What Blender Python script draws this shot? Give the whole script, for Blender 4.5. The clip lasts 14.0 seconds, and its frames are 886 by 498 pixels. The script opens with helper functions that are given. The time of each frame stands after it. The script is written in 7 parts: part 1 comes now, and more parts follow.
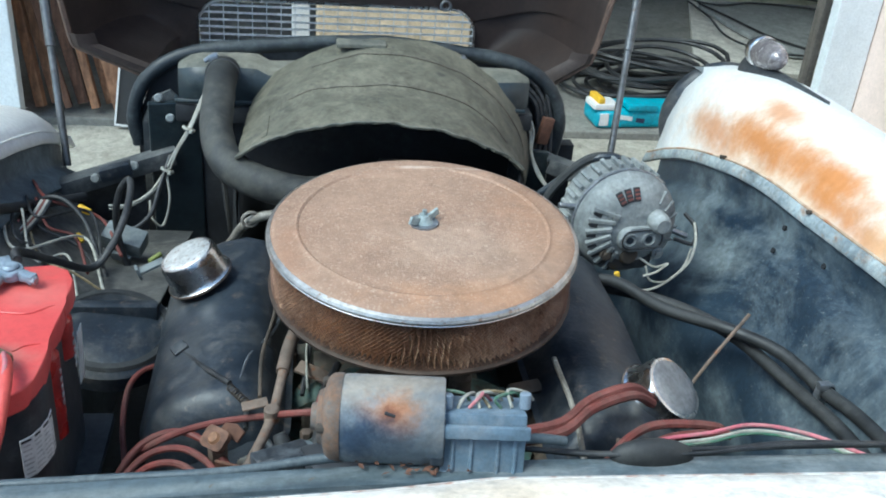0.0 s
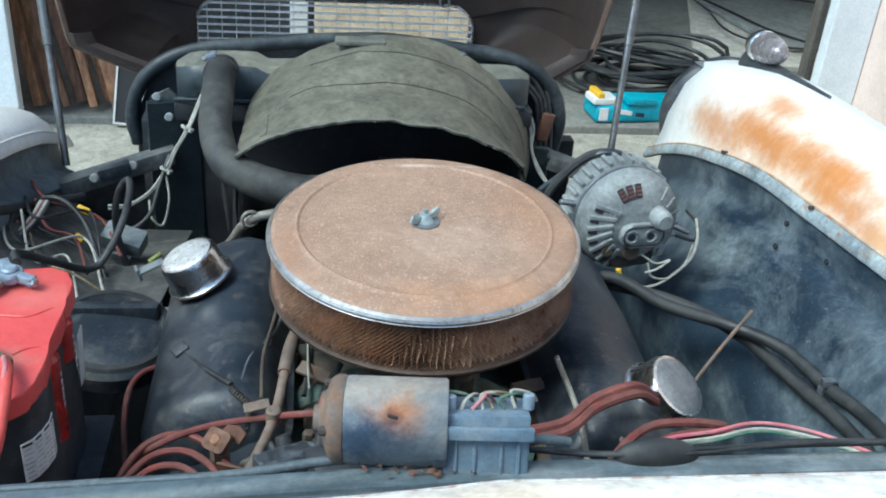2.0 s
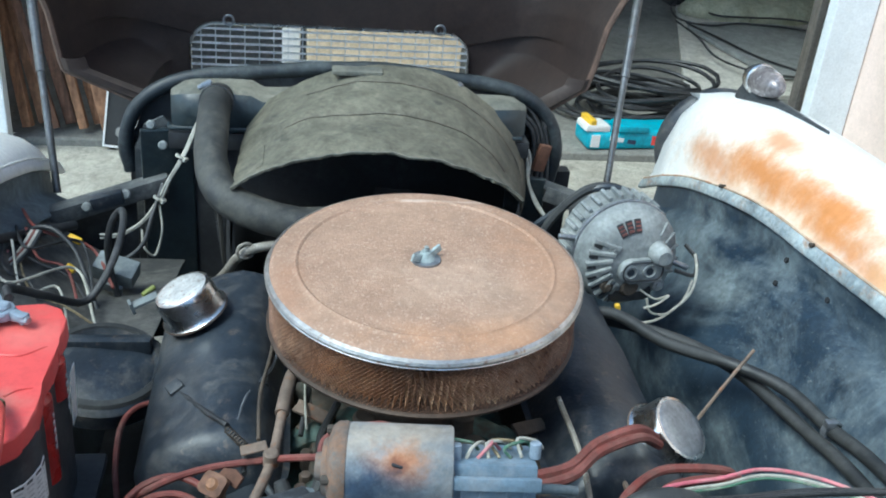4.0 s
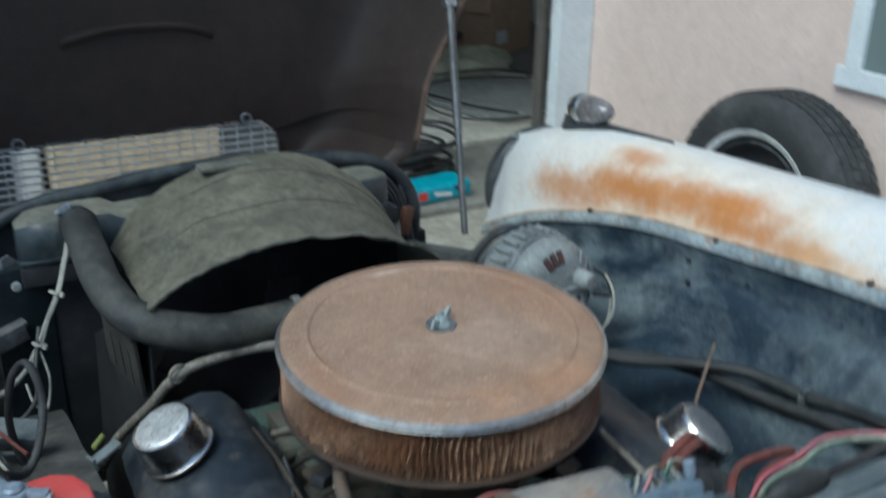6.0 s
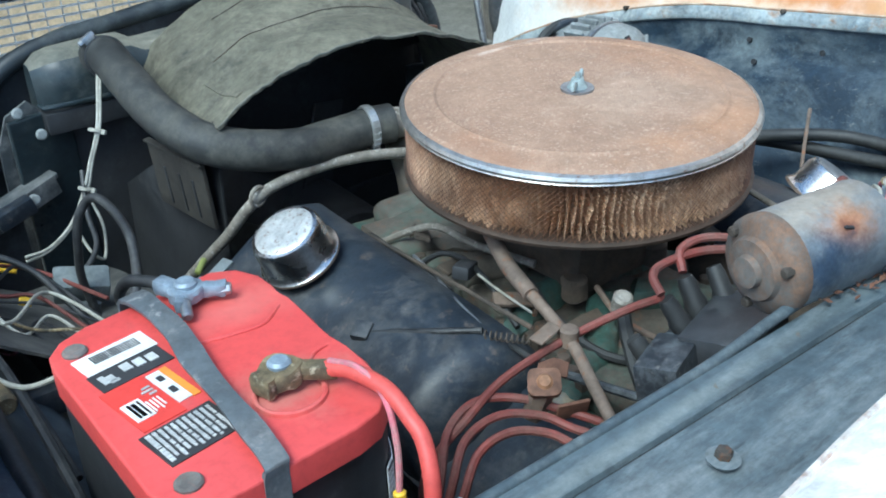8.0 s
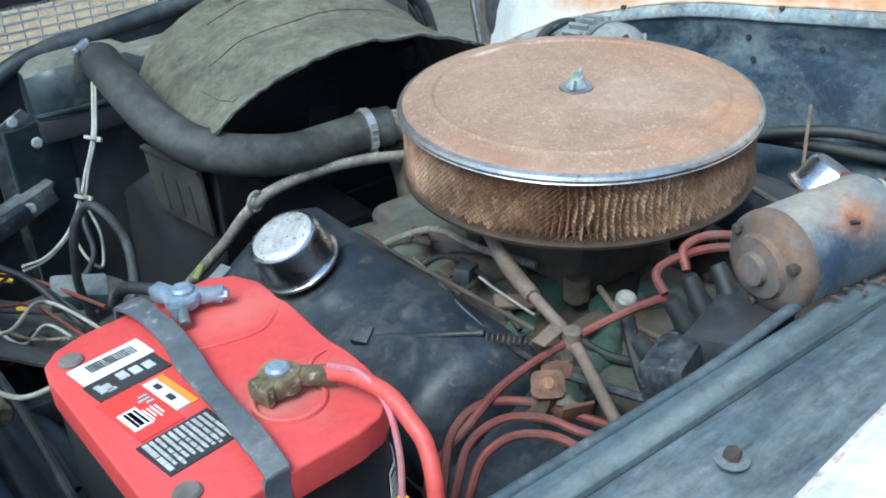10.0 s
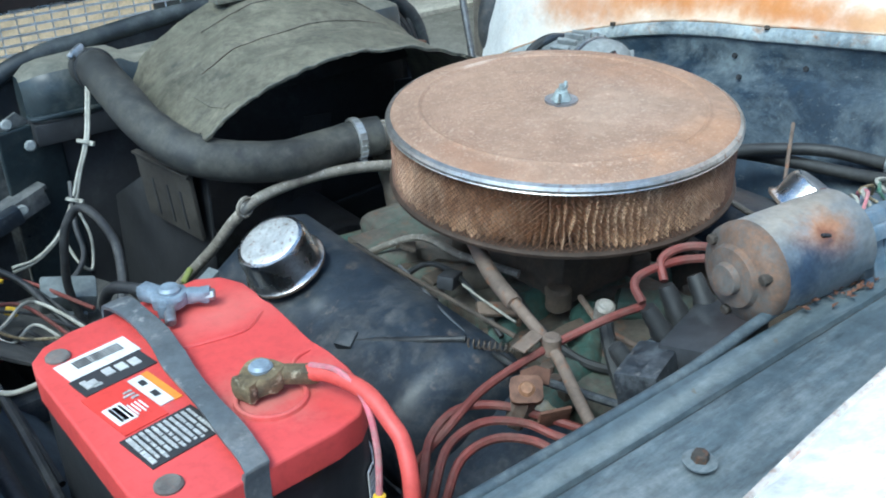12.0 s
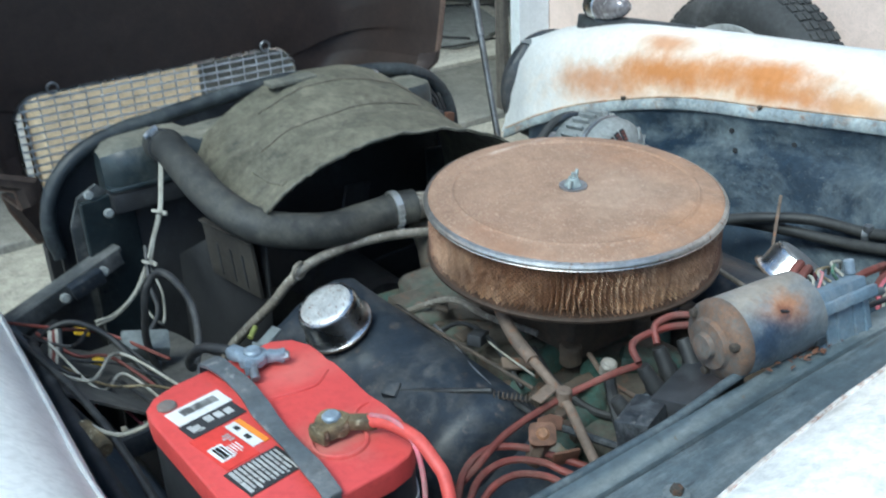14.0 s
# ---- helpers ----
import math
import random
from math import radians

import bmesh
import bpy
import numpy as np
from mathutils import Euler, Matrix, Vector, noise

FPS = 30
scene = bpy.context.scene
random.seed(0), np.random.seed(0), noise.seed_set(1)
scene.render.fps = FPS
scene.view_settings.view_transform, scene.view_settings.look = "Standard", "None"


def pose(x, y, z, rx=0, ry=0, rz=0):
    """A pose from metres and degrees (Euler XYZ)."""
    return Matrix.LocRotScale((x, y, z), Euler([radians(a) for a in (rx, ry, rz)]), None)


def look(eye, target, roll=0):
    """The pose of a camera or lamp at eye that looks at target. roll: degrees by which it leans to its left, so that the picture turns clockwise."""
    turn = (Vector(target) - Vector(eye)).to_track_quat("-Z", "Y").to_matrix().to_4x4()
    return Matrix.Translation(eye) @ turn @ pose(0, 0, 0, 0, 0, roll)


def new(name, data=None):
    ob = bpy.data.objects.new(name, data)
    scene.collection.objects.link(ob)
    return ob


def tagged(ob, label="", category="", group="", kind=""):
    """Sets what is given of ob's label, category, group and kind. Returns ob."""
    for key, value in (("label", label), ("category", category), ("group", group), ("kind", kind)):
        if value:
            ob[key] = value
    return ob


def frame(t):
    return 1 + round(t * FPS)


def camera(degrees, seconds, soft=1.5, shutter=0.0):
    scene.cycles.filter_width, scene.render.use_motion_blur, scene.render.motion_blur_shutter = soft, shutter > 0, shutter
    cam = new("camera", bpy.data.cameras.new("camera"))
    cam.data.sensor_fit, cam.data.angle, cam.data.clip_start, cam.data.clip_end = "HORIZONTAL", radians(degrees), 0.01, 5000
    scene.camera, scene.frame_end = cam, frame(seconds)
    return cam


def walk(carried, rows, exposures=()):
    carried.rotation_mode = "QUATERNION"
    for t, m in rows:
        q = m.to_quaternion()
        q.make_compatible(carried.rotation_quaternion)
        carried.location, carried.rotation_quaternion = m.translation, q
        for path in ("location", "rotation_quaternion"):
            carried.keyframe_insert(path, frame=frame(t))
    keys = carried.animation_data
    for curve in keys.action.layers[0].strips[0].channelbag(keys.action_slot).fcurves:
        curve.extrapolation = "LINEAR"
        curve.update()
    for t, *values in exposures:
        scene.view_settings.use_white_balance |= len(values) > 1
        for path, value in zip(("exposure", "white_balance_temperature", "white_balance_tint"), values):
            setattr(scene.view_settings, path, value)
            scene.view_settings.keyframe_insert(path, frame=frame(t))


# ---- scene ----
cam = camera(47.7, 14.0, soft=1.9, shutter=0.5)
PATH = [
    (0, (-0.1283, -0.9674, 1.4587), (0.1445, 0.7622, 0.4923), 4.99),
    (0.5, (-0.1282, -0.9677, 1.4560), (0.1493, 0.7648, 0.4961), 4.75),
    (1, (-0.1297, -0.9684, 1.4546), (0.1501, 0.7550, 0.4792), 4.71),
    (1.5, (-0.1296, -0.9615, 1.4546), (0.1359, 0.7644, 0.4795), 4.52),
    (2, (-0.1294, -0.9603, 1.4599), (0.1441, 0.7641, 0.4846), 4.61),
    (4.3, (-0.1511, -0.9306, 1.4694), (0.1643, 0.8143, 0.5443), 5.88),
    (4.5, (-0.1682, -0.9280, 1.4720), (0.1668, 0.8218, 0.5633), 6.37),
    (5, (-0.2036, -0.9156, 1.4949), (0.2870, 0.8687, 0.7362), 7.91),
    (5.5, (-0.2929, -0.8771, 1.4761), (0.4305, 0.8861, 0.8695), 4.58),
    (6, (-0.4455, -0.8161, 1.4180), (0.4458, 0.8047, 0.6574), 0.81),
    (6.5, (-0.5555, -0.7577, 1.3737), (0.5202, 0.6875, 0.5052), -2.25),
    (7, (-0.6201, -0.7090, 1.3138), (0.3742, 0.7384, 0.3564), -2.97),
    (9.3, (-0.6267, -0.6644, 1.2715), (0.3805, 0.7811, 0.3248), -2.75),
    (9.5, (-0.6238, -0.6684, 1.2749), (0.3846, 0.7846, 0.3412), -3.04),
    (10, (-0.6207, -0.6659, 1.2724), (0.3799, 0.7836, 0.3251), -3.71),
    (10.5, (-0.6143, -0.6694, 1.2682), (0.4021, 0.7769, 0.3326), -2.97),
    (11, (-0.6148, -0.6729, 1.2705), (0.4054, 0.7673, 0.3297), -2.98),
    (11.5, (-0.6216, -0.6777, 1.2751), (0.3890, 0.7706, 0.3365), -3.16),
    (12, (-0.6253, -0.6841, 1.2745), (0.3968, 0.7658, 0.3509), -2.40),
    (12.5, (-0.6398, -0.7021, 1.2888), (0.4197, 0.7288, 0.3777), -1.04),
    (13, (-0.6577, -0.7276, 1.3075), (0.4089, 0.6961, 0.3935), -1.15),
    (13.5, (-0.6888, -0.7483, 1.3502), (0.3609, 0.6888, 0.4377), -1.05),
    (14, (-0.7103, -0.7906, 1.3819), (0.2977, 0.7072, 0.5212), -2.78),
]
EXPOSURES = [(0, 1.82, 5650), (2, 1.84, 5650), (4.5, 1.93, 5650), (5, 1.80, 5650), (5.5, 1.37, 5650), (5.8, 1.40, 5650), (6, 1.03, 5650), (6.5, 1.34, 5650), (7, 1.76, 5500), (9.5, 1.95, 5470), (12.5, 1.88, 5420), (13.5, 1.70, 5550), (14, 1.63, 5650)]
walk(cam, [(t, look(eye, target, roll)) for t, eye, target, roll in PATH], [(t, e, warmth, -8) for t, e, warmth in EXPOSURES])


# ---- light ----
world = bpy.data.worlds.new("sky")
scene.world = world
world.use_nodes = True
wn = world.node_tree
sky = wn.nodes.new("ShaderNodeTexSky")
sky.sky_type, sky.sun_disc = "NISHITA", False
sky.sun_elevation, sky.sun_rotation = radians(54), radians(246.5)
sky.air_density, sky.dust_density, sky.ozone_density = 0.7, 1.6, 0.8
wn.nodes["Background"].inputs[1].default_value = 0.10
wn.links.new(sky.outputs[0], wn.nodes["Background"].inputs[0])
sun = new("sun", bpy.data.lights.new("sun", "SUN"))
sun.data.energy, sun.data.angle, sun.data.color = 1.0, radians(30), (1.0, 0.97, 0.93)
sun.matrix_world = look((-2.3, -1.0, 3.5), (0, 0, 0))


# ---- materials ----
def mat(name, c1, c2=None, rough=0.6, metal=0.0, scale=8.0, dust=None, dust_amount=0.0, dust_scale=5.0, bump=0.15, grain=160.0,
        speck=None, speck_scale=90.0, speck_amount=0.35, spots=(), stretch=(1, 1, 1), rough_var=0.12, warp=0.0, grit=0.55, wobble=1.0, spot_scale=7.0, blotch=0.9):
    """A surface of two colours mixed by noise, with grain, dust, specks and soft spots (centre, reach, colour,
    strength) of its own: rust, stains or painted highlights.
    """
    m = bpy.data.materials.new(name)
    m.use_nodes = True
    t = m.node_tree
    n, l = t.nodes, t.links
    b = n["Principled BSDF"]
    tc = n.new("ShaderNodeTexCoord")
    mp = n.new("ShaderNodeMapping")
    mp.inputs["Scale"].default_value = stretch
    l.new(tc.outputs["Object"], mp.inputs["Vector"])

    def noise_of(sc, detail=6.0, rgh=0.6, raw=False, warp=0.0):
        x = n.new("ShaderNodeTexNoise")
        x.inputs["Distortion"].default_value = warp
        x.inputs["Scale"].default_value, x.inputs["Detail"].default_value, x.inputs["Roughness"].default_value = sc, detail, rgh
        l.new(tc.outputs["Object"] if raw else mp.outputs[0], x.inputs["Vector"])
        return x.outputs["Fac"]

    def ramp(v, lo, hi, top=1.0):
        x = n.new("ShaderNodeMapRange")
        x.inputs["From Min"].default_value, x.inputs["From Max"].default_value, x.inputs["To Max"].default_value = lo, hi, top
        x.clamp = True
        l.new(v, x.inputs["Value"])
        return x.outputs[0]

    def mix(f, a, c):
        x = n.new("ShaderNodeMix")
        x.data_type = "RGBA"
        l.new(f, x.inputs[0])
        for i, v in ((6, a), (7, c)):
            if isinstance(v, tuple):
                x.inputs[i].default_value = (*v, 1)
            else:
                l.new(v, x.inputs[i])
        return x.outputs[2]

    def times(a, c, op="MULTIPLY"):
        x = n.new("ShaderNodeMath")
        x.operation = op
        for i, v in ((0, a), (1, c)):
            if isinstance(v, (int, float)):
                x.inputs[i].default_value = v
            else:
                l.new(v, x.inputs[i])
        return x.outputs[0]

    big = noise_of(scale)
    fine = noise_of(grain, 3.0)
    c2 = c2 or tuple(v * 0.7 for v in c1)
    col = mix(ramp(big, 0.35, 0.68), c1, c2)
    col = mix(ramp(fine, 0.45, 0.75, 0.35), col, tuple(v * 0.6 for v in c2))
    if speck:
        col = mix(ramp(noise_of(speck_scale, 4.0, 0.7), 0.62 - 0.2 * speck_amount, 0.70, 1.0), col, speck)
    ro = times(ramp(big, 0.3, 0.7, rough_var * 2), rough - rough_var, "ADD")
    if dust:
        broad = noise_of(dust_scale, 10.0, 0.72, warp=warp)
        gritty = noise_of(dust_scale * 9, 8.0, 0.8)
        dm = ramp(times(broad, times(times(gritty, 0.5, "SUBTRACT"), grit), "ADD"), 0.60 - 0.36 * dust_amount, 0.80 - 0.26 * dust_amount, min(1.0, 0.4 + dust_amount))
        col = mix(dm, col, dust)
        ro = times(ro, times(dm, 0.35), "ADD")
    for centre, reach, colour, strength in spots:
        v = n.new("ShaderNodeMapping")
        v.vector_type = "TEXTURE"
        v.inputs["Location"].default_value, v.inputs["Scale"].default_value = centre, reach
        l.new(tc.outputs["Object"], v.inputs["Vector"])
        ln = n.new("ShaderNodeVectorMath")
        ln.operation = "LENGTH"
        l.new(v.outputs[0], ln.inputs[0])
        wob = times(times(noise_of(spot_scale, 9.0, 0.60, True), 0.5, "SUBTRACT"), 1.9 * wobble)
        wob2 = times(times(noise_of(spot_scale * 5.7, 6.0, 0.7, True), 0.5, "SUBTRACT"), 0.8)
        d = times(times(ln.outputs["Value"], wob, "ADD"), wob2, "ADD")
        msk = n.new("ShaderNodeMapRange")
        msk.interpolation_type = "SMOOTHSTEP"
        msk.inputs["From Min"].default_value, msk.inputs["From Max"].default_value = 0.1, 1.25
        msk.inputs["To Min"].default_value, msk.inputs["To Max"].default_value = strength, 0.0
        l.new(d, msk.inputs["Value"])
        col = mix(msk.outputs[0], col, colour)
        ro = times(ro, times(msk.outputs[0], 0.3), "ADD")
    uneven = times(times(times(noise_of(21.0, 7.0, 0.7, True, 0.6), 0.5, "SUBTRACT"), 1.5 * blotch), times(times(noise_of(88.0, 6.0, 0.75, True), 0.5, "SUBTRACT"), 1.3 * blotch), "ADD")
    tone = n.new("ShaderNodeHueSaturation")
    l.new(col, tone.inputs["Color"])
    l.new(times(uneven, 1.0, "ADD"), tone.inputs["Value"])
    l.new(tone.outputs[0], b.inputs["Base Color"])
    l.new(ro, b.inputs["Roughness"])
    b.inputs["Metallic"].default_value = metal
    if bump:
        bp = n.new("ShaderNodeBump")
        bp.inputs["Strength"].default_value, bp.inputs["Distance"].default_value = bump, 0.002
        l.new(times(times(fine, 0.6), big, "ADD"), bp.inputs["Height"])
        l.new(bp.outputs[0], b.inputs["Normal"])
    return m


DUST = (0.30, 0.29, 0.27)
RUST = (0.46, 0.18, 0.05)
RUST_DARK = (0.16, 0.06, 0.03)
M = {
    "greywood": mat("grey_wood", (0.13, 0.115, 0.10), (0.085, 0.075, 0.065), 0.8, 0, 6, bump=0.2, stretch=(14, 14, 1)),
    "propsteel": mat("dull_rod", (0.135, 0.14, 0.145), (0.085, 0.085, 0.085), 0.45, 0.6, 20, speck=(0.08, 0.06, 0.05), speck_scale=60, speck_amount=0.2, bump=0.15),
    "strip": mat("blue_black_rubber", (0.010, 0.014, 0.018), (0.018, 0.023, 0.027), 0.55, 0, 14, dust=(0.075, 0.085, 0.085), dust_amount=0.35, dust_scale=12, bump=0.3),
    "rustlip": mat("rusty_lip", (0.52, 0.42, 0.32), (0.38, 0.26, 0.17), 0.7, 0, 14, speck=(0.30, 0.13, 0.06), speck_scale=22, speck_amount=0.6, bump=0.4),
    "lid": mat("rusted_lid", (0.295, 0.184, 0.126), (0.258, 0.155, 0.102), 0.58, 0.12, 6, speck=(0.56, 0.42, 0.315), speck_scale=330, speck_amount=0.44, spot_scale=30, wobble=1.2,
               dust=(0.338, 0.222, 0.155), dust_amount=0.5, dust_scale=6, bump=0.75, grain=420, blotch=0.5, spots=(
                   ((0.12, 0.02, 0.95), (0.05, 0.13, 0.05), (0.34, 0.175, 0.095), 0.40), ((-0.145, -0.05, 0.95), (0.025, 0.08, 0.05), (0.28, 0.14, 0.08), 0.45),
                   ((0.06, -0.145, 0.95), (0.13, 0.035, 0.05), (0.40, 0.21, 0.11), 0.50), ((0.03, -0.05, 0.95), (0.09, 0.07, 0.05), (0.44, 0.33, 0.25), 0.35),
                   # thin pale spot: a painted highlight on the far side of the ring
                   ((0.03, 0.131, 0.953), (0.07, 0.003, 0.02), (0.60, 0.50, 0.42), 0.5))),
    "chrome": mat("worn_chrome", (0.66, 0.66, 0.65), (0.52, 0.52, 0.51), 0.26, 1.0, 20, speck=(0.25, 0.17, 0.11), speck_scale=170, speck_amount=0.12, bump=0.05),
    "rimchrome": mat("tired_chrome", (0.52, 0.50, 0.47), (0.40, 0.38, 0.35), 0.36, 0.85, 30, speck=(0.26, 0.15, 0.09), speck_scale=110, speck_amount=0.25, bump=0.1),
    "pitted": mat("pitted_chrome", (0.66, 0.66, 0.64), (0.52, 0.52, 0.50), 0.45, 0.6, 30, speck=(0.20, 0.11, 0.06), speck_scale=200, speck_amount=0.35, bump=0.2),
    "paper": mat("filter_paper", (0.72, 0.48, 0.29), (0.35, 0.17, 0.08), 0.9, 0, 16, speck=(0.13, 0.060, 0.030), speck_scale=190, speck_amount=0.5, dust=(0.72, 0.56, 0.40), dust_amount=0.42, dust_scale=22, bump=0.3),
    "mesh": mat("rusty_mesh", (0.20, 0.100, 0.055), (0.10, 0.045, 0.024), 0.55, 0.2, 24, bump=0.2),
    "shroud": mat("olive_shroud", (0.100, 0.095, 0.069), (0.074, 0.070, 0.052), 0.85, 0, 8, grit=0.5, dust=(0.155, 0.142, 0.106), dust_amount=0.5, dust_scale=7, blotch=1.1,
                  speck=(0.040, 0.040, 0.034), speck_scale=26, speck_amount=0.22, bump=0.5),
    "grille": mat("dull_aluminium", (0.60, 0.62, 0.63), (0.44, 0.46, 0.47), 0.45, 0.3, 20, bump=0.1),
    "black": mat("dusty_black", (0.013, 0.014, 0.016), (0.022, 0.023, 0.026), 0.7, 0, 9, dust=(0.075, 0.077, 0.077), dust_amount=0.32, bump=0.2),
    "blackpaint": mat("black_paint", (0.013, 0.018, 0.026), (0.023, 0.031, 0.042), 0.44, 0, 10, speck=(0.085, 0.070, 0.060), speck_scale=55, speck_amount=0.18, dust=(0.095, 0.092, 0.088), dust_amount=0.38, dust_scale=10, bump=0.35, warp=1.0),
    "rubber": mat("dusty_rubber", (0.020, 0.021, 0.022), (0.030, 0.031, 0.031), 0.62, 0, 12, dust=(0.085, 0.085, 0.08), dust_amount=0.28, bump=0.15),
    "cable": mat("black_cable", (0.016, 0.017, 0.019), (0.026, 0.027, 0.029), 0.5, 0, 30, dust=(0.10, 0.10, 0.095), dust_amount=0.28, dust_scale=25, bump=0.1),
    "apron": mat("dusty_apron", (0.011, 0.023, 0.040), (0.024, 0.040, 0.058), 0.5, 0, 4, dust=(0.175, 0.208, 0.218), dust_amount=0.50, dust_scale=3.2,
                 bump=0.2, stretch=(1.3, 0.9, 1.5), warp=0.8, grit=0.30, blotch=0.9, speck=(0.10, 0.11, 0.11), speck_scale=150, speck_amount=0.05),
    "flange": mat("pale_flange", (0.30, 0.345, 0.36), (0.125, 0.16, 0.185), 0.6, 0, 13, dust=(0.36, 0.375, 0.36), dust_amount=0.42, dust_scale=12, bump=0.4, stretch=(1, 0.6, 1), grit=0.9, blotch=1.3,
                  speck=(0.26, 0.15, 0.085), speck_scale=40, speck_amount=0.25),
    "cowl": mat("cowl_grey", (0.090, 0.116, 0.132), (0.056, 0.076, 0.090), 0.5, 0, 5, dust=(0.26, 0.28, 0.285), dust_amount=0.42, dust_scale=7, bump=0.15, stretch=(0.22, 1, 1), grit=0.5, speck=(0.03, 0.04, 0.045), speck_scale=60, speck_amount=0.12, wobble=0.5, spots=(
        # first two spots paint pale blue highlights along the foot of the white edge
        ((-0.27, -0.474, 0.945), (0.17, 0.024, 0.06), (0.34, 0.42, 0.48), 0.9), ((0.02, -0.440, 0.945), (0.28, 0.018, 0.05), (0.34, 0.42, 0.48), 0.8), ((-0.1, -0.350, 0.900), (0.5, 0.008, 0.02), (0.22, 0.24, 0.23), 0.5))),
    "white": mat("white_paint", (0.80, 0.80, 0.78), (0.74, 0.745, 0.73), 0.35, 0, 4, blotch=0.3, bump=0.06, spots=()),
    "fender": mat("rusted_white_paint", (0.72, 0.745, 0.755), (0.65, 0.675, 0.685), 0.38, 0, 4, bump=0.08, spots=(
        ((0.590, 0.33, 0.90), (0.10, 0.50, 0.22), (0.70, 0.57, 0.44), 0.75),
        ((0.556, 0.28, 0.88), (0.030, 0.52, 0.18), (0.60, 0.44, 0.30), 0.75),
        ((0.563, 0.54, 0.845), (0.022, 0.17, 0.055), RUST, 0.75),
        ((0.568, 0.39, 0.890), (0.028, 0.16, 0.040), RUST, 0.95),
        ((0.572, 0.28, 0.908), (0.026, 0.13, 0.036), RUST, 0.80),
        ((0.578, 0.19, 0.928), (0.034, 0.13, 0.038), RUST, 0.95),
        ((0.557, 0.12, 0.912), (0.016, 0.16, 0.028), RUST, 0.85),
        ((0.552, -0.02, 0.925), (0.012, 0.16, 0.022), (0.56, 0.33, 0.17), 0.70),
        ((0.607, 0.42, 0.928), (0.026, 0.07, 0.026), RUST, 0.75)), wobble=0.75, blotch=0.3),
    "green": mat("green_block", (0.060, 0.130, 0.105), (0.028, 0.060, 0.050), 0.55, 0, 10, dust=(0.085, 0.060, 0.042), dust_amount=0.52, dust_scale=16, bump=0.4),
    "paintedgrime": mat("grimy_green", (0.095, 0.082, 0.066), (0.06, 0.05, 0.04), 0.75, 0, 18, dust=(0.060, 0.125, 0.100), dust_amount=0.30, dust_scale=14, bump=0.5, speck=(0.13, 0.065, 0.035), speck_scale=50, speck_amount=0.3),
    "grime": mat("grimy_iron", (0.042, 0.036, 0.030), (0.07, 0.054, 0.040), 0.75, 0.1, 12, dust=(0.14, 0.105, 0.075), dust_amount=0.4, bump=0.5),
    "rustrod": mat("rusty_rod", (0.13, 0.10, 0.08), (0.20, 0.15, 0.115), 0.75, 0.2, 25, speck=(0.22, 0.09, 0.04), speck_scale=80, speck_amount=0.3, bump=0.3),
    "redplastic": mat("red_plastic", (0.58, 0.074, 0.070), (0.53, 0.062, 0.060), 0.45, 0, 6, dust=(0.52, 0.15, 0.125), dust_amount=0.2, dust_scale=10, blotch=0.18, spot_scale=40, spots=(((-0.4183, -0.190, 0.904), (0.045, 0.035, 0.02), (0.40, 0.20, 0.16), 0.6), ((-0.40, -0.08, 0.904), (0.05, 0.03, 0.02), (0.46, 0.17, 0.14), 0.35)), bump=0.03),
    "redcable": mat("red_cable", (0.58, 0.085, 0.07), (0.50, 0.07, 0.06), 0.5, 0, 20, blotch=0.3, bump=0.05),
    "plugwire": mat("faded_red_wire", (0.175, 0.036, 0.028), (0.105, 0.028, 0.022), 0.65, 0, 25, dust=(0.15, 0.080, 0.066), dust_amount=0.45, dust_scale=24, bump=0.1),
    "batblack": mat("black_case", (0.026, 0.028, 0.032), (0.042, 0.044, 0.048), 0.45, 0, 8, dust=(0.14, 0.145, 0.145), dust_amount=0.32, bump=0.08),
    "strap": mat("grey_strap", (0.105, 0.118, 0.128), (0.075, 0.086, 0.096), 0.5, 0, 15, speck=(0.24, 0.24, 0.235), speck_scale=70, speck_amount=0.2, dust=(0.2, 0.2, 0.2), dust_amount=0.35, dust_scale=20, bump=0.05),
    "lead": mat("grey_lead", (0.27, 0.33, 0.39), (0.17, 0.20, 0.24), 0.55, 0.3, 25, bump=0.4),
    "brass": mat("corroded_brass", (0.26, 0.20, 0.11), (0.055, 0.048, 0.036), 0.7, 0.3, 55, speck=(0.55, 0.50, 0.36), speck_scale=90, speck_amount=0.3, bump=0.6),
    "alloy": mat("dusty_alloy", (0.25, 0.265, 0.262), (0.16, 0.175, 0.178), 0.65, 0.2, 26, dust=(0.33, 0.34, 0.325), dust_amount=0.4, dust_scale=18, bump=0.25),
    "steel": mat("dull_steel", (0.34, 0.36, 0.38), (0.25, 0.26, 0.28), 0.42, 0.8, 20, bump=0.1),
    "motor": mat("faded_blue_motor", (0.19, 0.22, 0.24), (0.14, 0.165, 0.19), 0.5, 0.1, 9, spot_scale=30, wobble=0.8, dust=(0.26, 0.25, 0.23), dust_amount=0.4, dust_scale=14, bump=0.3, spots=(
        ((-0.062, -0.312, 0.968), (0.085, 0.040, 0.022), (0.27, 0.235, 0.195), 0.95), ((-0.060, -0.335, 0.955), (0.028, 0.026, 0.018), (0.33, 0.15, 0.07), 0.95),
        ((-0.060, -0.337, 0.956), (0.009, 0.010, 0.008), RUST_DARK, 0.9), ((-0.084, -0.346, 0.940), (0.040, 0.03, 0.026), (0.030, 0.050, 0.085), 1.0))),
    "blueplastic": mat("pale_blue_plastic", (0.14, 0.195, 0.25), (0.10, 0.145, 0.19), 0.5, 0, 10, dust=(0.28, 0.29, 0.3), dust_amount=0.3, bump=0.08),
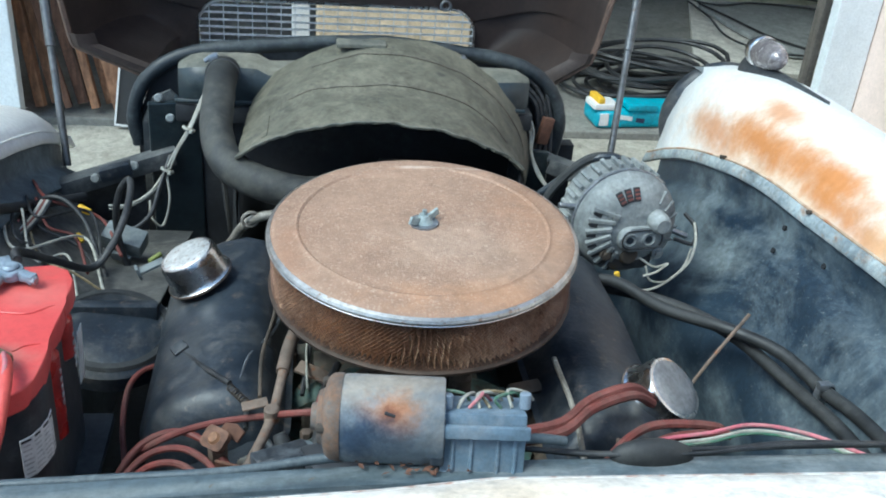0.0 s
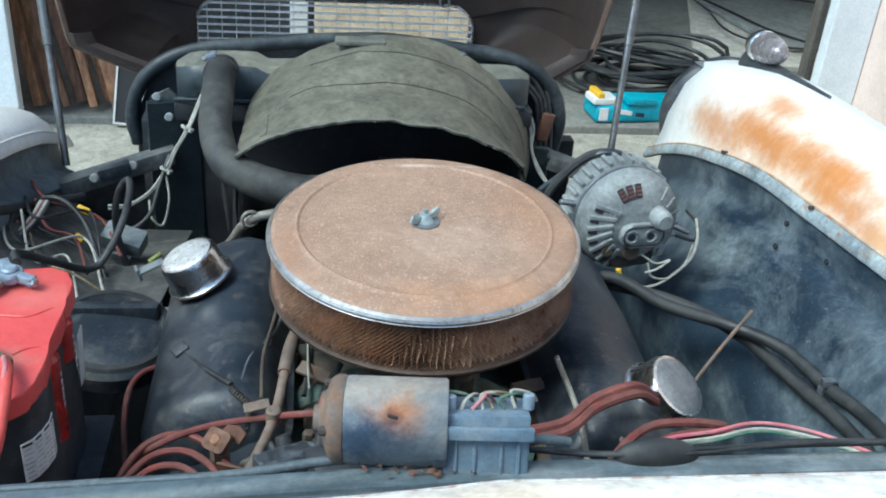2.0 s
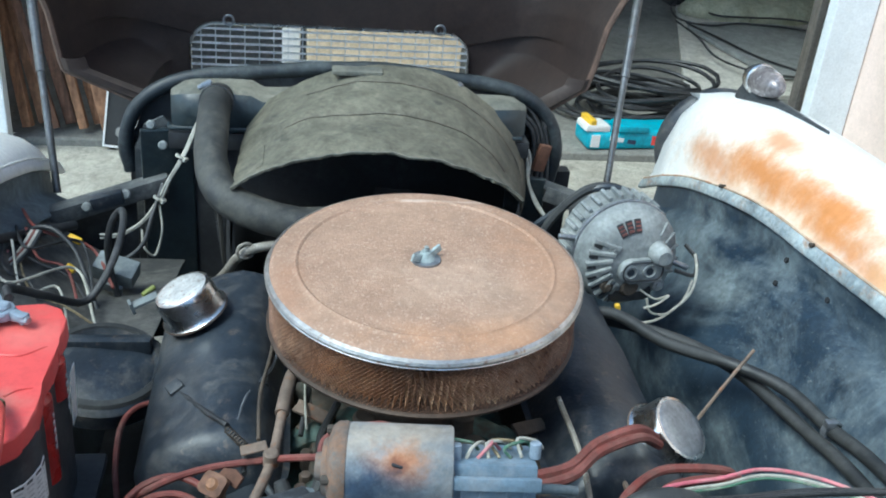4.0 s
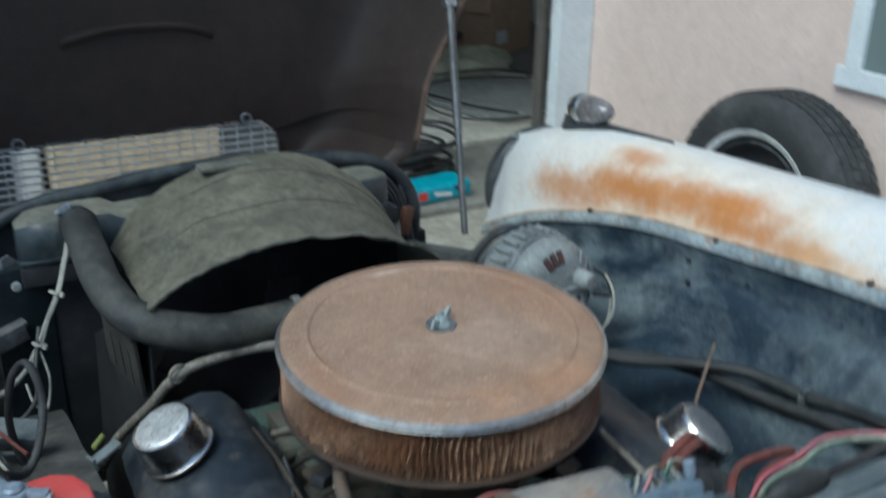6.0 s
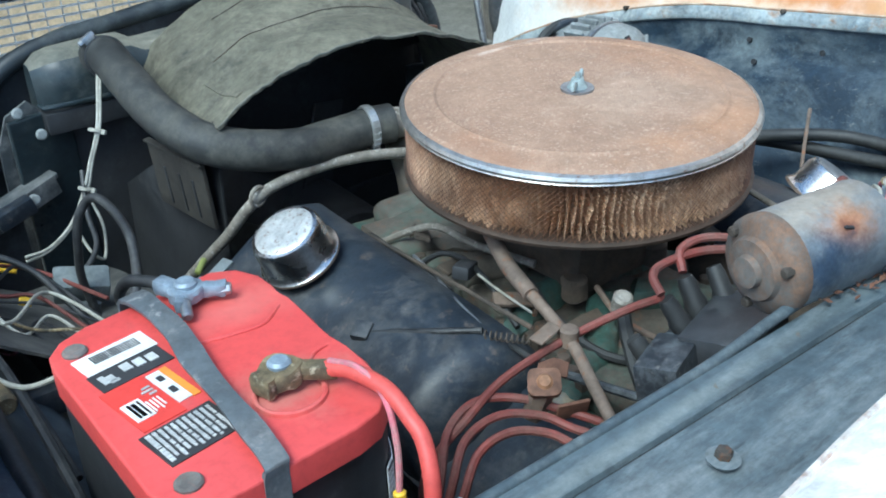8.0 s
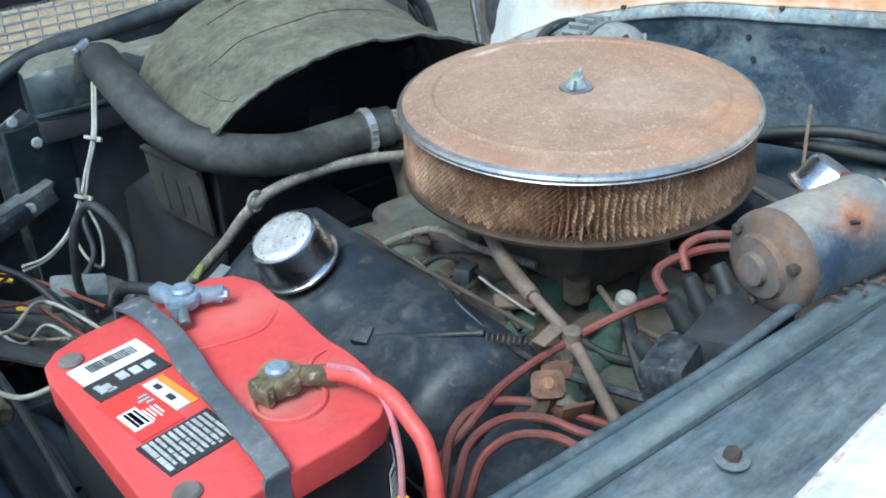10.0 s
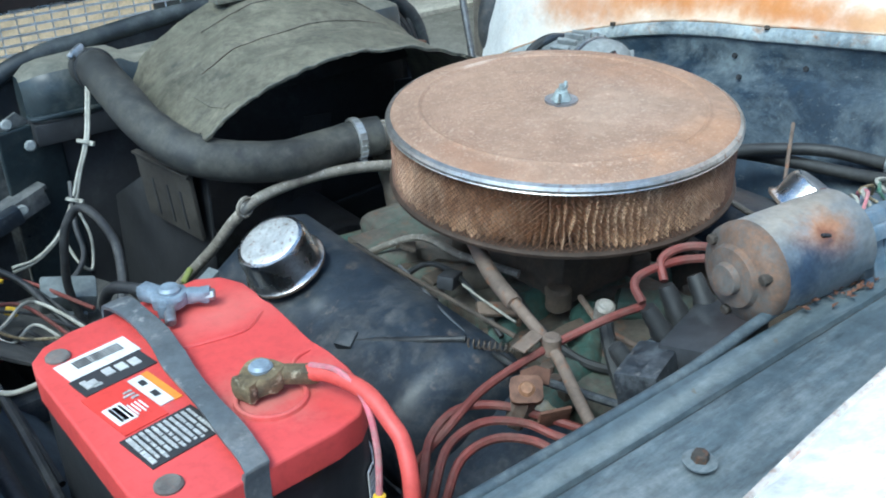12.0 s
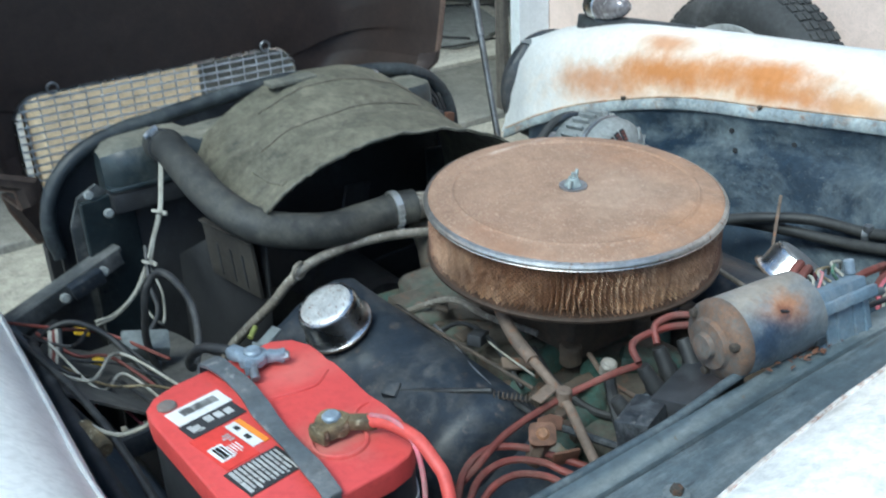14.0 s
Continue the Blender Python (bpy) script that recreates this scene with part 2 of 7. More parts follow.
    "hood": mat("brown_primer", (0.028, 0.0165, 0.0130), (0.018, 0.0118, 0.0102), 0.68, 0, 3, dust=(0.046, 0.033, 0.028), dust_amount=0.3, dust_scale=3, bump=0.12),
    "hoodedge": mat("rusty_edge", (0.11, 0.07, 0.052), (0.07, 0.045, 0.035), 0.8, 0, 12, bump=0.2),
    "whitewire": mat("white_wire", (0.40, 0.39, 0.34), (0.26, 0.25, 0.21), 0.6, 0, 30, bump=0.05),
    "yellow": mat("yellow_plastic", (0.75, 0.48, 0.03), (0.65, 0.4, 0.03), 0.5, 0, 30, blotch=0.25, bump=0.03),
    "greenwire": mat("green_wire", (0.04, 0.15, 0.09), (0.035, 0.12, 0.07), 0.6, 0, 30, dust=(0.22, 0.22, 0.18), dust_amount=0.5, dust_scale=20, bump=0.05),
    "pinkwire": mat("pink_wire", (0.52, 0.13, 0.17), (0.44, 0.11, 0.14), 0.6, 0, 30, dust=(0.3, 0.24, 0.21), dust_amount=0.5, dust_scale=20, bump=0.05),
    "greybox": mat("grey_connector", (0.16, 0.18, 0.18), (0.12, 0.135, 0.14), 0.6, 0, 20, dust=(0.22, 0.22, 0.2), dust_amount=0.3, bump=0.1),
    "concrete": mat("concrete", (0.36, 0.345, 0.295), (0.26, 0.245, 0.205), 0.9, 0, 3, speck=(0.18, 0.17, 0.15), speck_scale=40, speck_amount=0.2, bump=0.4),
    "garagefloor": mat("grey_floor", (0.23, 0.225, 0.20), (0.16, 0.157, 0.142), 0.8, 0, 2.5, bump=0.15),
    "stucco": mat("pink_stucco", (0.74, 0.60, 0.535), (0.70, 0.56, 0.495), 0.9, 0, 2, blotch=0.25, bump=0.5, grain=220),
    "trim": mat("white_trim", (0.74, 0.78, 0.80), (0.68, 0.72, 0.74), 0.5, 0, 5, blotch=0.25, bump=0.08),
    # near-white, so that walls and ceiling throw light into the garage
    "drywall": mat("garage_wall", (0.78, 0.77, 0.74), (0.72, 0.71, 0.68), 0.9, 0, 2, blotch=0.25, bump=0.2),
    "lumber": mat("brown_lumber", (0.34, 0.175, 0.09), (0.15, 0.075, 0.042), 0.7, 0, 6, bump=0.2, stretch=(14, 14, 1)),
    "cardboard": mat("cardboard", (0.48, 0.33, 0.21), (0.42, 0.285, 0.18), 0.9, 0, 4, blotch=0.25, bump=0.08),
    "teal": mat("teal_wrap", (0.03, 0.36, 0.46), (0.03, 0.30, 0.40), 0.45, 0, 6, bump=0.1),
    "paperlabel": mat("white_label", (0.72, 0.72, 0.71), (0.66, 0.66, 0.65), 0.5, 0, 20, blotch=0.25, bump=0.02),
    "blacklabel": mat("black_label", (0.03, 0.03, 0.032), (0.04, 0.04, 0.042), 0.5, 0, 20, blotch=0.25, bump=0.02),
    "orange": mat("orange_label", (0.8, 0.28, 0.04), (0.75, 0.25, 0.04), 0.5, 0, 20, blotch=0.25, bump=0.02),
    "redink": mat("red_ink", (0.62, 0.05, 0.04), (0.58, 0.05, 0.04), 0.5, 0, 20, blotch=0.25, bump=0.02),
    "tyre": mat("tyre_rubber", (0.03, 0.032, 0.034), (0.042, 0.044, 0.046), 0.75, 0, 9, dust=(0.1, 0.1, 0.1), dust_amount=0.3, bump=0.2),
    "whitewall": mat("white_band", (0.62, 0.64, 0.64), (0.52, 0.54, 0.54), 0.6, 0, 12, bump=0.05),
    "navy": mat("navy_cloth", (0.03, 0.045, 0.09), (0.02, 0.03, 0.06), 0.8, 0, 9, bump=0.3),
}
glass = bpy.data.materials.new("window_glass")
glass.use_nodes = True
gb = glass.node_tree.nodes["Principled BSDF"]
gb.inputs["Base Color"].default_value = (0.16, 0.2, 0.2, 1)
gb.inputs["Roughness"].default_value = 0.05
M["glass"] = glass
lens_m = bpy.data.materials.new("clear_lens")
lens_m.use_nodes = True
lb = lens_m.node_tree.nodes["Principled BSDF"]
lb.inputs["Base Color"].default_value = (0.9, 0.88, 0.88, 1)
lb.inputs["Roughness"].default_value = 0.06
lb.inputs["Transmission Weight"].default_value = 0.8
M["lens"] = lens_m


# ---- mesh helpers ----
def V(*a):
    return Vector(a)


def part(name, bm, material, parent=None, label="", smooth=True, angle=40):
    """Links a bmesh (in world places) as one mesh object, under a thing or a part where one is given."""
    me = bpy.data.meshes.new(name)
    bmesh.ops.recalc_face_normals(bm, faces=bm.faces)
    if smooth:
        lim = radians(angle)
        for f in bm.faces:
            f.smooth = True
        for e in bm.edges:
            if len(e.link_faces) == 2 and e.calc_face_angle(0) > lim:
                e.smooth = False
    bm.to_mesh(me)
    bm.free()
    me.materials.append(M[material])
    ob = new(name, me)
    if parent:
        ob.parent = parent
        ob.matrix_parent_inverse = Matrix.Translation(base_of(parent)).inverted()
    if not parent or parent.name == "car":
        ob.location = GROUP["offset"]
    if label:
        ob["label"] = label
    return ob


BASES = {}
GROUP = {"offset": Vector((0, 0, 0))}   # set before a group of things that is placed as one


def place_group(x=0.0, y=0.0, z=0.0):
    GROUP["offset"] = Vector((x, y, z))


def base_of(ob):
    return BASES.get(ob.name, Vector((0, 0, 0)))


def thing(name, base, label, category, group="", kind=""):
    ob = new(name)
    ob.empty_display_size = 0.05
    ob.location = Vector(base) + GROUP["offset"]
    BASES[ob.name] = Vector(base)
    return tagged(ob, label, category, group, kind)


def solo(name, bm, material, label, category, group="", kind="", smooth=True, angle=40):
    return tagged(part(name, bm, material, None, "", smooth, angle), label, category, group, kind)


def add_box(bm, c, size, rot=(0, 0, 0), bevel=0.0, m=None, seg=2):
    mm = m or pose(c[0], c[1], c[2], *rot)
    r = bmesh.ops.create_cube(bm, size=1.0, matrix=mm @ Matrix.Diagonal((*size, 1)))
    if bevel:
        es = {e for v in r["verts"] for e in v.link_edges}
        bmesh.ops.bevel(bm, geom=list(es), offset=bevel, segments=seg, profile=0.6, affect="EDGES")
    return bm


def axis_pose(p0, p1):
    d = Vector(p1) - Vector(p0)
    return Matrix.Translation(p0) @ d.to_track_quat("Z", "Y").to_matrix().to_4x4()


def add_revolve(bm, profile, m, seg=32):
    """Turns (radius, height) pairs round the z axis of the pose m; a radius of 0 closes."""
    rings = []
    for r, z in profile:
        if r < 1e-6:
            rings.append([bm.verts.new(m @ V(0, 0, z))])
        else:
            rings.append([bm.verts.new(m @ V(r * math.cos(2 * math.pi * i / seg), r * math.sin(2 * math.pi * i / seg), z)) for i in range(seg)])
    for a, b in zip(rings, rings[1:]):
        for i in range(seg):
            j = (i + 1) % seg
            q = [a[i % len(a)], a[j % len(a)], b[j % len(b)], b[i % len(b)]]
            q = list(dict.fromkeys(q))
            if len(q) > 2:
                bm.faces.new(q)
    return bm


def add_cyl(bm, p0, p1, r, seg=20, bevel=0.0):
    h = (Vector(p1) - Vector(p0)).length
    b = bevel
    prof = [(0, 0), (r - b, 0), (r, b), (r, h - b), (r - b, h), (0, h)] if b else [(0, 0), (r, 0), (r, h), (0, h)]
    return add_revolve(bm, prof, axis_pose(p0, p1), seg)


def spline(pts, n=8):
    """Catmull-Rom through the points, n steps a span."""
    p = [Vector(q) for q in pts]
    p = [p[0] * 2 - p[1]] + p + [p[-1] * 2 - p[-2]]
    out = []
    for a, b, c, d in zip(p, p[1:], p[2:], p[3:]):
        for i in range(n):
            t = i / n
            out.append(0.5 * (2 * b + (c - a) * t + (2 * a - 5 * b + 4 * c - d) * t * t + (3 * b - a - 3 * c + d) * t ** 3))
    return out + [p[-2]]


def add_tube(bm, pts, r, seg=10, n=8, smooth=True, rough=0.0):
    path = spline(pts, n) if smooth else [Vector(q) for q in pts]
    radii = r if callable(r) else (lambda k: r)
    up, prev = None, None
    for i, p in enumerate(path):
        d = (path[min(i + 1, len(path) - 1)] - path[max(i - 1, 0)]).normalized()
        if up is None:
            up = d.orthogonal().normalized()
        up = (up - d * up.dot(d)).normalized()
        side = d.cross(up)
        rr = radii(i / max(1, len(path) - 1))
        if rough:
            rr *= 1 + rough * noise.noise(p * 60)
        ring = [bm.verts.new(p + (up * math.cos(2 * math.pi * k / seg) + side * math.sin(2 * math.pi * k / seg)) * rr) for k in range(seg)]
        if prev:
            for k in range(seg):
                bm.faces.new((prev[k], prev[(k + 1) % seg], ring[(k + 1) % seg], ring[k]))
        else:
            bm.faces.new(ring)
        prev = ring
    bm.faces.new(prev)
    return bm


def add_sheet(bm, rows, thick=0.0, closed=False):
    """A surface through rows of points, given some thickness along its normals."""
    g = [[bm.verts.new(p) for p in row] for row in rows]
    fs = []
    for a, b in zip(g, g[1:]):
        k = len(a) if closed else len(a) - 1
        for i in range(k):
            j = (i + 1) % len(a)
            fs.append(bm.faces.new((a[i], a[j], b[j], b[i])))
    if thick:
        bmesh.ops.recalc_face_normals(bm, faces=fs)
        bmesh.ops.solidify(bm, geom=fs, thickness=thick)
    return bm


def add_plate(bm, outline, z0, z1, m=None, bevel=0.0):
    """A flat plate of an outline in x, y between two heights of the pose m."""
    m = m or Matrix()
    lo = [bm.verts.new(m @ V(x, y, z0)) for x, y in outline]
    hi = [bm.verts.new(m @ V(x, y, z1)) for x, y in outline]
    k = len(outline)
    bm.faces.new(lo[::-1])
    top = bm.faces.new(hi)
    for i in range(k):
        bm.faces.new((lo[i], lo[(i + 1) % k], hi[(i + 1) % k], hi[i]))
    if bevel:
        bmesh.ops.bevel(bm, geom=list(top.edges), offset=bevel, segments=3, profile=0.5, affect="EDGES")
    return bm


def rounded(w, h, r, n=5, cx=0.0, cy=0.0):
    out = []
    for sx, sy, a0 in ((1, -1, -90), (1, 1, 0), (-1, 1, 90), (-1, -1, 180)):
        for i in range(n + 1):
            a = radians(a0 + 90 * i / n)
            out.append((cx + sx * (w / 2 - r) + r * math.cos(a), cy + sy * (h / 2 - r) + r * math.sin(a)))
    return out


def lump(bm, amp, freq, cuts=3):
    """Roughen a clean form into a worn casting."""
    bmesh.ops.subdivide_edges(bm, edges=[x for x in bm.edges if x.calc_length() > 0.012], cuts=cuts, use_grid_fill=True)
    for v in bm.verts:
        p = v.co * freq
        v.co += V(noise.noise(p), noise.noise(p + V(7, 0, 0)), noise.noise(p + V(0, 7, 0))) * amp
    return bm


def B():
    return bmesh.new()


def lerp(xs, ys, x):
    return float(np.interp(x, xs, ys))


# ---- the yard and the garage ----
G = 0.20   # height of the drive


def ground():
    bm = B()
    add_box(bm, (0, 0, G - 0.1), (120, 120, 0.2))
    solo("ground", bm, "concrete", "pale worn concrete drive under the car", "ground", kind="structure", smooth=False)


def garage():
    bm = B()
    add_box(bm, (1.0, 4.05, G + 0.011), (5.0, 4.0, 0.03), bevel=0.006)
    solo("floor", bm, "garagefloor", "grey concrete garage floor slab", "floor", kind="structure", smooth=False)
    for name, c, s in (("wall_west", (-1.55, 4.0, 1.70), (0.1, 4.0, 3.05)), ("wall_east", (3.55, 4.0, 1.70), (0.1, 4.0, 3.05)),
                       ("wall_north", (1.0, 6.05, 1.70), (5.2, 0.1, 3.05))):
        bm = B()
        add_box(bm, c, s)
        solo(name, bm, "drywall", "plaster garage wall, whitened to bounce light inside", "wall", kind="structure", smooth=False)
    bm = B()
    add_box(bm, (1.0, 4.13, 3.27), (5.3, 3.96, 0.1))
    solo("ceiling", bm, "drywall", "unseen garage ceiling, whitened to bounce light inside", "ceiling", kind="structure", smooth=False)
    # front wall round the opening; its unseen top is set high for sky light
    for name, c, s in (("wall_front_west", (-3.05, 2.1, 1.68), (4.0, 0.16, 3.02)), ("wall_front_top", (0.375, 2.1, 3.15), (2.84, 0.16, 0.14))):
        bm = B()
        add_box(bm, c, s)
        solo(name, bm, "stucco", "pale pink stucco front wall beside the garage opening", "wall", kind="structure", smooth=False)
    bm = B()
    add_box(bm, (1.745, -0.95, 1.64), (0.16, 5.9, 2.92))
    solo("wall_side", bm, "stucco", "pale pink stucco house wall beside the drive", "wall", kind="structure", smooth=False)
    bm = B()
    add_box(bm, (2.6, 2.1, 1.73), (1.6, 0.16, 3.06))
    solo("wall_front_east", bm, "stucco", "pink stucco wall end behind the corner", "wall", kind="structure", smooth=False)
    for name, x, lab in (("trim_west", -1.045, "white painted garage door jamb"), ("trim_east", 1.592, "white painted garage door jamb at the corner")):
        bm = B()
        add_box(bm, (x, 2.0, 1.55), (0.14, 0.05, 2.70), bevel=0.004)
        solo(name, bm, "trim", lab, "door jamb", kind="structure", smooth=False)
    bm = B()
    add_box(bm, (1.526, 2.08, 1.53), (0.026, 0.05, 2.66), bevel=0.004)
    solo("trim_inner", bm, "greywood", "weathered grey wooden inner jamb of the garage opening", "door jamb", kind="structure", smooth=False)


def lumber():
    """Planks of several widths leaning in the corner, with dark gaps between them."""
    r = random.Random(4)
    rows = ((-0.945, 0.030, 0), (-0.905, 0.034, 1), (-0.862, 0.022, 0), (-0.826, 0.034, 1), (-0.780, 0.026, 0), (-0.742, 0.030, 1), (-0.700, 0.050, 0), (-0.652, 0.032, 1), (-0.622, 0.022, 0))
    for x, w, back in rows:
        bm = B()
        h = 1.35 + 0.3 * r.random()
        d = 0.024 + 0.014 * r.random()
        add_box(bm, (0, 0, 0), (w, d, h), bevel=0.002, m=pose(x, 2.085 + 0.045 * back + 0.006 * r.random(), G + 0.045, -7 + 2 * back, -9.5 - r.uniform(0, 2.5), r.uniform(-14, 14)) @ pose(0, 0, h / 2), seg=1)
        solo("plank", bm, "lumber" if r.random() < 0.7 else "darklumber", "brown wooden plank leaning upright in the garage", "plank", group="leaning planks", smooth=False)
    t = thing("picture_frame", (-0.625, 2.035, G + 0.002), "dark framed picture with a thin white edge", "picture")
    m = pose(-0.625, 2.035, G + 0.002, -6, 8, 4)
    bm = B()
    add_box(bm, (0, 0, 0), (0.19, 0.012, 0.20), m=m @ pose(0, 0, 0.10), bevel=0.002)
    part("backing", bm, "blacklabel", t, smooth=False)
    for c, d in (((-0.0925, -0.004, 0.10), (0.006, 0.012, 0.202)), ((0.0925, -0.004, 0.10), (0.006, 0.012, 0.202)), ((0, -0.004, 0.002), (0.18, 0.012, 0.006)), ((0, -0.004, 0.198), (0.18, 0.012, 0.006))):
        bm = B()
        add_box(bm, (0, 0, 0), d, m=m @ pose(*c), bevel=0.001)
        part("frame_edge", bm, "paperlabel", t, "thin white frame edge", smooth=False)
    for x, z, w, h, mt in ((0.03, 0.06, 0.035, 0.05, "greenwire"), (-0.01, 0.085, 0.03, 0.03, "greyprint0"), (-0.05, 0.05, 0.02, 0.03, "greyprint0")):
        bm = B()
        add_plate(bm, rounded(w, h, 0.010), 0, 0.0008, m @ pose(x, -0.0075, z, 90, 0, 0))
        part("patch", bm, mt, t, "pale printed patch")


M["darklumber"] = mat("dark_lumber", (0.19, 0.095, 0.055), (0.08, 0.042, 0.028), 0.75, 0, 6, bump=0.2, stretch=(14, 14, 1))
M["greyprint0"] = mat("pale_print", (0.35, 0.35, 0.34), (0.25, 0.25, 0.24), 0.5, 0, 30, bump=0.02)
M["tape"] = mat("packing_tape", (0.46, 0.34, 0.21), (0.40, 0.29, 0.18), 0.3, 0, 8, bump=0.05)
M["palecard"] = mat("pale_card", (0.62, 0.50, 0.34), (0.56, 0.45, 0.30), 0.9, 0, 4, bump=0.08)


M["bagblue"] = mat("blue_bag", (0.03, 0.05, 0.10), (0.12, 0.16, 0.20), 0.25, 0, 14, bump=0.5)
M["bagpale"] = mat("clear_bag", (0.55, 0.62, 0.64), (0.30, 0.36, 0.40), 0.25, 0, 14, bump=0.5)
M["greencanvas"] = mat("green_canvas", (0.50, 0.50, 0.36), (0.40, 0.40, 0.28), 0.9, 0, 6, bump=0.2)
M["greyboard"] = mat("grey_board", (0.30, 0.31, 0.30), (0.24, 0.25, 0.24), 0.8, 0, 5, bump=0.1)
M["palecloth"] = mat("pale_canvas", (0.62, 0.60, 0.53), (0.50, 0.48, 0.42), 0.9, 0, 6, bump=0.2)


def cartons():
    def carton(c, s, label, rz=0, mark=True, mt="cardboard"):
        t = thing("cardboard_box", (c[0], c[1], c[2] - s[2] / 2), label, "box", group="cardboard boxes")
        m = pose(*c, 0, 0, rz)
        bm = B()
        add_box(bm, c, s, bevel=0.004, m=m, seg=1)
        part("carton", bm, mt, t, smooth=False)
        bm = B()
        w = min(0.05, s[0] * 0.2)
        add_box(bm, c, (w, s[1] + 0.003, 0.002), m=m @ pose(0, 0, s[2] / 2 + 0.0005))
        add_box(bm, c, (w, 0.002, 0.10), m=m @ pose(0, -s[1] / 2 - 0.0005, s[2] / 2 - 0.05))
        part("tape", bm, "tape", t, "strip of packing tape", smooth=False)
        if not mark:
            return t
        bm = B()
        add_box(bm, (0, 0, 0), (0.10, 0.002, s[2] * 0.30), m=m @ pose(0.095 - s[0] / 2, -s[1] / 2 - 0.002, -0.02))
        part("paper_label", bm, "paperlabel", t, "white paper label", smooth=False)
        return t
    carton((2.75, 4.40, G + 0.026 + 0.125), (0.42, 0.27, 0.25), "brown cardboard box with a white label under another", 25)
    carton((2.70, 4.46, G + 0.026 + 0.25 + 0.15), (0.46, 0.42, 0.30), "brown cardboard box with a white label on another", 25)
    carton((0.145, 2.35, G + 0.026 + 0.29), (0.49, 0.4, 0.58), "pale tan cardboard box seen through the grille", mark=False, mt="palecard")
    carton((-0.15, 2.45, G + 0.026 + 0.29), (0.06, 0.3, 0.58), "narrow white carton seen through the grille", mark=False, mt="paperlabel")
    # clutter on the stack
    for x, y, sz, mt, name, lab in ((2.50, 4.36, (0.24, 0.22, 0.13), "bagpale", "plastic_bag", "crumpled pale blue plastic bag"), (2.63, 4.34, (0.17, 0.12, 0.07), "bagblue", "cloth", "folded shiny dark blue cloth"),
                                    (2.84, 4.40, (0.12, 0.12, 0.17), "yellow", "jug", "yellow plastic jug")):
        bm = B()
        bmesh.ops.create_icosphere(bm, subdivisions=4, radius=0.5, matrix=pose(x, y, 0.776 + 0.42 * sz[2], 0, 0, 20) @ Matrix.Diagonal((*sz, 1)))
        for v in bm.verts:
            if mt == "yellow":
                v.co.x = x + 0.5 * sz[0] * max(-0.8, min(0.8, (v.co.x - x) / (0.5 * sz[0])))
                v.co.y = y + 0.5 * sz[1] * max(-0.8, min(0.8, (v.co.y - y) / (0.5 * sz[1])))
            else:
                v.co += v.normal * (0.035 * noise.noise(v.co * 14) + 0.012 * noise.noise(v.co * 40))
            v.co.z = max(v.co.z, 0.778)
        solo(name, bm, mt, lab + " on the box stack", "clutter")
    # low dark bench with bags, cloth and a tub
    t = thing("low_bench", (2.05, 4.22, G + 0.026), "low dark bench on the garage floor", "bench")
    bm = B()
    add_box(bm, (2.05, 4.24, 0.385), (0.60, 0.34, 0.045), rot=(0, 0, 8), bevel=0.008)
    part("bench_top", bm, "batblack", t, smooth=False)
    for x, y, w in ((1.84, 4.18, 0.11), (2.26, 4.30, 0.06)):
        bm = B()
        add_box(bm, (x, y, (0.226 + 0.362) / 2), (w, 0.20, 0.136), rot=(0, 0, 8), bevel=0.004)
        part("bench_leg", bm, "batblack", t, smooth=False)
    for x, y, z, sz, mt, name, lab in ((2.07, 4.27, 0.405, (0.15, 0.16, 0.66), "bagblue", "plastic_bag", "tall shiny dark blue plastic bag"), (1.95, 4.24, 0.405, (0.15, 0.15, 0.44), "bagpale", "plastic_bag", "crumpled clear plastic bag"),
                                       (2.20, 4.18, 0.405, (0.24, 0.20, 0.22), "navy", "cloth_bundle", "dark navy cloth bundle")):
        bm = B()
        bmesh.ops.create_icosphere(bm, subdivisions=4, radius=0.5, matrix=pose(x, y, z) @ Matrix.Diagonal((*sz, 1)))
        for v in bm.verts:
            v.co += v.normal * (0.045 * noise.noise(v.co * 11) + 0.015 * noise.noise(v.co * 36))
            v.co.z = max(v.co.z, z + 0.004)
        solo(name, bm, mt, lab + " on the low bench", "bag" if name == "plastic_bag" else "cloth")
    t = thing("storage_tub", (2.27, 4.36, 0.409), "orange tub with a white edge behind the cloth bundle", "tub")
    bm = B()
    add_box(bm, (2.277, 4.36, 0.409 + 0.15), (0.055, 0.10, 0.30), bevel=0.008)
    part("tub_side", bm, "orange", t)
    bm = B()
    add_box(bm, (2.232, 4.345, 0.409 + 0.15), (0.034, 0.09, 0.30), bevel=0.004)
    part("tub_edge", bm, "paperlabel", t, "white edge strip")
    # pale sheet, mat and canvas on the floor
    bm = B()
    add_plate(bm, [(1.385, 2.68), (1.60, 3.36), (1.81, 4.02), (2.30, 3.98), (2.55, 3.55), (2.40, 3.00), (1.95, 2.66)], G + 0.0265, G + 0.046, bevel=0.003)
    solo("floor_sheet", bm, "palecloth", "pale cream sheet lying on the garage floor", "sheet")
    bm = B()
    add_plate(bm, [(1.70, 3.55), (1.74, 3.22), (1.80, 2.96), (1.86, 2.84), (2.00, 2.84), (2.17, 2.95), (2.32, 3.15), (2.40, 3.36), (2.38, 3.52), (2.28, 3.62), (2.00, 3.64), (1.80, 3.62)], G + 0.0465, G + 0.066, bevel=0.006)
    for v in bm.verts:
        v.co.z += 0.006 + 0.006 * noise.noise(v.co * 5)
    solo("floor_mat", bm, "greyboard", "grey mat with rounded ends lying on the pale sheet", "mat")
    bm = B()
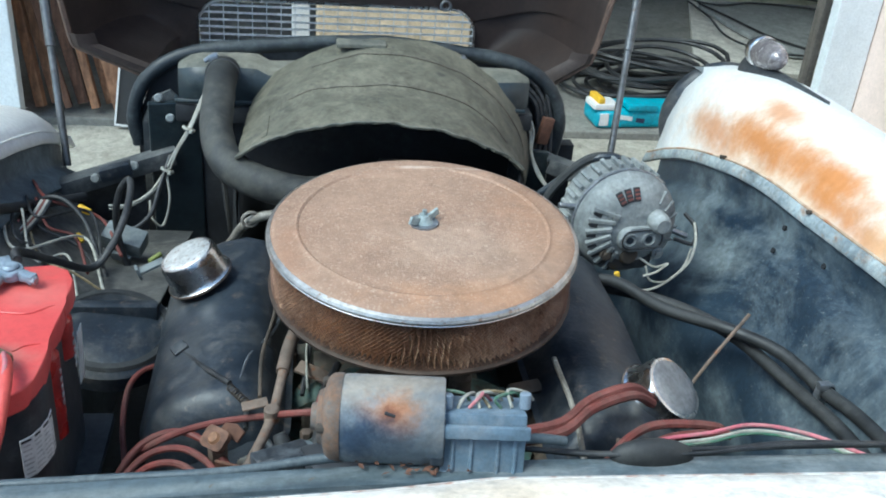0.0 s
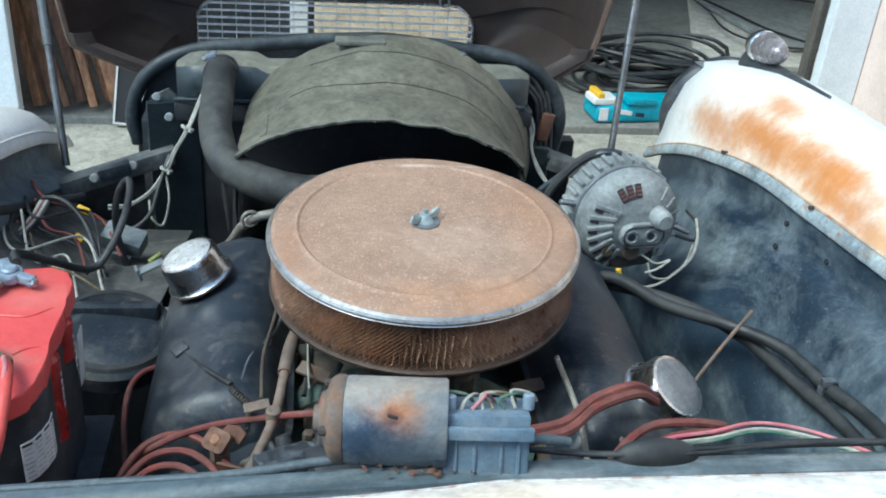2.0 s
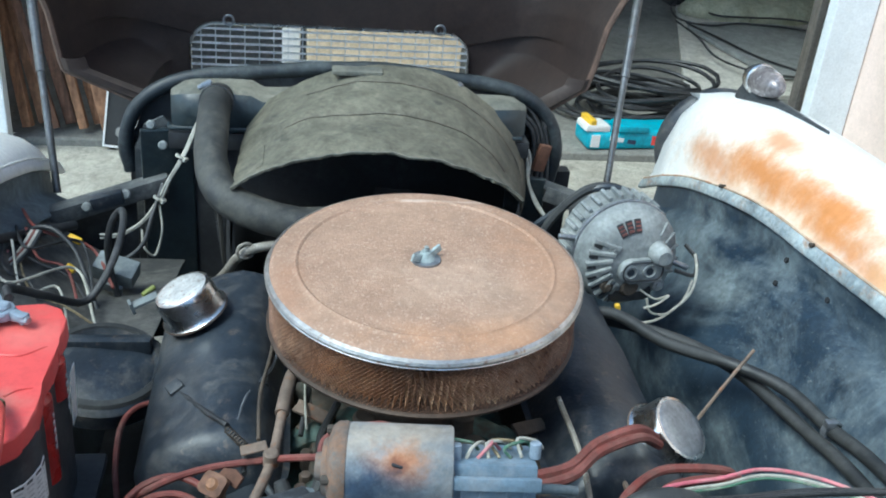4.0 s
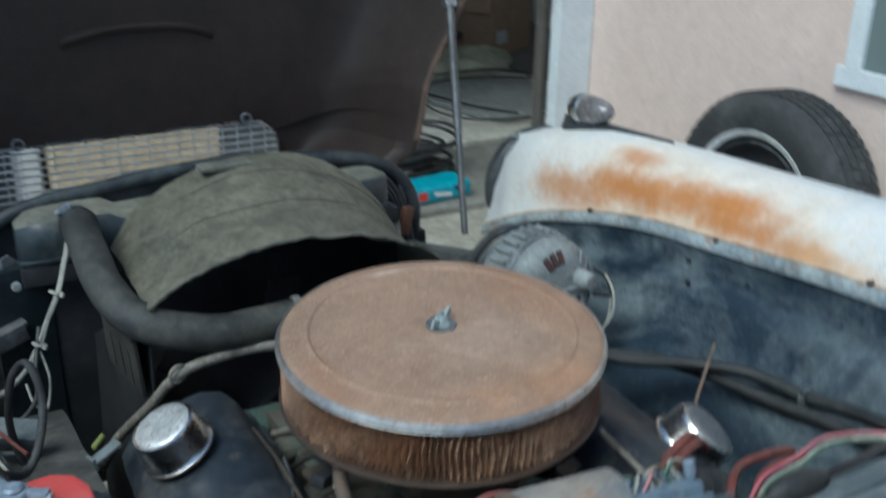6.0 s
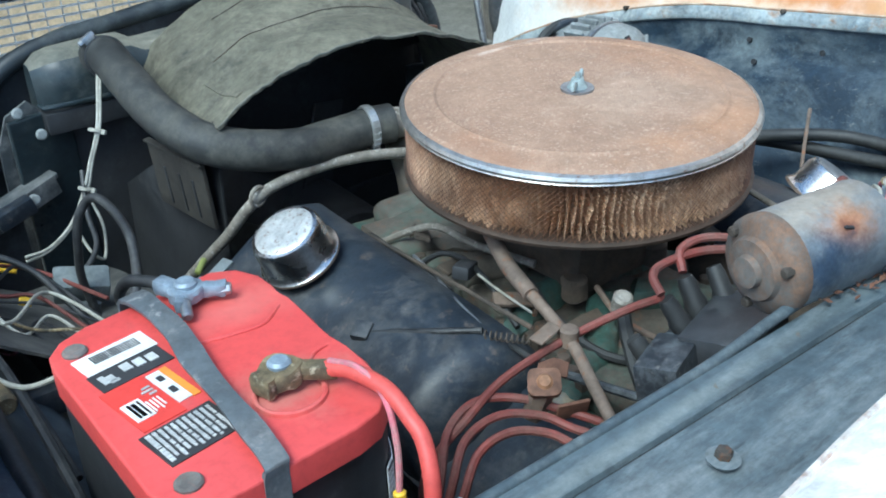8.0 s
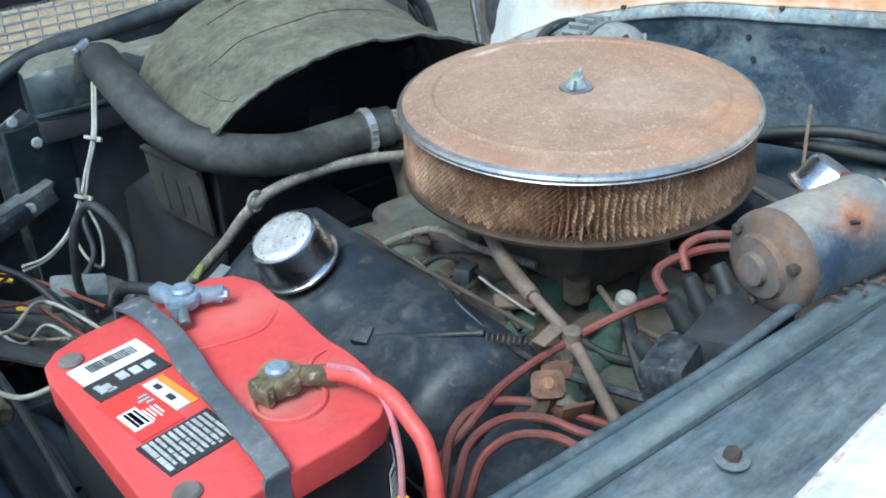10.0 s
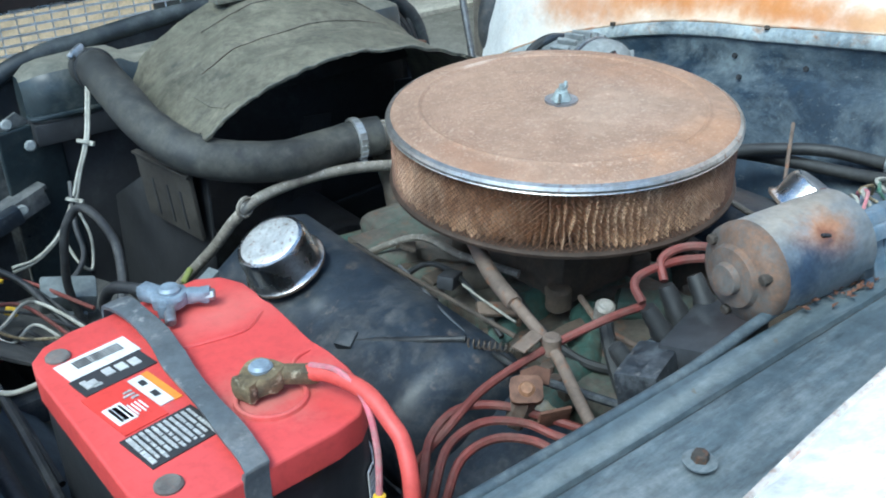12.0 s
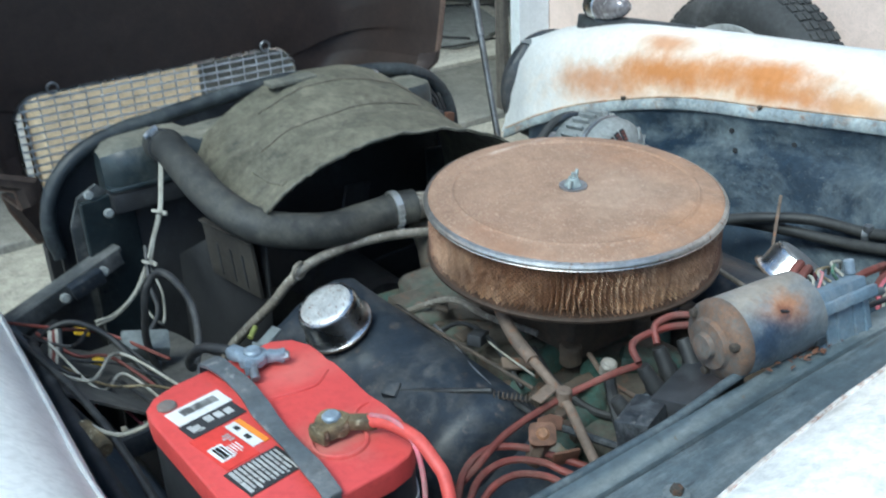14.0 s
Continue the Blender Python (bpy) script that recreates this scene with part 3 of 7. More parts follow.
    bmesh.ops.create_icosphere(bm, subdivisions=5, radius=0.5, matrix=pose(2.20, 3.93, 0.252, 0, 0, 12) @ Matrix.Diagonal((0.84, 0.44, 0.19, 1)))
    for v in bm.verts:
        v.co += v.normal * (0.045 * noise.noise(v.co * 5) + 0.016 * noise.noise(v.co * 15))
        v.co.z = max(v.co.z, 0.249)
    solo("canvas_sheet", bm, "greencanvas", "pale green canvas lying crumpled on the garage floor", "canvas")
    for pts in ([(1.79, 4.02), (1.85, 3.87), (1.90, 3.72), (2.02, 3.70), (2.30, 3.70), (2.45, 3.55), (2.35, 3.42)], [(1.65, 3.57), (1.66, 3.30), (1.635, 3.04), (1.685, 2.89), (1.80, 2.80), (2.05, 2.78)],
                [(1.69, 3.54), (1.763, 3.312), (1.839, 3.042), (1.95, 2.86)], [(1.78, 3.95), (1.70, 3.80), (1.68, 3.60), (1.80, 3.52), (2.00, 3.58), (2.30, 3.50), (2.50, 3.30)]):
        bm = B()
        add_tube(bm, [(x, y, G + 0.082) for x, y in pts], 0.0048, 8, 6)
        solo("loose_cable", bm, "cable", "black cable trailing over the garage floor", "cable", group="floor cables")


def teal_pack():
    t = thing("teal_package", (1.05, 2.13, G + 0.026), "teal plastic wrapped package lying on the floor", "package")
    bm = B()
    add_box(bm, (1.05, 2.16, G + 0.026 + 0.032), (0.46, 0.13, 0.064), rot=(0, 0, 6), bevel=0.02, seg=3)
    part("wrapper", bm, "teal", t)
    bm = B()
    add_box(bm, (1.075, 2.096, G + 0.026 + 0.034), (0.035, 0.004, 0.03), rot=(0, 0, 6))
    part("red_mark", bm, "redink", t, "red printed patch", smooth=False)
    bm = B()
    add_box(bm, (0.855, 2.076, G + 0.026 + 0.034), (0.03, 0.008, 0.042), rot=(0, 0, 6))
    part("white_mark", bm, "paperlabel", t, "white printed patch", smooth=False)
    for x, w, z, mt in ((0.93, 0.05, 0.040, "paperlabel"), (0.985, 0.03, 0.030, "navy"), (1.16, 0.07, 0.030, "paperlabel"), (1.22, 0.03, 0.045, "navy")):
        bm = B()
        add_box(bm, (x, 2.094 + 0.105 * (x - 1.05) - 0.0, G + 0.026 + z), (w, 0.005, 0.014), rot=(0, 8, 6))
        part("print", bm, mt, t, "printed patch on the wrapper", smooth=False)
    r = random.Random(2)
    t = thing("hose_coil", (1.09, 2.42, G + 0.026), "loosely coiled black hose on the garage floor", "hose")
    for k in range(14):
        bm = B()
        cx, cy, z, ra = 1.09 + r.uniform(-.06, .06), 2.42 + r.uniform(-.05, .05), G + 0.035 + 0.011 * k, r.uniform(0.13, 0.24)
        add_tube(bm, [(cx + ra * 1.2 * math.cos(a), cy + ra * 0.8 * math.sin(a), z + 0.012 * math.sin(2 * a + k)) for a in [2 * math.pi * i / 14 for i in range(15)]], 0.008, 6, 3)
        part("loop", bm, "cable", t)
    for x, dz, w, mt, lab in ((0.855, 0.101, 0.09, "paperlabel", "white printed packet"), (0.835, 0.1205, 0.024, "yellow", "small yellow packet"), (0.98, 0.101, 0.11, "teal", "small blue and white packet")):
        bm = B()
        add_box(bm, (x, 2.12, G + dz), (w, 0.08, 0.022), rot=(0, 4, 10), bevel=0.006)
        solo("packet", bm, mt, lab + " on the teal package", "packet", group="packets")


def tyre():
    c, R, w = V(1.545, 0.99, G + 0.309), 0.309, 0.18
    m = pose(c.x, c.y, c.z, 0, -90 + 3, 0)
    t = thing("spare_wheel", (c.x, c.y, G), "worn black tyre with a thin white band leaning on the wall", "wheel")
    bm = B()
    prof = [(0.18, -0.06), (0.195, -0.080), (0.24, -0.090), (0.27, -0.086), (0.293, -0.072), (R, -0.050), (R, 0.050), (0.293, 0.072), (0.27, 0.086), (0.24, 0.090), (0.195, 0.080), (0.18, 0.06), (0.18, -0.06)]
    add_revolve(bm, prof, m, 64)
    part("tyre", bm, "tyre", t)
    bm = B()
    for k in range(60):
        a = 2 * math.pi * k / 60
        for z in (-0.042, -0.014, 0.014, 0.042):
            add_box(bm, (0, 0, 0), (0.006, 0.024, 0.022), m=m @ pose(0, 0, 0, 0, 0, math.degrees(a + 0.03 * (z > 0))) @ pose(R + 0.001, 0, z))
    part("tread", bm, "tyre", t, "shallow worn tread blocks", smooth=False)
    bm = B()
    add_revolve(bm, [(0.197, 0.079), (0.204, 0.083), (0.214, 0.0855), (0.214, 0.0885), (0.204, 0.086), (0.197, 0.082), (0.197, 0.079)], m, 64)
    part("white_band", bm, "whitewall", t, "thin white sidewall band")
    bm = B()
    add_revolve(bm, [(0.186, 0.06), (0.186, 0.075), (0.178, 0.078), (0.172, 0.05), (0.15, 0.02), (0.11, 0.03), (0.07, 0.02), (0.04, 0.02), (0.038, -0.01), (0, -0.01)], m, 48)
    part("rim", bm, "blackpaint", t, "dull dark steel rim")


def side_window():
    x, y0, y1, z0, z1 = 1.66, 0.26, 0.88, 0.87, 1.72
    t = tagged(new("window_1"), "small white-framed window in the pink wall", "window", kind="structure")
    t.location = (x, (y0 + y1) / 2, z0)
    BASES[t.name] = V(*t.location)
    for c, s in (((x, (y0 + y1) / 2, z0), (0.03, y1 - y0 + 0.1, 0.05)), ((x, (y0 + y1) / 2, z1), (0.03, y1 - y0 + 0.1, 0.05)),
                 ((x, y0, (z0 + z1) / 2), (0.03, 0.05, z1 - z0 - 0.05)), ((x, y1, (z0 + z1) / 2), (0.03, 0.05, z1 - z0 - 0.05))):
        bm = B()
        add_box(bm, c, s, bevel=0.003)
        part("window_frame", bm, "trim", t, smooth=False)
    bm = B()
    add_box(bm, (x + 0.0, (y0 + y1) / 2, (z0 + z1) / 2), (0.006, y1 - y0 - 0.05, z1 - z0 - 0.05))
    part("pane", bm, "glass", t, smooth=False)


ground()
garage()
lumber()
cartons()
teal_pack()
tyre()
side_window()

# ---- the car: body ----
CX = -0.025
LIP_Y = (-0.9, -0.6, -0.3, -0.03, 0.16, 0.35, 0.55, 0.66, 0.75, 0.82, 0.87)
LIP_Z = (0.965, 0.955, 0.94, 0.916, 0.89, 0.866, 0.81, 0.77, 0.728, 0.69, 0.66)
CROWN_Z = (1.02, 1.01, 0.995, 0.98, 0.965, 0.953, 0.938, 0.92, 0.90, 0.875, 0.84)


def side(x, s):
    """The place x of the right-hand side, or its mirror on the left-hand side."""
    return x if s > 0 else 2 * CX - x


def eased(xs, ys, x):
    """lerp with its corners rounded off."""
    return sum(lerp(xs, ys, x + 0.012 * k) for k in range(-6, 7)) / 13


def inward(y, s):
    """How far the left-hand fender leans in towards its front."""
    return 0.0 if s > 0 else 0.055 * max(0.0, min(y, 0.55) + 0.13)


car = thing("car", (CX, 0, G), "old white car with rusted fenders and an open engine bay", "car")


def fender(s):
    bm = B()
    rows = []
    for i in range(61):
        y = -0.9 + 1.77 * i / 60
        zl, zc = eased(LIP_Y, LIP_Z, y), eased(LIP_Y, CROWN_Z, y)
        k = 0.0 if y < 0.7 else ((y - 0.7) / 0.17) ** 2
        if s < 0:
            zc = zl + (zc - zl) * (1 - 0.7 * min(1.0, max(0.0, (y - 0.10) / 0.40)))
        prof = [(0.5485, zl - 0.010), (0.5485, zl - 0.004), (0.556, zl + 0.006), (0.566, zl + 0.4 * (zc - zl)), (0.59, zl + 0.75 * (zc - zl)), (0.62, zl + 0.93 * (zc - zl)), (0.66, zc), (0.71, zc - 0.008),
                (0.77, zc - 0.05), (0.81, zc - 0.13), (0.83, zc - 0.25), (0.835, 0.55), (0.83, 0.42)]
        rows.append([V(side(x - inward(y, s) + 0.03 * k * (1 if x < 0.66 else -1), s), y, z) for x, z in prof])
    add_sheet(bm, rows, 0.0015)
    fb = B()
    rows = []
    for i in range(61):
        y = -0.45 + 1.27 * i / 60
        zl = eased(LIP_Y, LIP_Z, y)
        rows.append([V(side(x - inward(y, s), s), y, z + 0.0012 * noise.noise(V(y * 14, z, s))) for x, z in ((0.550, zl - 0.002), (0.5465, zl - 0.005), (0.5440, zl - 0.012), (0.5420, zl - 0.018), (0.5430, zl - 0.0215), (0.548, zl - 0.024))])
    add_sheet(fb, rows, 0.0012)
    lb2 = B()
    add_tube(lb2, [r[0] + V(0, 0, 0.0005) for r in rows[::2]], 0.0020, 6, 3)
    part("lip_edge", lb2, "rustlip" if s > 0 else "white", car, "rust-stained rolled lip")
    part("fender_flange", fb, "flange" if s > 0 else "white", car, "pale dusty flange below the fender lip")
    return part("fender", bm, "fender" if s > 0 else "white", car, "white fender with orange rust stains" if s > 0 else "white front fender")


def apron(s):
    bm = B()
    rows = []
    for i in range(61):
        y = -0.40 + 1.14 * i / 60
        zl = eased(LIP_Y, LIP_Z, y)
        d = zl - 0.91
        prof = [(0.551, zl - 0.018), (0.549, zl - 0.045), (0.547, min(0.842 + 0.6 * d, zl - 0.062)), (0.541, min(0.834 + 0.58 * d, zl - 0.070)), (0.522, min(0.826 + 0.55 * d, zl - 0.080)), (0.514, min(0.812 + 0.5 * d, zl - 0.095)), (0.50, min(0.785 + 0.4 * d, zl - 0.12)),
                (0.478, min(0.745 + 0.3 * d, zl - 0.15)), (0.45, min(0.715, zl - 0.18)), (0.425, min(0.66, zl - 0.22)), (0.41, min(0.58, zl - 0.26)), (0.40, 0.36)]
        rows.append([V(side(x - inward(y, s) * (1 if x > 0.5 else 0), s), y, z + 0.006 * noise.noise(V(x * 5, y * 5, 3))) for x, z in prof])
    add_sheet(bm, rows, 0.002)
    return part("inner_fender", bm, "apron", car, "dark dusty inner fender panel")


def edge_y(x):
    """Where the engine side of the cowl gutter runs."""
    return lerp((-0.6, -0.36, -0.25, -0.12, 0.6), (-0.325, -0.328, -0.332, -0.335, -0.336), x)


def edge_z(x):
    """The height of the gutter, crowned towards the middle."""
    return lerp((-0.6, -0.36, -0.25, -0.12, 0.0, 0.6), (0.880, 0.893, 0.902, 0.912, 0.917, 0.919), x)


def cowl():
    yw = lambda x: lerp((-0.65, -0.4, -0.3, -0.2, -0.08, 0.0, 0.3, 0.6), (-0.57, -0.512, -0.497, -0.485, -0.4765, -0.4675, -0.470, -0.50), x)
    lo, hi = [], []
    for i in range(49):
        x = -0.61 + 1.17 * i / 48
        y2 = yw(x)
        ye, ze = edge_y(x), edge_z(x)
        lo.append([V(x, y, z) for y, z in ((ye, ze - 0.045), (ye, ze - 0.006), (ye - 0.004, ze), (ye - 0.026, ze + 0.001), (ye - 0.028, ze - 0.004), (ye - 0.031, ze - 0.004), (ye - 0.033, ze + 0.001),
                                           (0.5 * (ye + y2) - 0.01, ze + 0.004), (y2 + 0.036, ze + 0.012), (y2 + 0.020, ze + 0.036), (y2 + 0.006, 0.985), (y2, 1.012))])
        hi.append([V(x, y, z) for y, z in ((y2, 1.014), (y2 - 0.006, 1.021), (y2 - 0.03, 1.032), (y2 - 0.10, 1.052), (-0.78, 1.075), (-0.92, 1.085), (-0.93, 0.9))])
    bm = B()
    add_sheet(bm, lo, 0.0015)
    part("cowl_channel", bm, "cowl", car, "blue-grey dusty cowl gutter with pale highlights painted in")
    bm = B()
    add_tube(bm, [(x, edge_y(x) - 0.0295, edge_z(x) - 0.0028) for x in [-0.605 + 1.16 * i / 24 for i in range(25)]], 0.0024, 6, 2)
    part("gutter_seam", bm, "black", car, "dark seam along the gutter")
    bm = B()
    add_sheet(bm, hi, 0.0015)
    part("cowl_top", bm, "cowltop", car, "white painted cowl top with stains")
    bm = B()
    add_tube(bm, [r[0] + V(0, 0.0005, 0) for r in hi], 0.0022, 6, 2)
    part("cowl_edge", bm, "rustedge", car, "chipped rusty paint edge")
    bm = B()
    add_box(bm, (CX, -0.340, 0.585), (1.10, 0.008, 0.58))
    part("firewall", bm, "black", car, "sooty dark firewall", smooth=False)


M["rustedge"] = mat("chipped_edge", (0.62, 0.62, 0.60), (0.40, 0.33, 0.29), 0.7, 0, 30, speck=(0.24, 0.11, 0.07), speck_scale=60, speck_amount=0.6, bump=0.5)
M["bargrey"] = mat("dusty_bar", (0.035, 0.04, 0.044), (0.055, 0.06, 0.063), 0.6, 0, 14, dust=(0.15, 0.15, 0.145), dust_amount=0.45, dust_scale=14, bump=0.2)
M["cowltop"] = mat("cowl_white", (0.80, 0.80, 0.78), (0.76, 0.755, 0.73), 0.35, 0, 4, bump=0.06, spots=(
    ((0.05, -0.52, 1.03), (0.3, 0.10, 0.1), (0.72, 0.60, 0.46), 0.45), ((0.0, -0.50, 1.03), (0.10, 0.03, 0.05), (0.5, 0.36, 0.22), 0.5)))
for s in (1, -1):
    fender(s)
    apron(s)
place_group(0, 0, -0.012)
cowl()
place_group()


def front_frame():
    for s in (1, -1):
        bm = B()
        add_box(bm, (0, 0, 0), (0.26, 0.030, 0.008), m=pose(side(0.42, s), 0.605, 0.722, 0, 14 * s, -14 * s), bevel=0.003)
        add_box(bm, (0, 0, 0), (0.26, 0.006, 0.028), m=pose(side(0.42, s), 0.591, 0.711, 0, 14 * s, -14 * s), bevel=0.002)
        part("cross_bar", bm, "bargrey", car, "dark painted steel cross bar")
        bm = B()
        add_plate(bm, [(side(0.35, s), 0.36), (side(0.58, s), 0.36), (side(0.58, s), 0.665), (side(0.35, s), 0.72)][::s], 0, 0.006, m=Matrix(((1, 0, 0, 0), (0, 0, 1, 0.628), (0, 1, 0, 0), (0, 0, 0, 1))))
        part("closing_panel", bm, "black", car, "sooty closing panel beside the radiator", smooth=False)
    bm = B()
    add_box(bm, (CX, 0.76, 0.55), (0.80, 0.03, 0.36))
    part("front_panel", bm, "black", car, "sooty front panel", smooth=False)
    bm = B()
    add_box(bm, (CX, 0.15, 0.30), (0.9, 1.2, 0.02))
    part("under_tray", bm, "black", car, "dark oily underside", smooth=False)
    for s in (1,):
        bm = B()
        add_revolve(bm, [(0.10, -0.02), (0.118, -0.01), (0.122, 0.0), (0.118, 0.015), (0.10, 0.02), (0.10, -0.02)], pose(side(0.70, s), 0.862, 0.745, -90, 0, 0), 40)
        part("headlamp_rim", bm, "blackpaint", car, "dark headlamp rim")


front_frame()

# ---- the hood ----
HX = -0.045
M["hoodlip"] = mat("brown_flange", (0.040, 0.026, 0.021), (0.026, 0.018, 0.015), 0.7, 0, 9, dust=(0.07, 0.052, 0.043), dust_amount=0.35, dust_scale=9, bump=0.2)
GX = -0.062   # middle of the grille


def hood():
    t = thing("hood", (HX, 1.0, 0.62), "raised dark brown hood seen from its underside", "hood")
    hole = rounded(0.588, 0.22, 0.055, 8, GX, 0.757)
    outer = [(0.20, 0.64), (0.325, 0.715), (0.345, 0.775), (0.40, 0.800), (0.445, 0.808), (0.462, 0.826), (0.478, 0.886), (0.492, 0.965), (0.521, 1.038), (0.563, 1.14), (0.632, 1.248), (0.735, 1.37), (0.80, 1.5), (0.83, 1.8), (0.74, 1.9), (0.5, 1.96)]
    left = [(-0.25, 0.62), (-0.38, 0.62), (-0.415, 0.70), (-0.428, 0.795), (-0.46, 0.814), (-0.530, 0.812), (-0.548, 0.825), (-0.558, 0.864), (-0.572, 0.95), (-0.597, 1.03), (-0.64, 1.12), (-0.705, 1.23), (-0.80, 1.35), (-0.87, 1.48), (-0.90, 1.78), (-0.81, 1.88), (-0.57, 1.94)]
    poly = [(HX + x, z) for x, z in outer] + left[::-1]
    c = (HX, 0.76)

    def reach(a):
        d = (math.cos(a), math.sin(a))
        best = 9
        for p, q in zip(poly, poly[1:] + poly[:1]):
            ex, ez = q[0] - p[0], q[1] - p[1]
            den = d[0] * ez - d[1] * ex
            if abs(den) < 1e-9:
                continue
            k = ((p[0] - c[0]) * ez - (p[1] - c[1]) * ex) / den
            u = ((p[0] - c[0]) * d[1] - (p[1] - c[1]) * d[0]) / den
            if k > 0 and -1e-6 <= u <= 1 + 1e-6:
                best = min(best, k)
        return c[0] + d[0] * best, c[1] + d[1] * best

    n = len(hole)
    # denser ring of rays, so that the outer edge stays smooth
    dense = []
    for i in range(n):
        a, b = hole[i], hole[(i + 1) % n]
        for k in range(4):
            dense.append((a[0] + (b[0] - a[0]) * k / 4, a[1] + (b[1] - a[1]) * k / 4))
    rows = []
    for k in range(15):
        f = k / 14
        row = []
        for x, z in dense:
            ox, oz = reach(math.atan2(z - c[1], x - c[0]))
            deep = 1.155 - 0.27 * f ** 5 - 0.012 * math.sin(f * math.pi) * (oz > 0.9)
            if oz < 0.74:
                deep = 1.155 - 0.10 * f
            row.append(V(x + (ox - x) * f, deep, z + (oz - z) * f))
        rows.append(row)
    rim = rows[-1]
    bm = B()
    add_sheet(bm, rows + [[q + V(0, 0.003, 0) for q in row] for row in rows[::-1]], closed=True)
    part("panel", bm, "hood", t, "dark brown primer underside")
    bm = B()
    add_tube(bm, rim + [rim[0]], 0.006, 6, 1, smooth=False)
    part("edge_fold", bm, "hoodedge", t, "rusty folded edge")
    low = [p for p in rim if p.z < 0.87]
    for s in (1, -1):
        run = sorted((p for p in low if (p.x - HX) * s > 0.33), key=lambda p: (-p.z, abs(p.x)))
        bm = B()
        strip = []
        for p in run:
            d = V(HX - p.x, 0, 0.86 - p.z).normalized()
            strip.append([p + V(0, -0.003, 0), p + d * 0.012 + V(0, -0.010, 0), p + d * 0.030 + V(0, -0.006, 0), p + d * 0.042 + V(0, 0.006, 0)])
        add_sheet(bm, strip, 0.0015)
        part("inner_flange", bm, "hoodlip", t, "lighter brown flange folded in along the lower edge")
    bm = B()
    add_tube(bm, [(-0.175, 1.158, 1.045), (-0.165, 1.147, 1.06), (-0.10, 1.143, 1.075), (-0.03, 1.143, 1.078), (0.04, 1.143, 1.075), (0.095, 1.147, 1.06), (0.105, 1.158, 1.045)], 0.010, 8, 5)
    part("pressed_handle", bm, "hood", t, "arched pressing in the panel")
    x0, x1, z0, z1 = GX - 0.292, GX + 0.292, 0.65, 0.865
    edge = [V(x, 1.15, z) for x, z in hole]
    bm = B()
    add_tube(bm, edge + [edge[0]], 0.0035, 6, 1, smooth=False)
    grille = part("grille_frame", bm, "chrome", t, "thin chrome grille frame")
    inset = lambda z: 0.0 if z < z1 - 0.055 else 0.055 - math.sqrt(max(0, 0.055 ** 2 - (z - (z1 - 0.055)) ** 2))
    z = z0 + 0.004
    while z < z1 - 0.003:
        i = inset(z)
        bm = B()
        add_box(bm, (GX, 1.150, z), (x1 - x0 - 2 * i, 0.0035, 0.0040))
        part("grille_bar", bm, "grille", grille, smooth=False)
        z += 0.0155
    x = x0 + 0.02
    while x < x1:
        top = z1 - (0 if abs(x - GX) < 0.237 else 0.055 - math.sqrt(max(0, 0.055 ** 2 - (abs(x - GX) - 0.237) ** 2)))
        bm = B()
        add_box(bm, (x, 1.1535, (z0 + top) / 2), (0.0020, 0.0035, top - z0))
        part("grille_bar", bm, "grille", grille, smooth=False)
        x += 0.030
    for x in (-0.276, 0.165):
        bm = B()
        add_tube(bm, [(x + 0.010 * math.cos(a), 1.142, 0.876 + 0.010 * math.sin(a)) for a in [2 * math.pi * i / 12 for i in range(13)]], 0.0028, 6, 2)
        part("ring_clip", bm, "steel", t, "small steel ring clip")


def prop(s):
    t = thing("hood_prop", (side(0.432, s), 0.695, 0.70), "bare steel rod propping the hood open", "prop rod", group="hood props")
    p0 = V(0.432, 0.695, 0.729) if s > 0 else V(-0.535, 0.67, 0.70)
    p1 = V(0.497, 0.885, 1.125) if s > 0 else V(-0.60, 0.885, 1.10)
    bm = B()
    add_tube(bm, [p0, p0.lerp(p1, 0.5), p1], 0.0065, 12, 2)
    part("rod", bm, "propsteel", t)
    bm = B()
    add_cyl(bm, p0.lerp(p1, 0.45), p0.lerp(p1, 1.0), 0.0085, 12, 0.001)
    part("sleeve", bm, "propsteel", t, "wider steel sleeve")
    bm = B()
    add_cyl(bm, p1 + V(-0.012, 0, 0), p1 + V(0.012, 0, 0), 0.01, 12, 0.002)
    part("pivot", bm, "steel", t)


hood()
prop(1)
prop(-1)

# ---- radiator and shroud ----


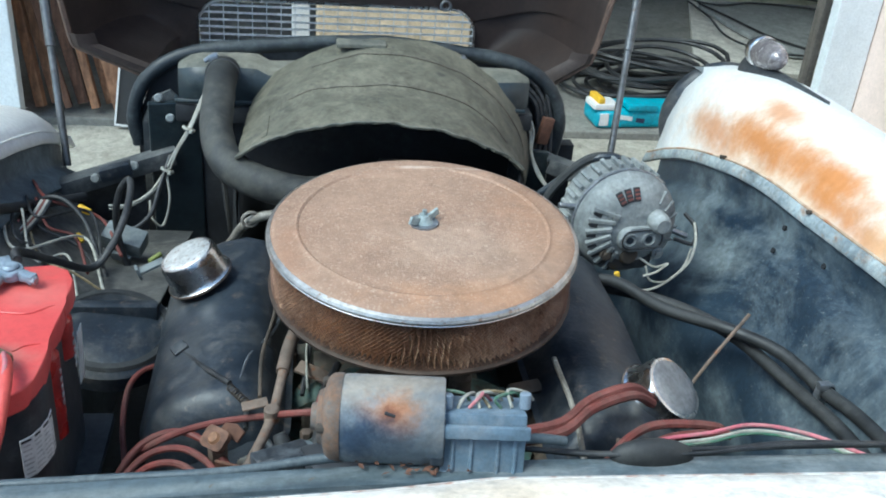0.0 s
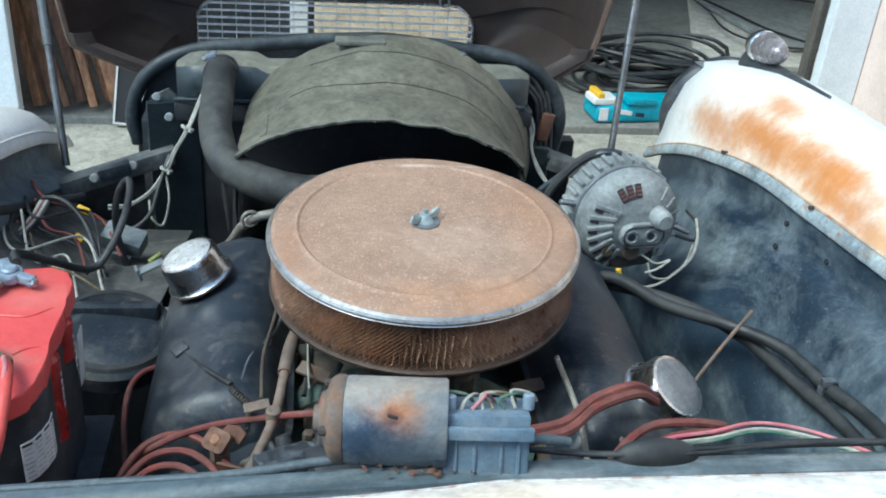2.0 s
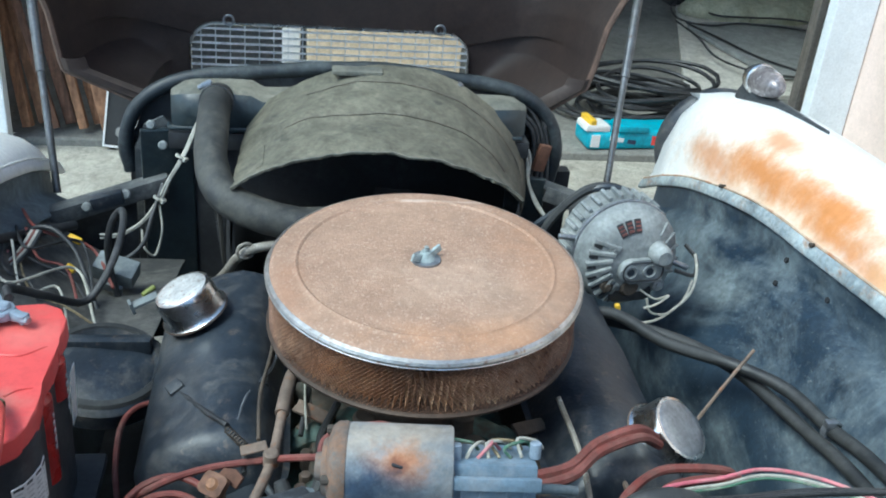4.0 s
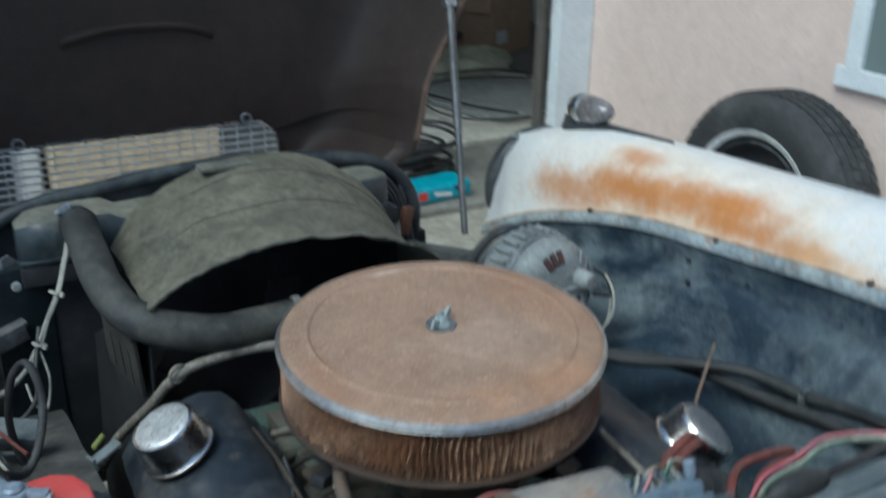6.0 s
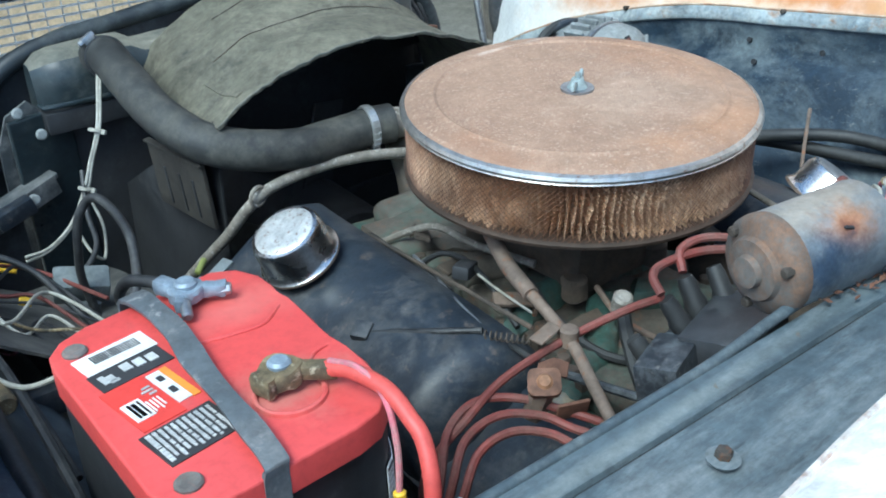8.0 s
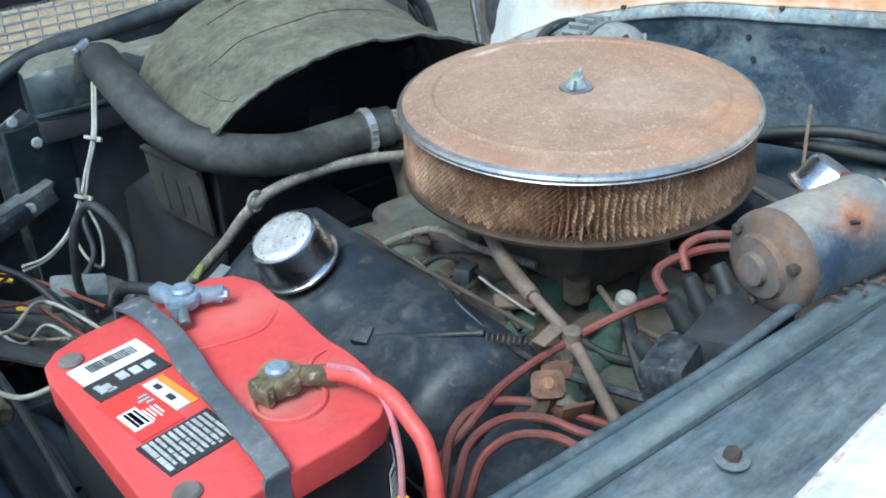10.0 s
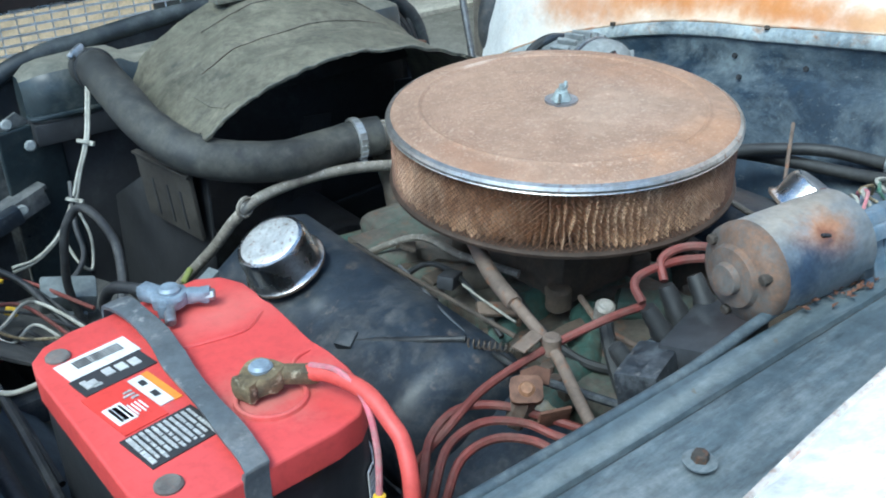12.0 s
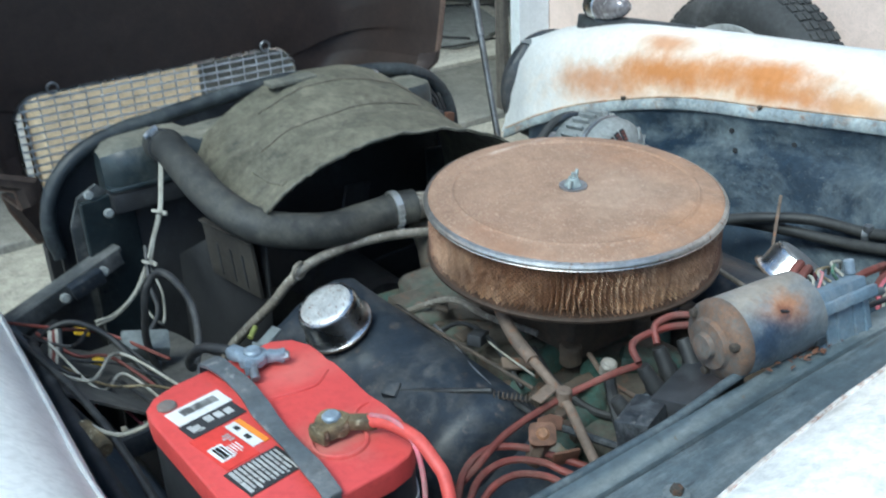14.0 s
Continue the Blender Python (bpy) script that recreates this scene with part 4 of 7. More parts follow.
def radiator():
    t = thing("radiator", (CX, 0.73, 0.5), "black radiator with a dusty olive top tank", "radiator")
    bm = B()
    add_box(bm, (CX, 0.735, 0.62), (0.56, 0.045, 0.40), bevel=0.004)
    part("core", bm, "black", t)
    bm = B()
    rows = []
    for i in range(33):
        f = i / 32
        x = -0.338 + 0.595 * f
        e = min(1.0, min(f, 1 - f) / 0.09)
        e = 0.35 + 0.65 * math.sqrt(max(0.0, 1 - (1 - e) ** 2))
        zt = (0.872 if x < -0.2 else 0.862) + 0.004 * noise.noise(V(x * 14, 0, 0))
        row = []
        for k in range(17):
            a = math.pi * (1 - k / 16)
            c, sn = math.cos(a), math.sin(a)
            row.append(V(x, 0.735 + 0.051 * e * math.copysign(abs(c) ** 0.55, c), 0.800 + (zt - 0.800) * (0.72 + 0.28 * e) * sn ** 0.55 if sn > 1e-6 else 0.800))
        rows.append(row)
    add_sheet(bm, [row[5:13] for row in rows], 0)
    part("tank_top", bm, "tanktop", t, "tan dust on top of the tank")
    bm = B()
    add_sheet(bm, [row[:6] for row in rows], 0)
    add_sheet(bm, [row[12:] for row in rows], 0)
    for row in (rows[0], rows[-1]):
        bm.faces.new([bm.verts.new(p) for p in row])
    part("top_tank", bm, "tank", t, "blue-black top tank with a folded seam")
    bm = B()
    add_tube(bm, [(-0.340, 0.700, 0.812), (-0.325, 0.682, 0.812), (-0.2, 0.680, 0.812), (0.245, 0.680, 0.812)], 0.0036, 8, 4)
    part("tank_seam", bm, "tank", t, "pale folded seam below the tank")
    bm = B()
    add_box(bm, (-0.04, 0.700, 0.79), (0.60, 0.040, 0.030), bevel=0.004)
    part("header_plate", bm, "black", t)
    bm = B()
    add_cyl(bm, (-0.257, 0.70, 0.862), (-0.257, 0.648, 0.876), 0.021, 20)
    part("outlet", bm, "tank", t)
    for x in (-0.09, 0.13):
        bm = B()
        add_cyl(bm, (x, 0.70, 0.885), (x, 0.70, 0.90), 0.009, 12, 0.002)
        part("bolt", bm, "steel", t)
    # rubber weather strip arching over the support
    bm = B()
    pts = [(-0.415, 0.76, 0.70), (-0.42, 0.762, 0.76), (-0.395, 0.765, 0.82), (-0.33, 0.77, 0.862), (-0.22, 0.775, 0.878), (-0.02, 0.78, 0.892), (0.15, 0.775, 0.880), (0.25, 0.77, 0.862), (0.308, 0.765, 0.82), (0.330, 0.762, 0.76), (0.322, 0.76, 0.70)]
    add_tube(bm, pts, 0.0125, 10, 6, rough=0.15)
    part("weather_strip", bm, "strip", t, "thick black rubber weather strip")
    bm = B()
    o = [(-0.41, 0.5), (0.32, 0.5), (0.322, 0.76), (0.303, 0.82), (0.24, 0.852), (0.15, 0.870), (-0.02, 0.882), (-0.22, 0.868), (-0.33, 0.85), (-0.39, 0.81), (-0.41, 0.76)]
    add_plate(bm, o, 0, 0.01, m=Matrix(((1, 0, 0, 0), (0, 0, 1, 0.775), (0, 1, 0, 0), (0, 0, 0, 1))))
    part("support_panel", bm, "black", t, "black radiator support panel", smooth=False)


M["tank"] = mat("dusty_tank", (0.013, 0.021, 0.025), (0.022, 0.030, 0.034), 0.36, 0, 8, dust=(0.09, 0.092, 0.08), dust_amount=0.24, dust_scale=12, bump=0.2)
M["tanktop"] = mat("dusty_tank_top", (0.13, 0.125, 0.10), (0.08, 0.085, 0.075), 0.85, 0, 9, dust=(0.20, 0.19, 0.15), dust_amount=0.5, dust_scale=10, bump=0.25)


def shroud():
    rows = []
    rng = random.Random(3)
    for j in range(33):
        f = j / 32
        row = []
        for i in range(97):
            u = -1 + 2 * i / 96
            # front lip: flat arc; back: rounder and wider arch
            xf = -0.020 + 0.207 * u
            zf = 0.562 + math.sqrt(0.37 ** 2 - (xf + 0.026) ** 2)
            a = u * radians(100 if u > 0 else 58)
            xb = 0.006 + 0.262 * math.sin(a)
            zb = 0.722 + 0.228 * math.cos(a)
            y = 0.336 + 0.305 * f
            rag = (0.007 * noise.noise(V(u * 6, 0, 0)) + 0.005 * noise.noise(V(u * 25, 1, 0))) * (1 - f) ** 6
            x = xf + (xb - xf) * f
            z = zf + (zb - zf) * f
            step = 0.004 * (f > 0.38) + 0.003 * (f > 0.72) - 0.0035 * (abs(f - 0.44 - 0.05 * u * u) < 0.035) + 0.007 * noise.noise(V(u * 3, f * 4, 7)) + 0.003 * noise.noise(V(u * 9, f * 9, 3))
            row.append(V(x, y + rag, z + step + 0.002 * noise.noise(V(x * 9, y * 9, 0))))
        rows.append(row)
    bm = B()
    add_sheet(bm, rows, 0.003)
    t = thing("fan_shroud", (CX, 0.5, 0.5), "dusty olive fan shroud with a ragged front lip", "fan shroud")
    part("shell", bm, "shroud", t)
    bm = B()
    add_tube(bm, [rows[0][i] + V(0, -0.0005, 0.0005) for i in range(0, 97, 2)], 0.0011, 5, 2, rough=0.8)
    part("lip_edge", bm, "tanktop", t, "frayed pale lip edge")
    bm = B()
    add_sheet(bm, [[rows[j][i] + V(0, 0, 0.0015) for j in range(2, 13)] for i in (8, 9, 10)], 0.0012)
    part("side_strap", bm, "shroud", t, "short strap on the shell")
    for j, lo, hi in ((14, 14, 84), (24, 24, 90)):
        bm = B()
        add_tube(bm, [rows[j][i] + V(0, 0, 0.0012) for i in range(lo, hi, 3)], 0.0006, 6, 3)
        part("seam", bm, "grime", t, "thin dark seam line")
    # lower side skirts
    for s in (1, -1):
        bm = B()
        rows = []
        for j in range(9):
            y = 0.36 + 0.28 * j / 8
            f = j / 8
            xt = (0.187 if s > 0 else -0.223) + ((0.264 - 0.187) if s > 0 else (-0.252 + 0.223)) * f
            zt = (0.855 if s > 0 else 0.873) + (0.69 - 0.855) * f
            rows.append([V(xt + s * 0.012 * k / 6, y, zt - 0.001 + (0.42 - zt) * k / 6) for k in range(7)])
        add_sheet(bm, rows, 0.003)
        # skirts are black, unlike the olive shell
        part("side_skirt", bm, "black", t, "black shroud side")
    bm = B()
    add_box(bm, (-0.042, 0.605, 0.957), (0.08, 0.03, 0.008), bevel=0.003)
    part("tab", bm, "tanktop", t, "folded top tab")


def fan():
    t = thing("cooling_fan", (CX, 0.5, 0.62), "dark cooling fan inside the shroud", "fan")
    bm = B()
    add_cyl(bm, (CX, 0.40, 0.62), (CX, 0.55, 0.62), 0.06, 24, 0.006)
    part("hub", bm, "black", t)
    for k in range(5):
        bm = B()
        add_box(bm, (0, 0, 0), (0.07, 0.004, 0.13), m=pose(CX, 0.53, 0.62, 0, 72 * k + 15, 0) @ pose(0, 0, 0.11, 0, 0, 25), bevel=0.001)
        part("blade", bm, "black", t, smooth=False)


place_group(-0.002, -0.060, 0.032)
radiator()
place_group()
shroud()
fan()


M["pipe"] = mat("corroded_pipe", (0.27, 0.25, 0.215), (0.15, 0.13, 0.105), 0.65, 0.25, 35, speck=(0.46, 0.45, 0.40), speck_scale=130, speck_amount=0.3, bump=0.3)
M["hoserubber"] = mat("dusty_hose", (0.024, 0.025, 0.025), (0.034, 0.035, 0.033), 0.62, 0, 12, dust=(0.115, 0.110, 0.090), dust_amount=0.36, dust_scale=6, bump=0.15)
M["wormsteel"] = mat("bright_band", (0.62, 0.62, 0.60), (0.50, 0.50, 0.48), 0.3, 0.75, 30, bump=0.1)


def radiator_hose():
    t = thing("radiator_hose", (-0.12, 0.35, 0.76), "thick dusty black rubber radiator hose with clamps", "hose")
    pts = [(-0.261, 0.617, 0.900), (-0.262, 0.575, 0.905), (-0.262, 0.50, 0.889), (-0.259, 0.43, 0.870), (-0.240, 0.366, 0.852), (-0.199, 0.334, 0.839), (-0.140, 0.323, 0.827), (-0.085, 0.330, 0.823), (-0.035, 0.330, 0.824), (-0.005, 0.324, 0.824)]
    bm = B()
    add_tube(bm, pts, 0.0245, 20, 8, rough=0.03)
    part("hose", bm, "hoserubber", t)
    for p, d in ((V(-0.2615, 0.588, 0.904), V(0, 1, -0.15)), (V(-0.034, 0.330, 0.824), V(1, -0.12, 0))):
        bm = B()
        m = axis_pose(p - d.normalized() * 0.007, p + d)
        add_revolve(bm, [(0.0250, 0), (0.0270, 0.0005), (0.0270, 0.0105), (0.0250, 0.011), (0.0250, 0)], m, 40)
        for k in range(22 if p.x > -0.1 else 0):
            add_box(bm, (0, 0, 0), (0.0012, 0.0020, 0.008), m=m @ pose(0, 0, 0, 0, 0, 16.4 * k) @ pose(0.0272, 0, 0.0055, 0, 0, 20), bevel=0)
        part("clamp", bm, "rubber" if p.x < -0.1 else "wormsteel", t, "steel worm clamp" if p.x > -0.1 else "dull dark hose band")
        bm = B()
        a = 250 if p.x > -0.1 else 60
        add_box(bm, (0, 0, 0), (0.010, 0.016, 0.011), m=m @ pose(0, 0, 0, 0, 0, a) @ pose(0.0305, 0, 0.007), bevel=0.002)
        add_cyl(bm, m @ pose(0, 0, 0, 0, 0, a) @ V(0.031, -0.014, 0.007), m @ pose(0, 0, 0, 0, 0, a) @ V(0.031, 0.010, 0.007), 0.0042, 8, 0.001)
        part("clamp_screw", bm, "steel", t, "bright worm screw of the clamp")


radiator_hose()

# ---- engine ----


def engine():
    t = thing("engine", (0, 0, 0.4), "grimy green V8 engine block with black valve covers", "engine")
    bm = B()
    add_box(bm, (CX + 0.01, 0.0, 0.58), (0.30, 0.62, 0.28), bevel=0.02)
    lump(bm, 0.008, 22)
    part("block", bm, "green", t, "faded green cast block")
    bm = B()
    add_box(bm, (-0.02, 0.0, 0.735), (0.20, 0.46, 0.05), bevel=0.015)
    for k, y in enumerate((-0.15, -0.05, 0.05, 0.15)):
        for s in (1, -1):
            rb = B()
            add_tube(rb, [(-0.02 + s * 0.02, y * 0.6, 0.765), (-0.02 + s * 0.07, y * 0.9, 0.76), (-0.02 + s * 0.13, y, 0.735)], 0.017, 10, 5, rough=0.25)
            lump(rb, 0.004, 60, 1)
            part("intake_runner", rb, "green" if k < 2 else "paintedgrime", t, "grimy cast intake runner")
    lump(bm, 0.007, 45, 5)
    part("intake_manifold", bm, "paintedgrime", t, "grimy cast intake manifold with green paint left")
    bm = B()
    add_cyl(bm, (0.01, 0.26, 0.69), (0.028, 0.345, 0.80), 0.030, 20, 0.006)
    add_box(bm, (-0.02, 0.24, 0.735), (0.12, 0.06, 0.05), bevel=0.015)
    lump(bm, 0.005, 55, 2)
    part("thermostat_housing", bm, "paintedgrime", t, "grimy thermostat housing with green paint left")
    bm = B()
    add_cyl(bm, (0.04, 0.315, 0.820), (-0.020, 0.327, 0.824), 0.0195, 16, 0.003)
    lump(bm, 0.002, 90, 1)
    part("outlet_neck", bm, "pipe", t, "speckled corroded water outlet")
    for s in (1, -1):
        bm = B()
        add_box(bm, (-0.02 + s * 0.185, -0.02, 0.68), (0.13, 0.54, 0.14), rot=(0, s * 25, 0), bevel=0.012)
        lump(bm, 0.006, 40, 6)
        part("cylinder_head", bm, "blackpaint" if s < 0 else "grime", t, "grimy dark cylinder head")
        valve_cover(t, s)
    bm = B()
    add_box(bm, (0, 0, 0), (0.10, 0.15, 0.08), m=pose(-0.01, 0.0, 0.815), bevel=0.012)
    lump(bm, 0.004, 60, 2)
    part("carburettor", bm, "grime", t, "grime-covered carburettor")
    bm = B()
    add_cyl(bm, (-0.01, 0.02, 0.84), (-0.01, 0.02, 0.872), 0.055, 24, 0.004)
    part("air_horn", bm, "grime", t, "dark carburettor throat")
    for x, y in ((-0.062, -0.072), (0.045, -0.072), (-0.062, 0.075), (0.045, 0.075)):
        bm = B()
        add_cyl(bm, (x, y, 0.775), (x, y, 0.800), 0.013, 12, 0.003)
        lump(bm, 0.002, 70, 1)
        part("flange_boss", bm, "grime", t)


def valve_cover(t, s):
    """A rounded pressed-steel cover, leaning outwards."""
    cx = -0.228 if s < 0 else 0.212
    y0, y1 = (-0.146, 0.235) if s < 0 else (-0.20, 0.235)
    m = pose(cx, 0, 0.762, 0, s * 24, 0)
    bm = B()
    prof = [(-0.082, -0.03), (-0.076, -0.026), (-0.074, 0.0), (-0.066, 0.026), (-0.045, 0.042), (-0.015, 0.048), (0.015, 0.048), (0.045, 0.042), (0.066, 0.026), (0.074, 0.0), (0.076, -0.026), (0.082, -0.03)]
    rows = []
    n = 44
    for i in range(n + 1):
        y = y0 + (y1 - y0) * i / n
        e = min(i, n - i) / n * (y1 - y0)
        k = math.sqrt(max(0.0, 1 - (1 - min(1, e / 0.035)) ** 2))
        dent = 0.004 * noise.noise(V(y * 9, s, 0))
        rows.append([m @ V(x * (0.86 + 0.14 * k), y, -0.03 + (z + 0.03) * (0.03 + 0.97 * k) + (dent if z > 0 else 0)) for x, z in prof])
    add_sheet(bm, rows, 0)
    bmesh.ops.holes_fill(bm, edges=bm.edges, sides=60)
    part("valve_cover", bm, "blackpaint", t, "dusty black pressed-steel valve cover")


def breather(c, up, r, mt, label):
    """A round filler cap with a flared skirt."""
    m = axis_pose(V(*c) - V(*up).normalized() * 0.036, V(*c))
    t = thing("filler_cap", m.translation, label, "filler cap", group="oil filler caps")
    bm = B()
    add_revolve(bm, [(r * 0.80, 0.0345), (r * 0.93, 0.0335), (r, 0.028), (r * 1.02, 0.006), (r * 1.10, 0.001), (r * 1.14, 0.0), (r * 1.14, -0.0025), (r * 0.9, -0.003)], m, 44)
    part("skirt", bm, "chrome", t, "polished side with a flared lip")
    bm = B()
    add_revolve(bm, [(0, 0.036), (r * 0.6, 0.0358), (r * 0.80, 0.0352), (r * 0.84, 0.0342)], m, 44)
    part("top", bm, mt, t)
    bm = B()
    add_revolve(bm, [(r * 1.141, 0.0004), (r * 1.152, -0.001), (r * 1.141, -0.003)], m, 44)
    part("lip", bm, "rustrod", t, "rusty rolled lip")
    bm = B()
    add_cyl(bm, m @ V(0, 0, -0.03), m @ V(0, 0, 0.0), r * 0.55, 20)
    part("neck", bm, "grime", t, "short grimy filler neck")


def air_cleaner():
    t = thing("air_cleaner", (0, 0, 0.865), "round rusty chrome air cleaner with a pleated filter", "air cleaner")
    m = pose(0, -0.006, 0.95, 2.6, -0.8, 0)
    bm = B()
    add_revolve(bm, [(0, 0.0022), (0.02, 0.0022), (0.06, 0.0020), (0.10, 0.0016), (0.130, 0.0011), (0.1352, 0.0009), (0.1366, 0.0024), (0.1384, 0.0027), (0.1400, 0.0012), (0.1425, 0.0006), (0.150, 0.0), (0.160, -0.0012), (0.1640, -0.0028), (0.1665, -0.0050), (0.1665, -0.007), (0.10, -0.006), (0, -0.004)], m, 96)
    part("lid", bm, "lid", t, "rust-filmed chrome lid with a highlight painted on its stepped ring")
    bm = B()
    add_revolve(bm, [(0.1658, -0.0040), (0.1694, -0.0056), (0.1708, -0.0085), (0.1698, -0.0112), (0.1705, -0.0122), (0.168, -0.0130), (0.164, -0.010), (0.1658, -0.0040)], m, 96)
    part("rim", bm, "rimchrome", t, "bright chrome rim")
    bm = B()
    n = 158
    rings = []
    rng = random.Random(1)
    for i in range(n * 2):
        a = math.pi * i / n
        r = 0.1652 if i % 2 else 0.136
        r += rng.uniform(-0.0045, 0.0004) if i % 2 else rng.uniform(-0.004, 0.002)
        if i % 2 == 0:
            bend, lean = rng.uniform(-1, 1), rng.uniform(-1, 1)
        w = 0.55 * math.pi / n * bend
        col = []
        for k in range(8):
            z = -0.010 - 0.060 * k / 7
            aa = a + w * math.sin(k * 1.5 + lean) + 0.004 * lean * (k / 5 - 0.5) + 0.007 * math.sin(k * 1.1 + a * 9)
            col.append(m @ V(r * math.cos(aa), r * math.sin(aa), z))
        rings.append(col)
    add_sheet(bm, rings + [rings[0]], 0)
    part("pleated_filter", bm, "paper", t, "tan pleated paper filter, stained brown", smooth=False)
    bm = B()
    add_screen(bm, m, 0.1660, -0.010, -0.070)
    part("screen", bm, "mesh", t, "rusty diamond wire screen", smooth=False)
    bm = B()
    add_revolve(bm, [(0.152, -0.068), (0.1665, -0.0685), (0.1695, -0.0705), (0.169, -0.0735), (0.16, -0.079), (0.11, -0.089), (0.075, -0.10), (0.06, -0.112), (0, -0.112)], m, 72)
    part("base_pan", bm, "basepan", t, "dark rusty base pan")
    bm = B()
    add_cyl(bm, m @ V(0, 0.002, 0.002), m @ V(0, 0.002, 0.0045), 0.016, 24)
    part("washer", bm, "steel", t)
    bm = B()
    add_cyl(bm, m @ V(0, 0.002, 0.004), m @ V(0, 0.002, 0.019), 0.0026, 12)
    add_revolve(bm, [(0, 0.009), (0.0055, 0.009), (0.008, 0.003), (0.010, 0), (0, 0)], m @ pose(0, 0.002, 0.0045), 16)
    for s in (1, -1):
        add_box(bm, (0, 0, 0), (0.015, 0.0035, 0.009), m=m @ pose(0, 0.002, 0.008, 0, 0, 35) @ pose(s * 0.013, 0, 0.0015, 0, s * -22, 0), bevel=0.0012)
    part("wing_nut", bm, "wing", t, "pale corroded wing nut")


M["enddust"] = mat("dusty_cap", (0.13, 0.12, 0.11), (0.09, 0.078, 0.068), 0.75, 0.1, 25, dust=(0.20, 0.115, 0.072), dust_amount=0.55, dust_scale=25, bump=0.4)
M["wing"] = mat("pale_zinc", (0.34, 0.40, 0.40), (0.24, 0.27, 0.26), 0.6, 0.3, 40, bump=0.3)
M["basepan"] = mat("rusty_pan", (0.07, 0.045, 0.032), (0.04, 0.028, 0.02), 0.6, 0.3, 12, bump=0.2)


def add_screen(bm, m, r, z0, z1):
    """Expanded-metal screen: strands that zigzag and touch their neighbours by turns."""
    n, steps = 400, 24
    for i in range(n):
        prev = None
        for k in range(steps + 1):
            half = math.pi / n * (1 if (k + i) % 2 else -1) * 0.92
            a = 2 * math.pi * i / n + half + 0.005 * noise.noise(V(i * 0.21, k * 0.33, 0))
            z = z0 + (z1 - z0) * k / steps
            q = [bm.verts.new(m @ V((r + dr) * math.cos(a + da), (r + dr) * math.sin(a + da), z)) for dr, da in ((0, -0.0017), (0.0004, 0.0), (0, 0.0017))]
            if prev:
                for j in range(2):
                    bm.faces.new((prev[j], prev[j + 1], q[j + 1], q[j]))
            prev = q


engine()
breather((-0.270, 0.106, 0.850), (-0.40, -0.05, 0.9), 0.036, "pitted", "pitted chrome oil filler cap on the valve cover")
breather((0.2745, -0.125, 0.8193), (0.478, -0.366, 0.798), 0.039, "steel", "shiny chrome breather cap on the valve cover")
air_cleaner()


def battery():
    m = pose(-0.448, -0.143, 0.7025, 0, 0, 8)
    t = thing("battery", (-0.448, -0.143, 0.7025), "red-topped black car battery with stickers and a strap", "battery")
    bm = B()
    case = [(0.054, -0.1040), (0.0650, -0.0970), (0.0720, -0.0870), (0.0775, -0.0755), (0.0785, -0.060), (0.0785, -0.020), (0.083, 0.030), (0.090, 0.070), (0.089, 0.092), (0.080, 0.108), (0.062, 0.114)]
    case += [(-0.030, 0.113), (-0.052, 0.106), (-0.064, 0.094), (-0.068, 0.078), (-0.083, -0.070), (-0.078, -0.090), (-0.066, -0.101), (-0.046, -0.105), (0.030, -0.108)]
    add_plate(bm, case, 0.0, 0.182, m)
    part("case", bm, "batblack", t, "black plastic case")
    bm = B()
    lid = [(0.072, -0.085), (0.079, -0.064), (0.0805, -0.040), (0.0805, -0.022), (0.082, -0.012), (0.0868, 0.004), (0.0895, 0.028), (0.0895, 0.042), (0.091, 0.050), (0.0950, 0.064), (0.0965, 0.084), (0.090, 0.105), (0.074, 0.117)]
    lid += [(-0.030, 0.117), (-0.052, 0.111), (-0.065, 0.099), (-0.070, 0.082), (-0.0865, -0.072), (-0.082, -0.093), (-0.069, -0.105), (-0.048, -0.109), (0.030, -0.113), (0.050, -0.110), (0.064, -0.100)]
    add_plate(bm, lid, 0.180, 0.201, m, bevel=0.0022)
    top = part("top", bm, "redplastic", t, "bright red plastic top")
    for x, y in ((-0.050, 0.090), (-0.066, -0.082)):
        bm = B()
        add_cyl(bm, m @ V(x, y, 0.1995), m @ V(x, y, 0.2040), 0.0086, 20, 0.0015)
        part("plug", bm, "plugdirt", top, "dirty vent plug")
    bm = B()
    rows = []
    for p in spline([(0.010, 0.126, 0.08), (0.010, 0.125, 0.19), (0.009, 0.112, 0.2115), (0.007, 0.058, 0.2116), (-0.006, 0.0, 0.2112), (-0.023, -0.100, 0.2095), (-0.027, -0.111, 0.19), (-0.027, -0.113, 0.08)], 8):
        w = 0.0086 + 0.010 * max(0.0, p.y) - 0.002 * noise.noise(p * 30)
        rows.append([m @ (p + V(dx * w, 0, -0.0008 * dx * dx)) for dx in (-1, -0.4, 0.4, 1)])
    add_sheet(bm, rows, 0.003)
    part("strap", bm, "strap", t, "grey rubber hold-down strap")
    return m, t


M["plugdirt"] = mat("dirty_plug", (0.16, 0.15, 0.135), (0.10, 0.09, 0.085), 0.7, 0, 30, dust=(0.26, 0.14, 0.11), dust_amount=0.3, dust_scale=40, bump=0.2)
BAT, BATTERY = battery()


M["sender"] = mat("rusty_cap", (0.17, 0.085, 0.05), (0.08, 0.042, 0.03), 0.8, 0, 40, bump=0.4)
M["lobered"] = mat("dark_red_plastic", (0.42, 0.03, 0.025), (0.22, 0.015, 0.015), 0.28, 0, 25, bump=0.1)
